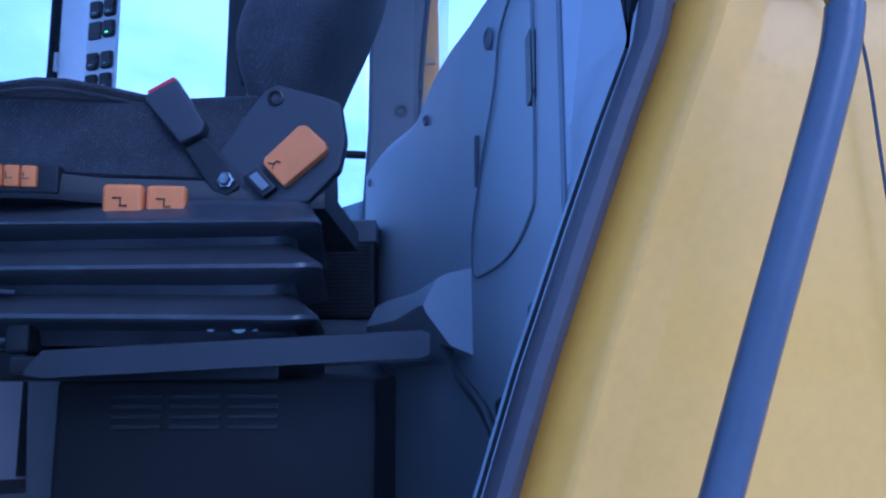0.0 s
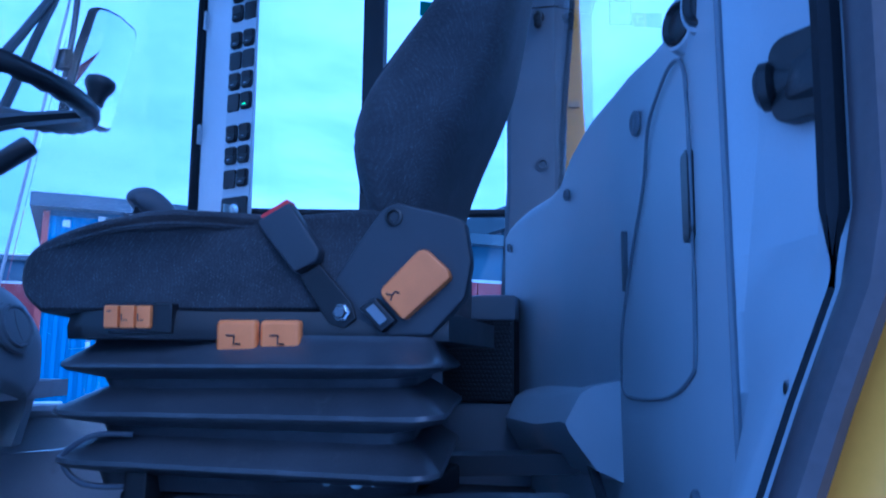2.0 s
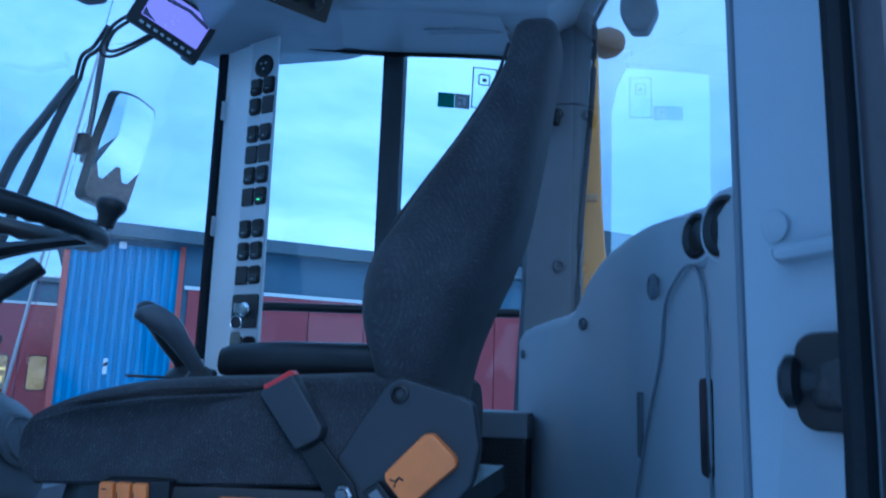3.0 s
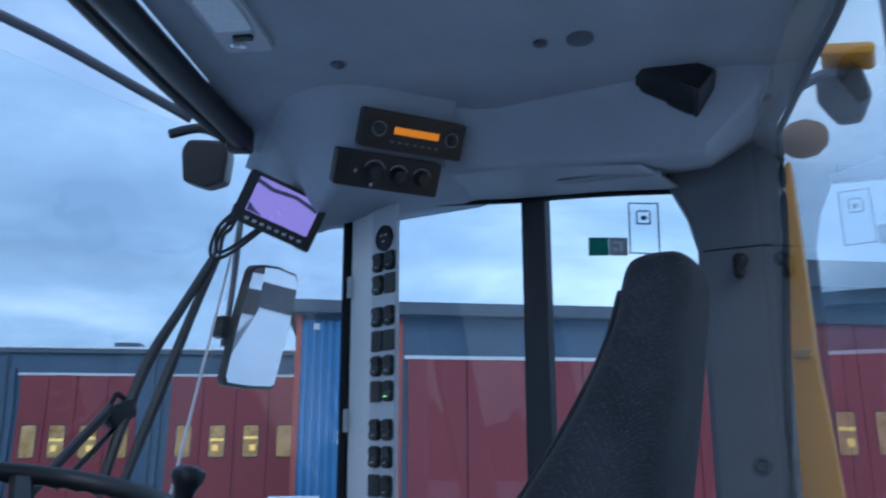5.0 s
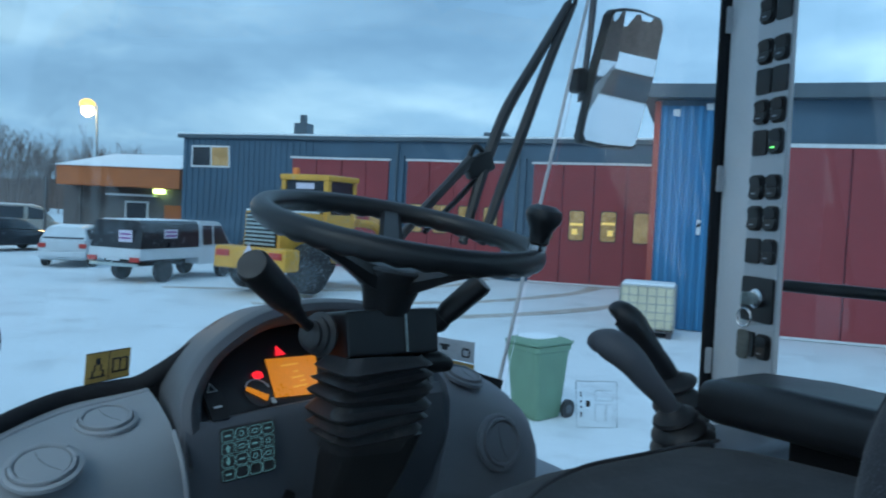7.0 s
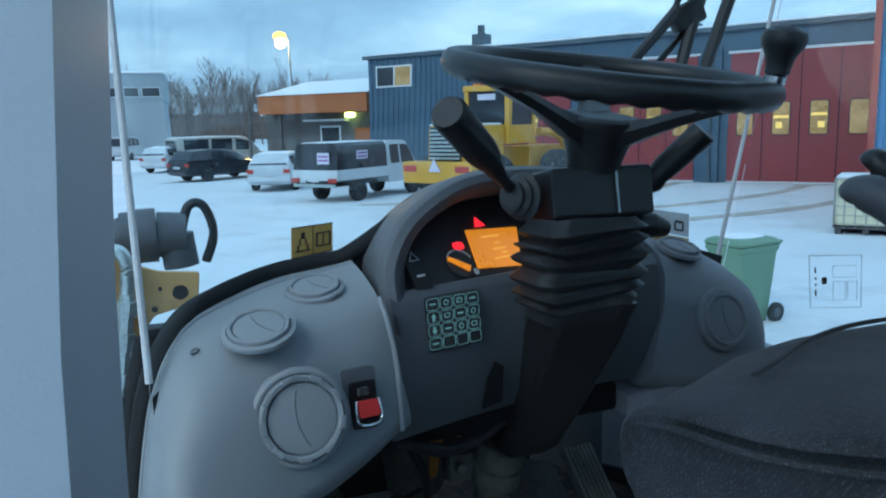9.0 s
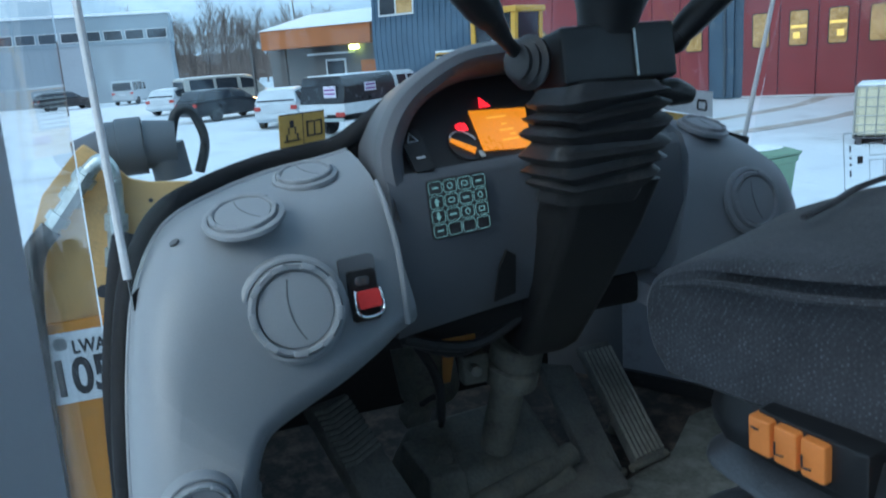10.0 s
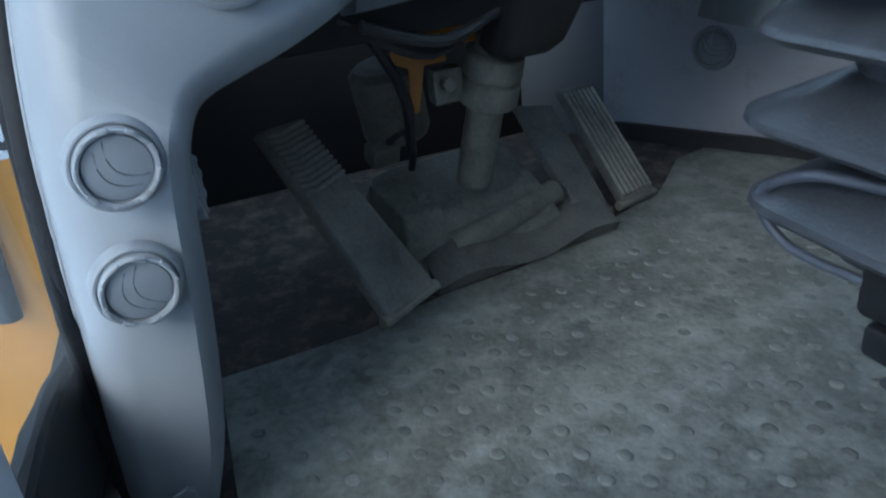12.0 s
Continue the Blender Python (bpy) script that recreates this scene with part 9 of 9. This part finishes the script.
for y in (-0.55, 0.55):
    bm = bmesh.new()
    tube(bm, [f @ Vector(p) for p in ((2.0, y, 1.9), (3.2, y, 1.7), (4.1, y, 0.6))], 0.13, 8)
    part("lift_arm", bm, M["loaderyellow"], ob)
for y in (-0.85, 0.85):
    tbox("tail_light", (-1.84, y, 1.05), (0.03, 0.42, 0.16), M["tail"], 0.005)
bm = bmesh.new()
prism(bm, [(-0.22, -0.19), (0.22, -0.19), (0, 0.19)], facing(f @ Vector((-1.86, 0, 1.15)), tz.to_3x3() @ Vector((-1, 0, 0))), 0.02, 0.004)
part("warning_triangle", bm, M["lilac"], ob, "pale slow-vehicle triangle")
for x in (-0.6, 2.4):
    for s in (-1, 1):
        wheel_parts(ob, f @ Vector((x, s * 0.95, 0.72)), tz.to_3x3() @ Vector((0, s, 0)), 0.74, 0.55)

# small shelter by the workshop corner
ob = thing("bin_shelter", "small open shelter with a snowy roof beside the workshop", "shelter", (-30.5, 11.0, 0))
f = FB
tz = FACE
for x in (5.0, 6.9):
    tbox("post", (x, -1.6, 1.0), (0.1, 0.1, 2.1), M["fascia"], 0.0)
tbox("back", (5.95, -0.5, 1.0), (2.0, 0.06, 2.0), M["timber"], 0.0)
tbox("roof", (5.95, -1.0, 2.1), (2.4, 1.5, 0.08), M["fascia"], 0.0)
tbox("roof_snow", (5.95, -1.0, 2.19), (2.4, 1.5, 0.10), M["cleansnow"], 0.03)
tbox("lit_panel", (5.95, -0.56, 1.2), (1.4, 0.04, 1.2), M["litwin"], 0.0)

# ---- low house, far warehouse, lamp, trees ----
ob = thing("low_house", "low house with an orange timber fascia and a snowy roof", "house", (-41.7, 7.4, 0))
f = Matrix.Translation((-44.15, 5.52, 0)) @ Matrix.Rotation(math.atan2(0.73, 0.68), 4, "Z")
tz = f.to_3x3().to_4x4()
tbox("wall", (3.6, 5.2, 1.7), (7.4, 8.0, 3.5), M["housewall"], 0.0)
tbox("fascia", (3.8, 3.6, 3.65), (6.8, 7.6, 1.0), M["timber"], 0.03)
bm = bmesh.new()
ring_loft(bm, [[f @ Vector(p) for p in ((0.3, -0.3, 4.15), (7.3, -0.3, 4.15), (7.3, 7.6, 4.15), (0.3, 7.6, 4.15))], [f @ Vector(p) for p in ((2.2, 2.2, 4.95), (7.3, 2.2, 5.0), (7.3, 5.5, 5.0), (2.2, 5.5, 4.95))]])
part("roof_snow", bm, M["cleansnow"], ob)
for x in (-0.6, 1.6):
    tbox("porch_post", (x, 0.2, 1.75), (0.14, 0.14, 3.5), M["housewall"], 0.0)
wn_ = tbox("window", (4.2, 1.16, 1.7), (1.3, 0.06, 1.5), M["winframe"], 0.0)
tbox("pane", (4.2, 1.12, 1.7), (1.1, 0.04, 1.3), M["darkpane"], 0.0, wn_)
tbox("door_canopy", (4.1, 0.9, 2.75), (2.6, 0.7, 0.10), M["winframe"], 0.0)
tbox("door", (6.3, 1.16, 1.2), (1.1, 0.06, 2.2), M["timber"], 0.0)
tbox("door_lamp", (5.6, 0.9, 3.0), (0.55, 0.25, 0.26), M["greenlamp"], 0.06)

ob = thing("warehouse", "pale grey sheet-clad warehouse with a strip of windows", "warehouse", (-80, -20, 0))
f = Matrix.Translation((-80, 1.2, 0)) @ Matrix.Rotation(radians(-92), 4, "Z")
tz = f.to_3x3().to_4x4()
tbox("wall", (20, -7, 2.6), (40, 14, 5.4), M["warehouse"], 0.0)
tbox("upper_wall", (20, -7, 6.6), (40.2, 14.2, 2.6), M["warehouse2"], 0.0)
tbox("roof_snow", (20, -7, 8.02), (40.6, 14.6, 0.25), M["cleansnow"], 0.05)
for k in range(10):
    wn_ = tbox("window", (1.0 + 1.9 * k, 0.12, 6.1), (1.7, 0.06, 0.95), M["winframe"], 0.0)
    tbox("pane", (1.0 + 1.9 * k, 0.16, 6.1), (1.55, 0.05, 0.8), M["darkpane"], 0.0, wn_)

street = thing("street_lamp", "tall street lamp with a glowing sodium head", "street lamp", (-57.6, 9.7, 0))
bm = bmesh.new()
rod(bm, (-57.4, 10.0, 0), (-57.5, 9.75, 8.75), 0.09, 0.05, 10)
tube(bm, [(-57.5, 9.75, 8.75), (-57.4, 9.60, 9.00), (-57.3, 9.20, 9.07)], 0.04, 8)
part("mast", bm, M["fascia"], street)
bm = bmesh.new()
bmesh.ops.create_icosphere(bm, subdivisions=2, radius=0.42, matrix=Matrix.Translation((-57.3, 9.10, 8.95)) @ Matrix.Diagonal((1.2, 1.2, 0.8, 1)))
part("lamp_head", bm, M["sodium"], street, "glowing sodium lamp head")
ld = bpy.data.lights.new("street_lamp_light", "POINT")
ld.energy, ld.color, ld.shadow_soft_size = 900, (1.0, 0.55, 0.2), 0.4
lo = new("street_lamp_light", ld)
lo.location = (-57.0, 9.10, 8.45)


def bare_tree(bm, base, height, rng):
    """A leafless tree: tapered trunk, limbs and many twigs."""
    def limb(p, d, length, r, depth):
        n = 3 if depth else 5
        pts = [p]
        for k in range(n):
            d = (d + Vector((rng.uniform(-1, 1), rng.uniform(-1, 1), rng.uniform(-0.2, 0.7))) * 0.16).normalized()
            pts.append(pts[-1] + d * length / n)
        tube(bm, pts, [r, r * 0.35], 4 if depth else 6, smooth=False)
        if depth < 3:
            for k in range((10, 6, 4)[depth]):
                u = rng.uniform(0.25 if depth == 0 else 0.15, 1.0)
                q = pts[min(int(u * n), n - 1)].lerp(pts[min(int(u * n) + 1, n)], u * n % 1)
                side = Vector((rng.uniform(-1, 1), rng.uniform(-1, 1), rng.uniform(0.3, 1.2))).normalized()
                limb(q, (d * 0.5 + side).normalized(), length * rng.uniform(0.28, 0.5) * (1.15 - u * 0.4), r * 0.42, depth + 1)
    limb(Vector(base), Vector((0, 0, 1)), height, height * 0.013, 0)


rng = random.Random(11)
bm = bmesh.new()
for k in range(120):
    a = radians(rng.uniform(78, 92) if k < 106 else rng.uniform(66, 76))
    d = rng.uniform(112, 150)
    bare_tree(bm, (-d * math.sin(a), d * math.cos(a), 0), rng.uniform(6.5, 10) if k < 106 else rng.uniform(6, 9), rng)
wood = solid("far_woods", bm, M["bark"], "bare leafless birch wood behind the yard", "woods", "stuff")
bm = bmesh.new()
for k in range(60):
    a = radians(70 + 24 * k / 59)
    d = 165
    w = 10
    t = Vector((math.cos(a), math.sin(a), 0))
    c = Vector((-d * math.sin(a), d * math.cos(a), 0))
    h = 4.6 + 1.6 * noise.noise((k * 0.35, 3, 0)) + rng.uniform(0, 1.2)
    ring_loft(bm, [[c - t * w * 0.5 + Vector((0, 0, 0)), c + t * w * 0.5, c + t * w * 0.5 + Vector((1, 1, 0)), c - t * w * 0.5 + Vector((1, 1, 0))],
                   [c - t * w * 0.15 + Vector((0, 0, h)), c + t * w * 0.15 + Vector((0, 0, h)), c + t * w * 0.15 + Vector((1, 1, h)), c - t * w * 0.15 + Vector((1, 1, h))]])
solid("backdrop", bm, M["bark"], "dark line of distant forest", "woods", "structure")


# forest edge added round the unseen sides, for reflections in mirror and yellow paint
bm = bmesh.new()
for k in range(150):
    a = radians(104 + 236 * k / 149)
    d = 118 + 10 * noise.noise((k * 0.11, 0, 0))
    t = Vector((math.cos(a), math.sin(a), 0))
    c = Vector((-d * math.sin(a), d * math.cos(a), 0))
    h = 10.5 + 3.0 * noise.noise((k * 0.23, 7, 0)) + rng.uniform(0, 2.2)
    for w, z0, z1 in ((3.6, 0, 0.45 * h), (2.6, 0.45 * h, 0.8 * h), (1.3, 0.8 * h, h)):
        ring_loft(bm, [[c + t * w * sx + c.normalized() * w * sy + Vector((0, 0, z)) for sx, sy in ((-1, -0.5), (1, -0.5), (1, 0.5), (-1, 0.5))] if z < h else [c + t * 0.3 * sx + c.normalized() * 0.3 * sy + Vector((0, 0, z)) for sx, sy in ((-1, -0.5), (1, -0.5), (1, 0.5), (-1, 0.5))] for z in (z0, z1)])
solid("backdrop_forest", bm, M["bark"], "added forest edge round the yard, out of view but for reflections", "woods", "structure")

# long building behind the loader, seen in the mirror
ob = thing("storage_shed", "long brown shed with a snowy roof across the yard", "shed", (50, 57, 0))
f = Matrix.Translation((50, 57, 0)) @ Matrix.Rotation(radians(138), 4, "Z")
tz = f.to_3x3().to_4x4()
tbox("wall", (0, 0, 1.25), (46, 9, 2.5), M["housewall"], 0.0)
bm = bmesh.new()
ring_loft(bm, [[f @ Vector(p) for p in ((x, -5.2, 2.5), (x, 0, 4.0), (x, 5.2, 2.5), (x, 5.2, 2.4), (x, -5.2, 2.4))] for x in (-23.5, 23.5)])
part("snowy_roof", bm, M["cleansnow"], ob)
for k in range(9):
    tbox("shed_door", (-20 + 5 * k, 4.52, 1.05), (3.2, 0.08, 2.1), M["fascia"], 0.0)
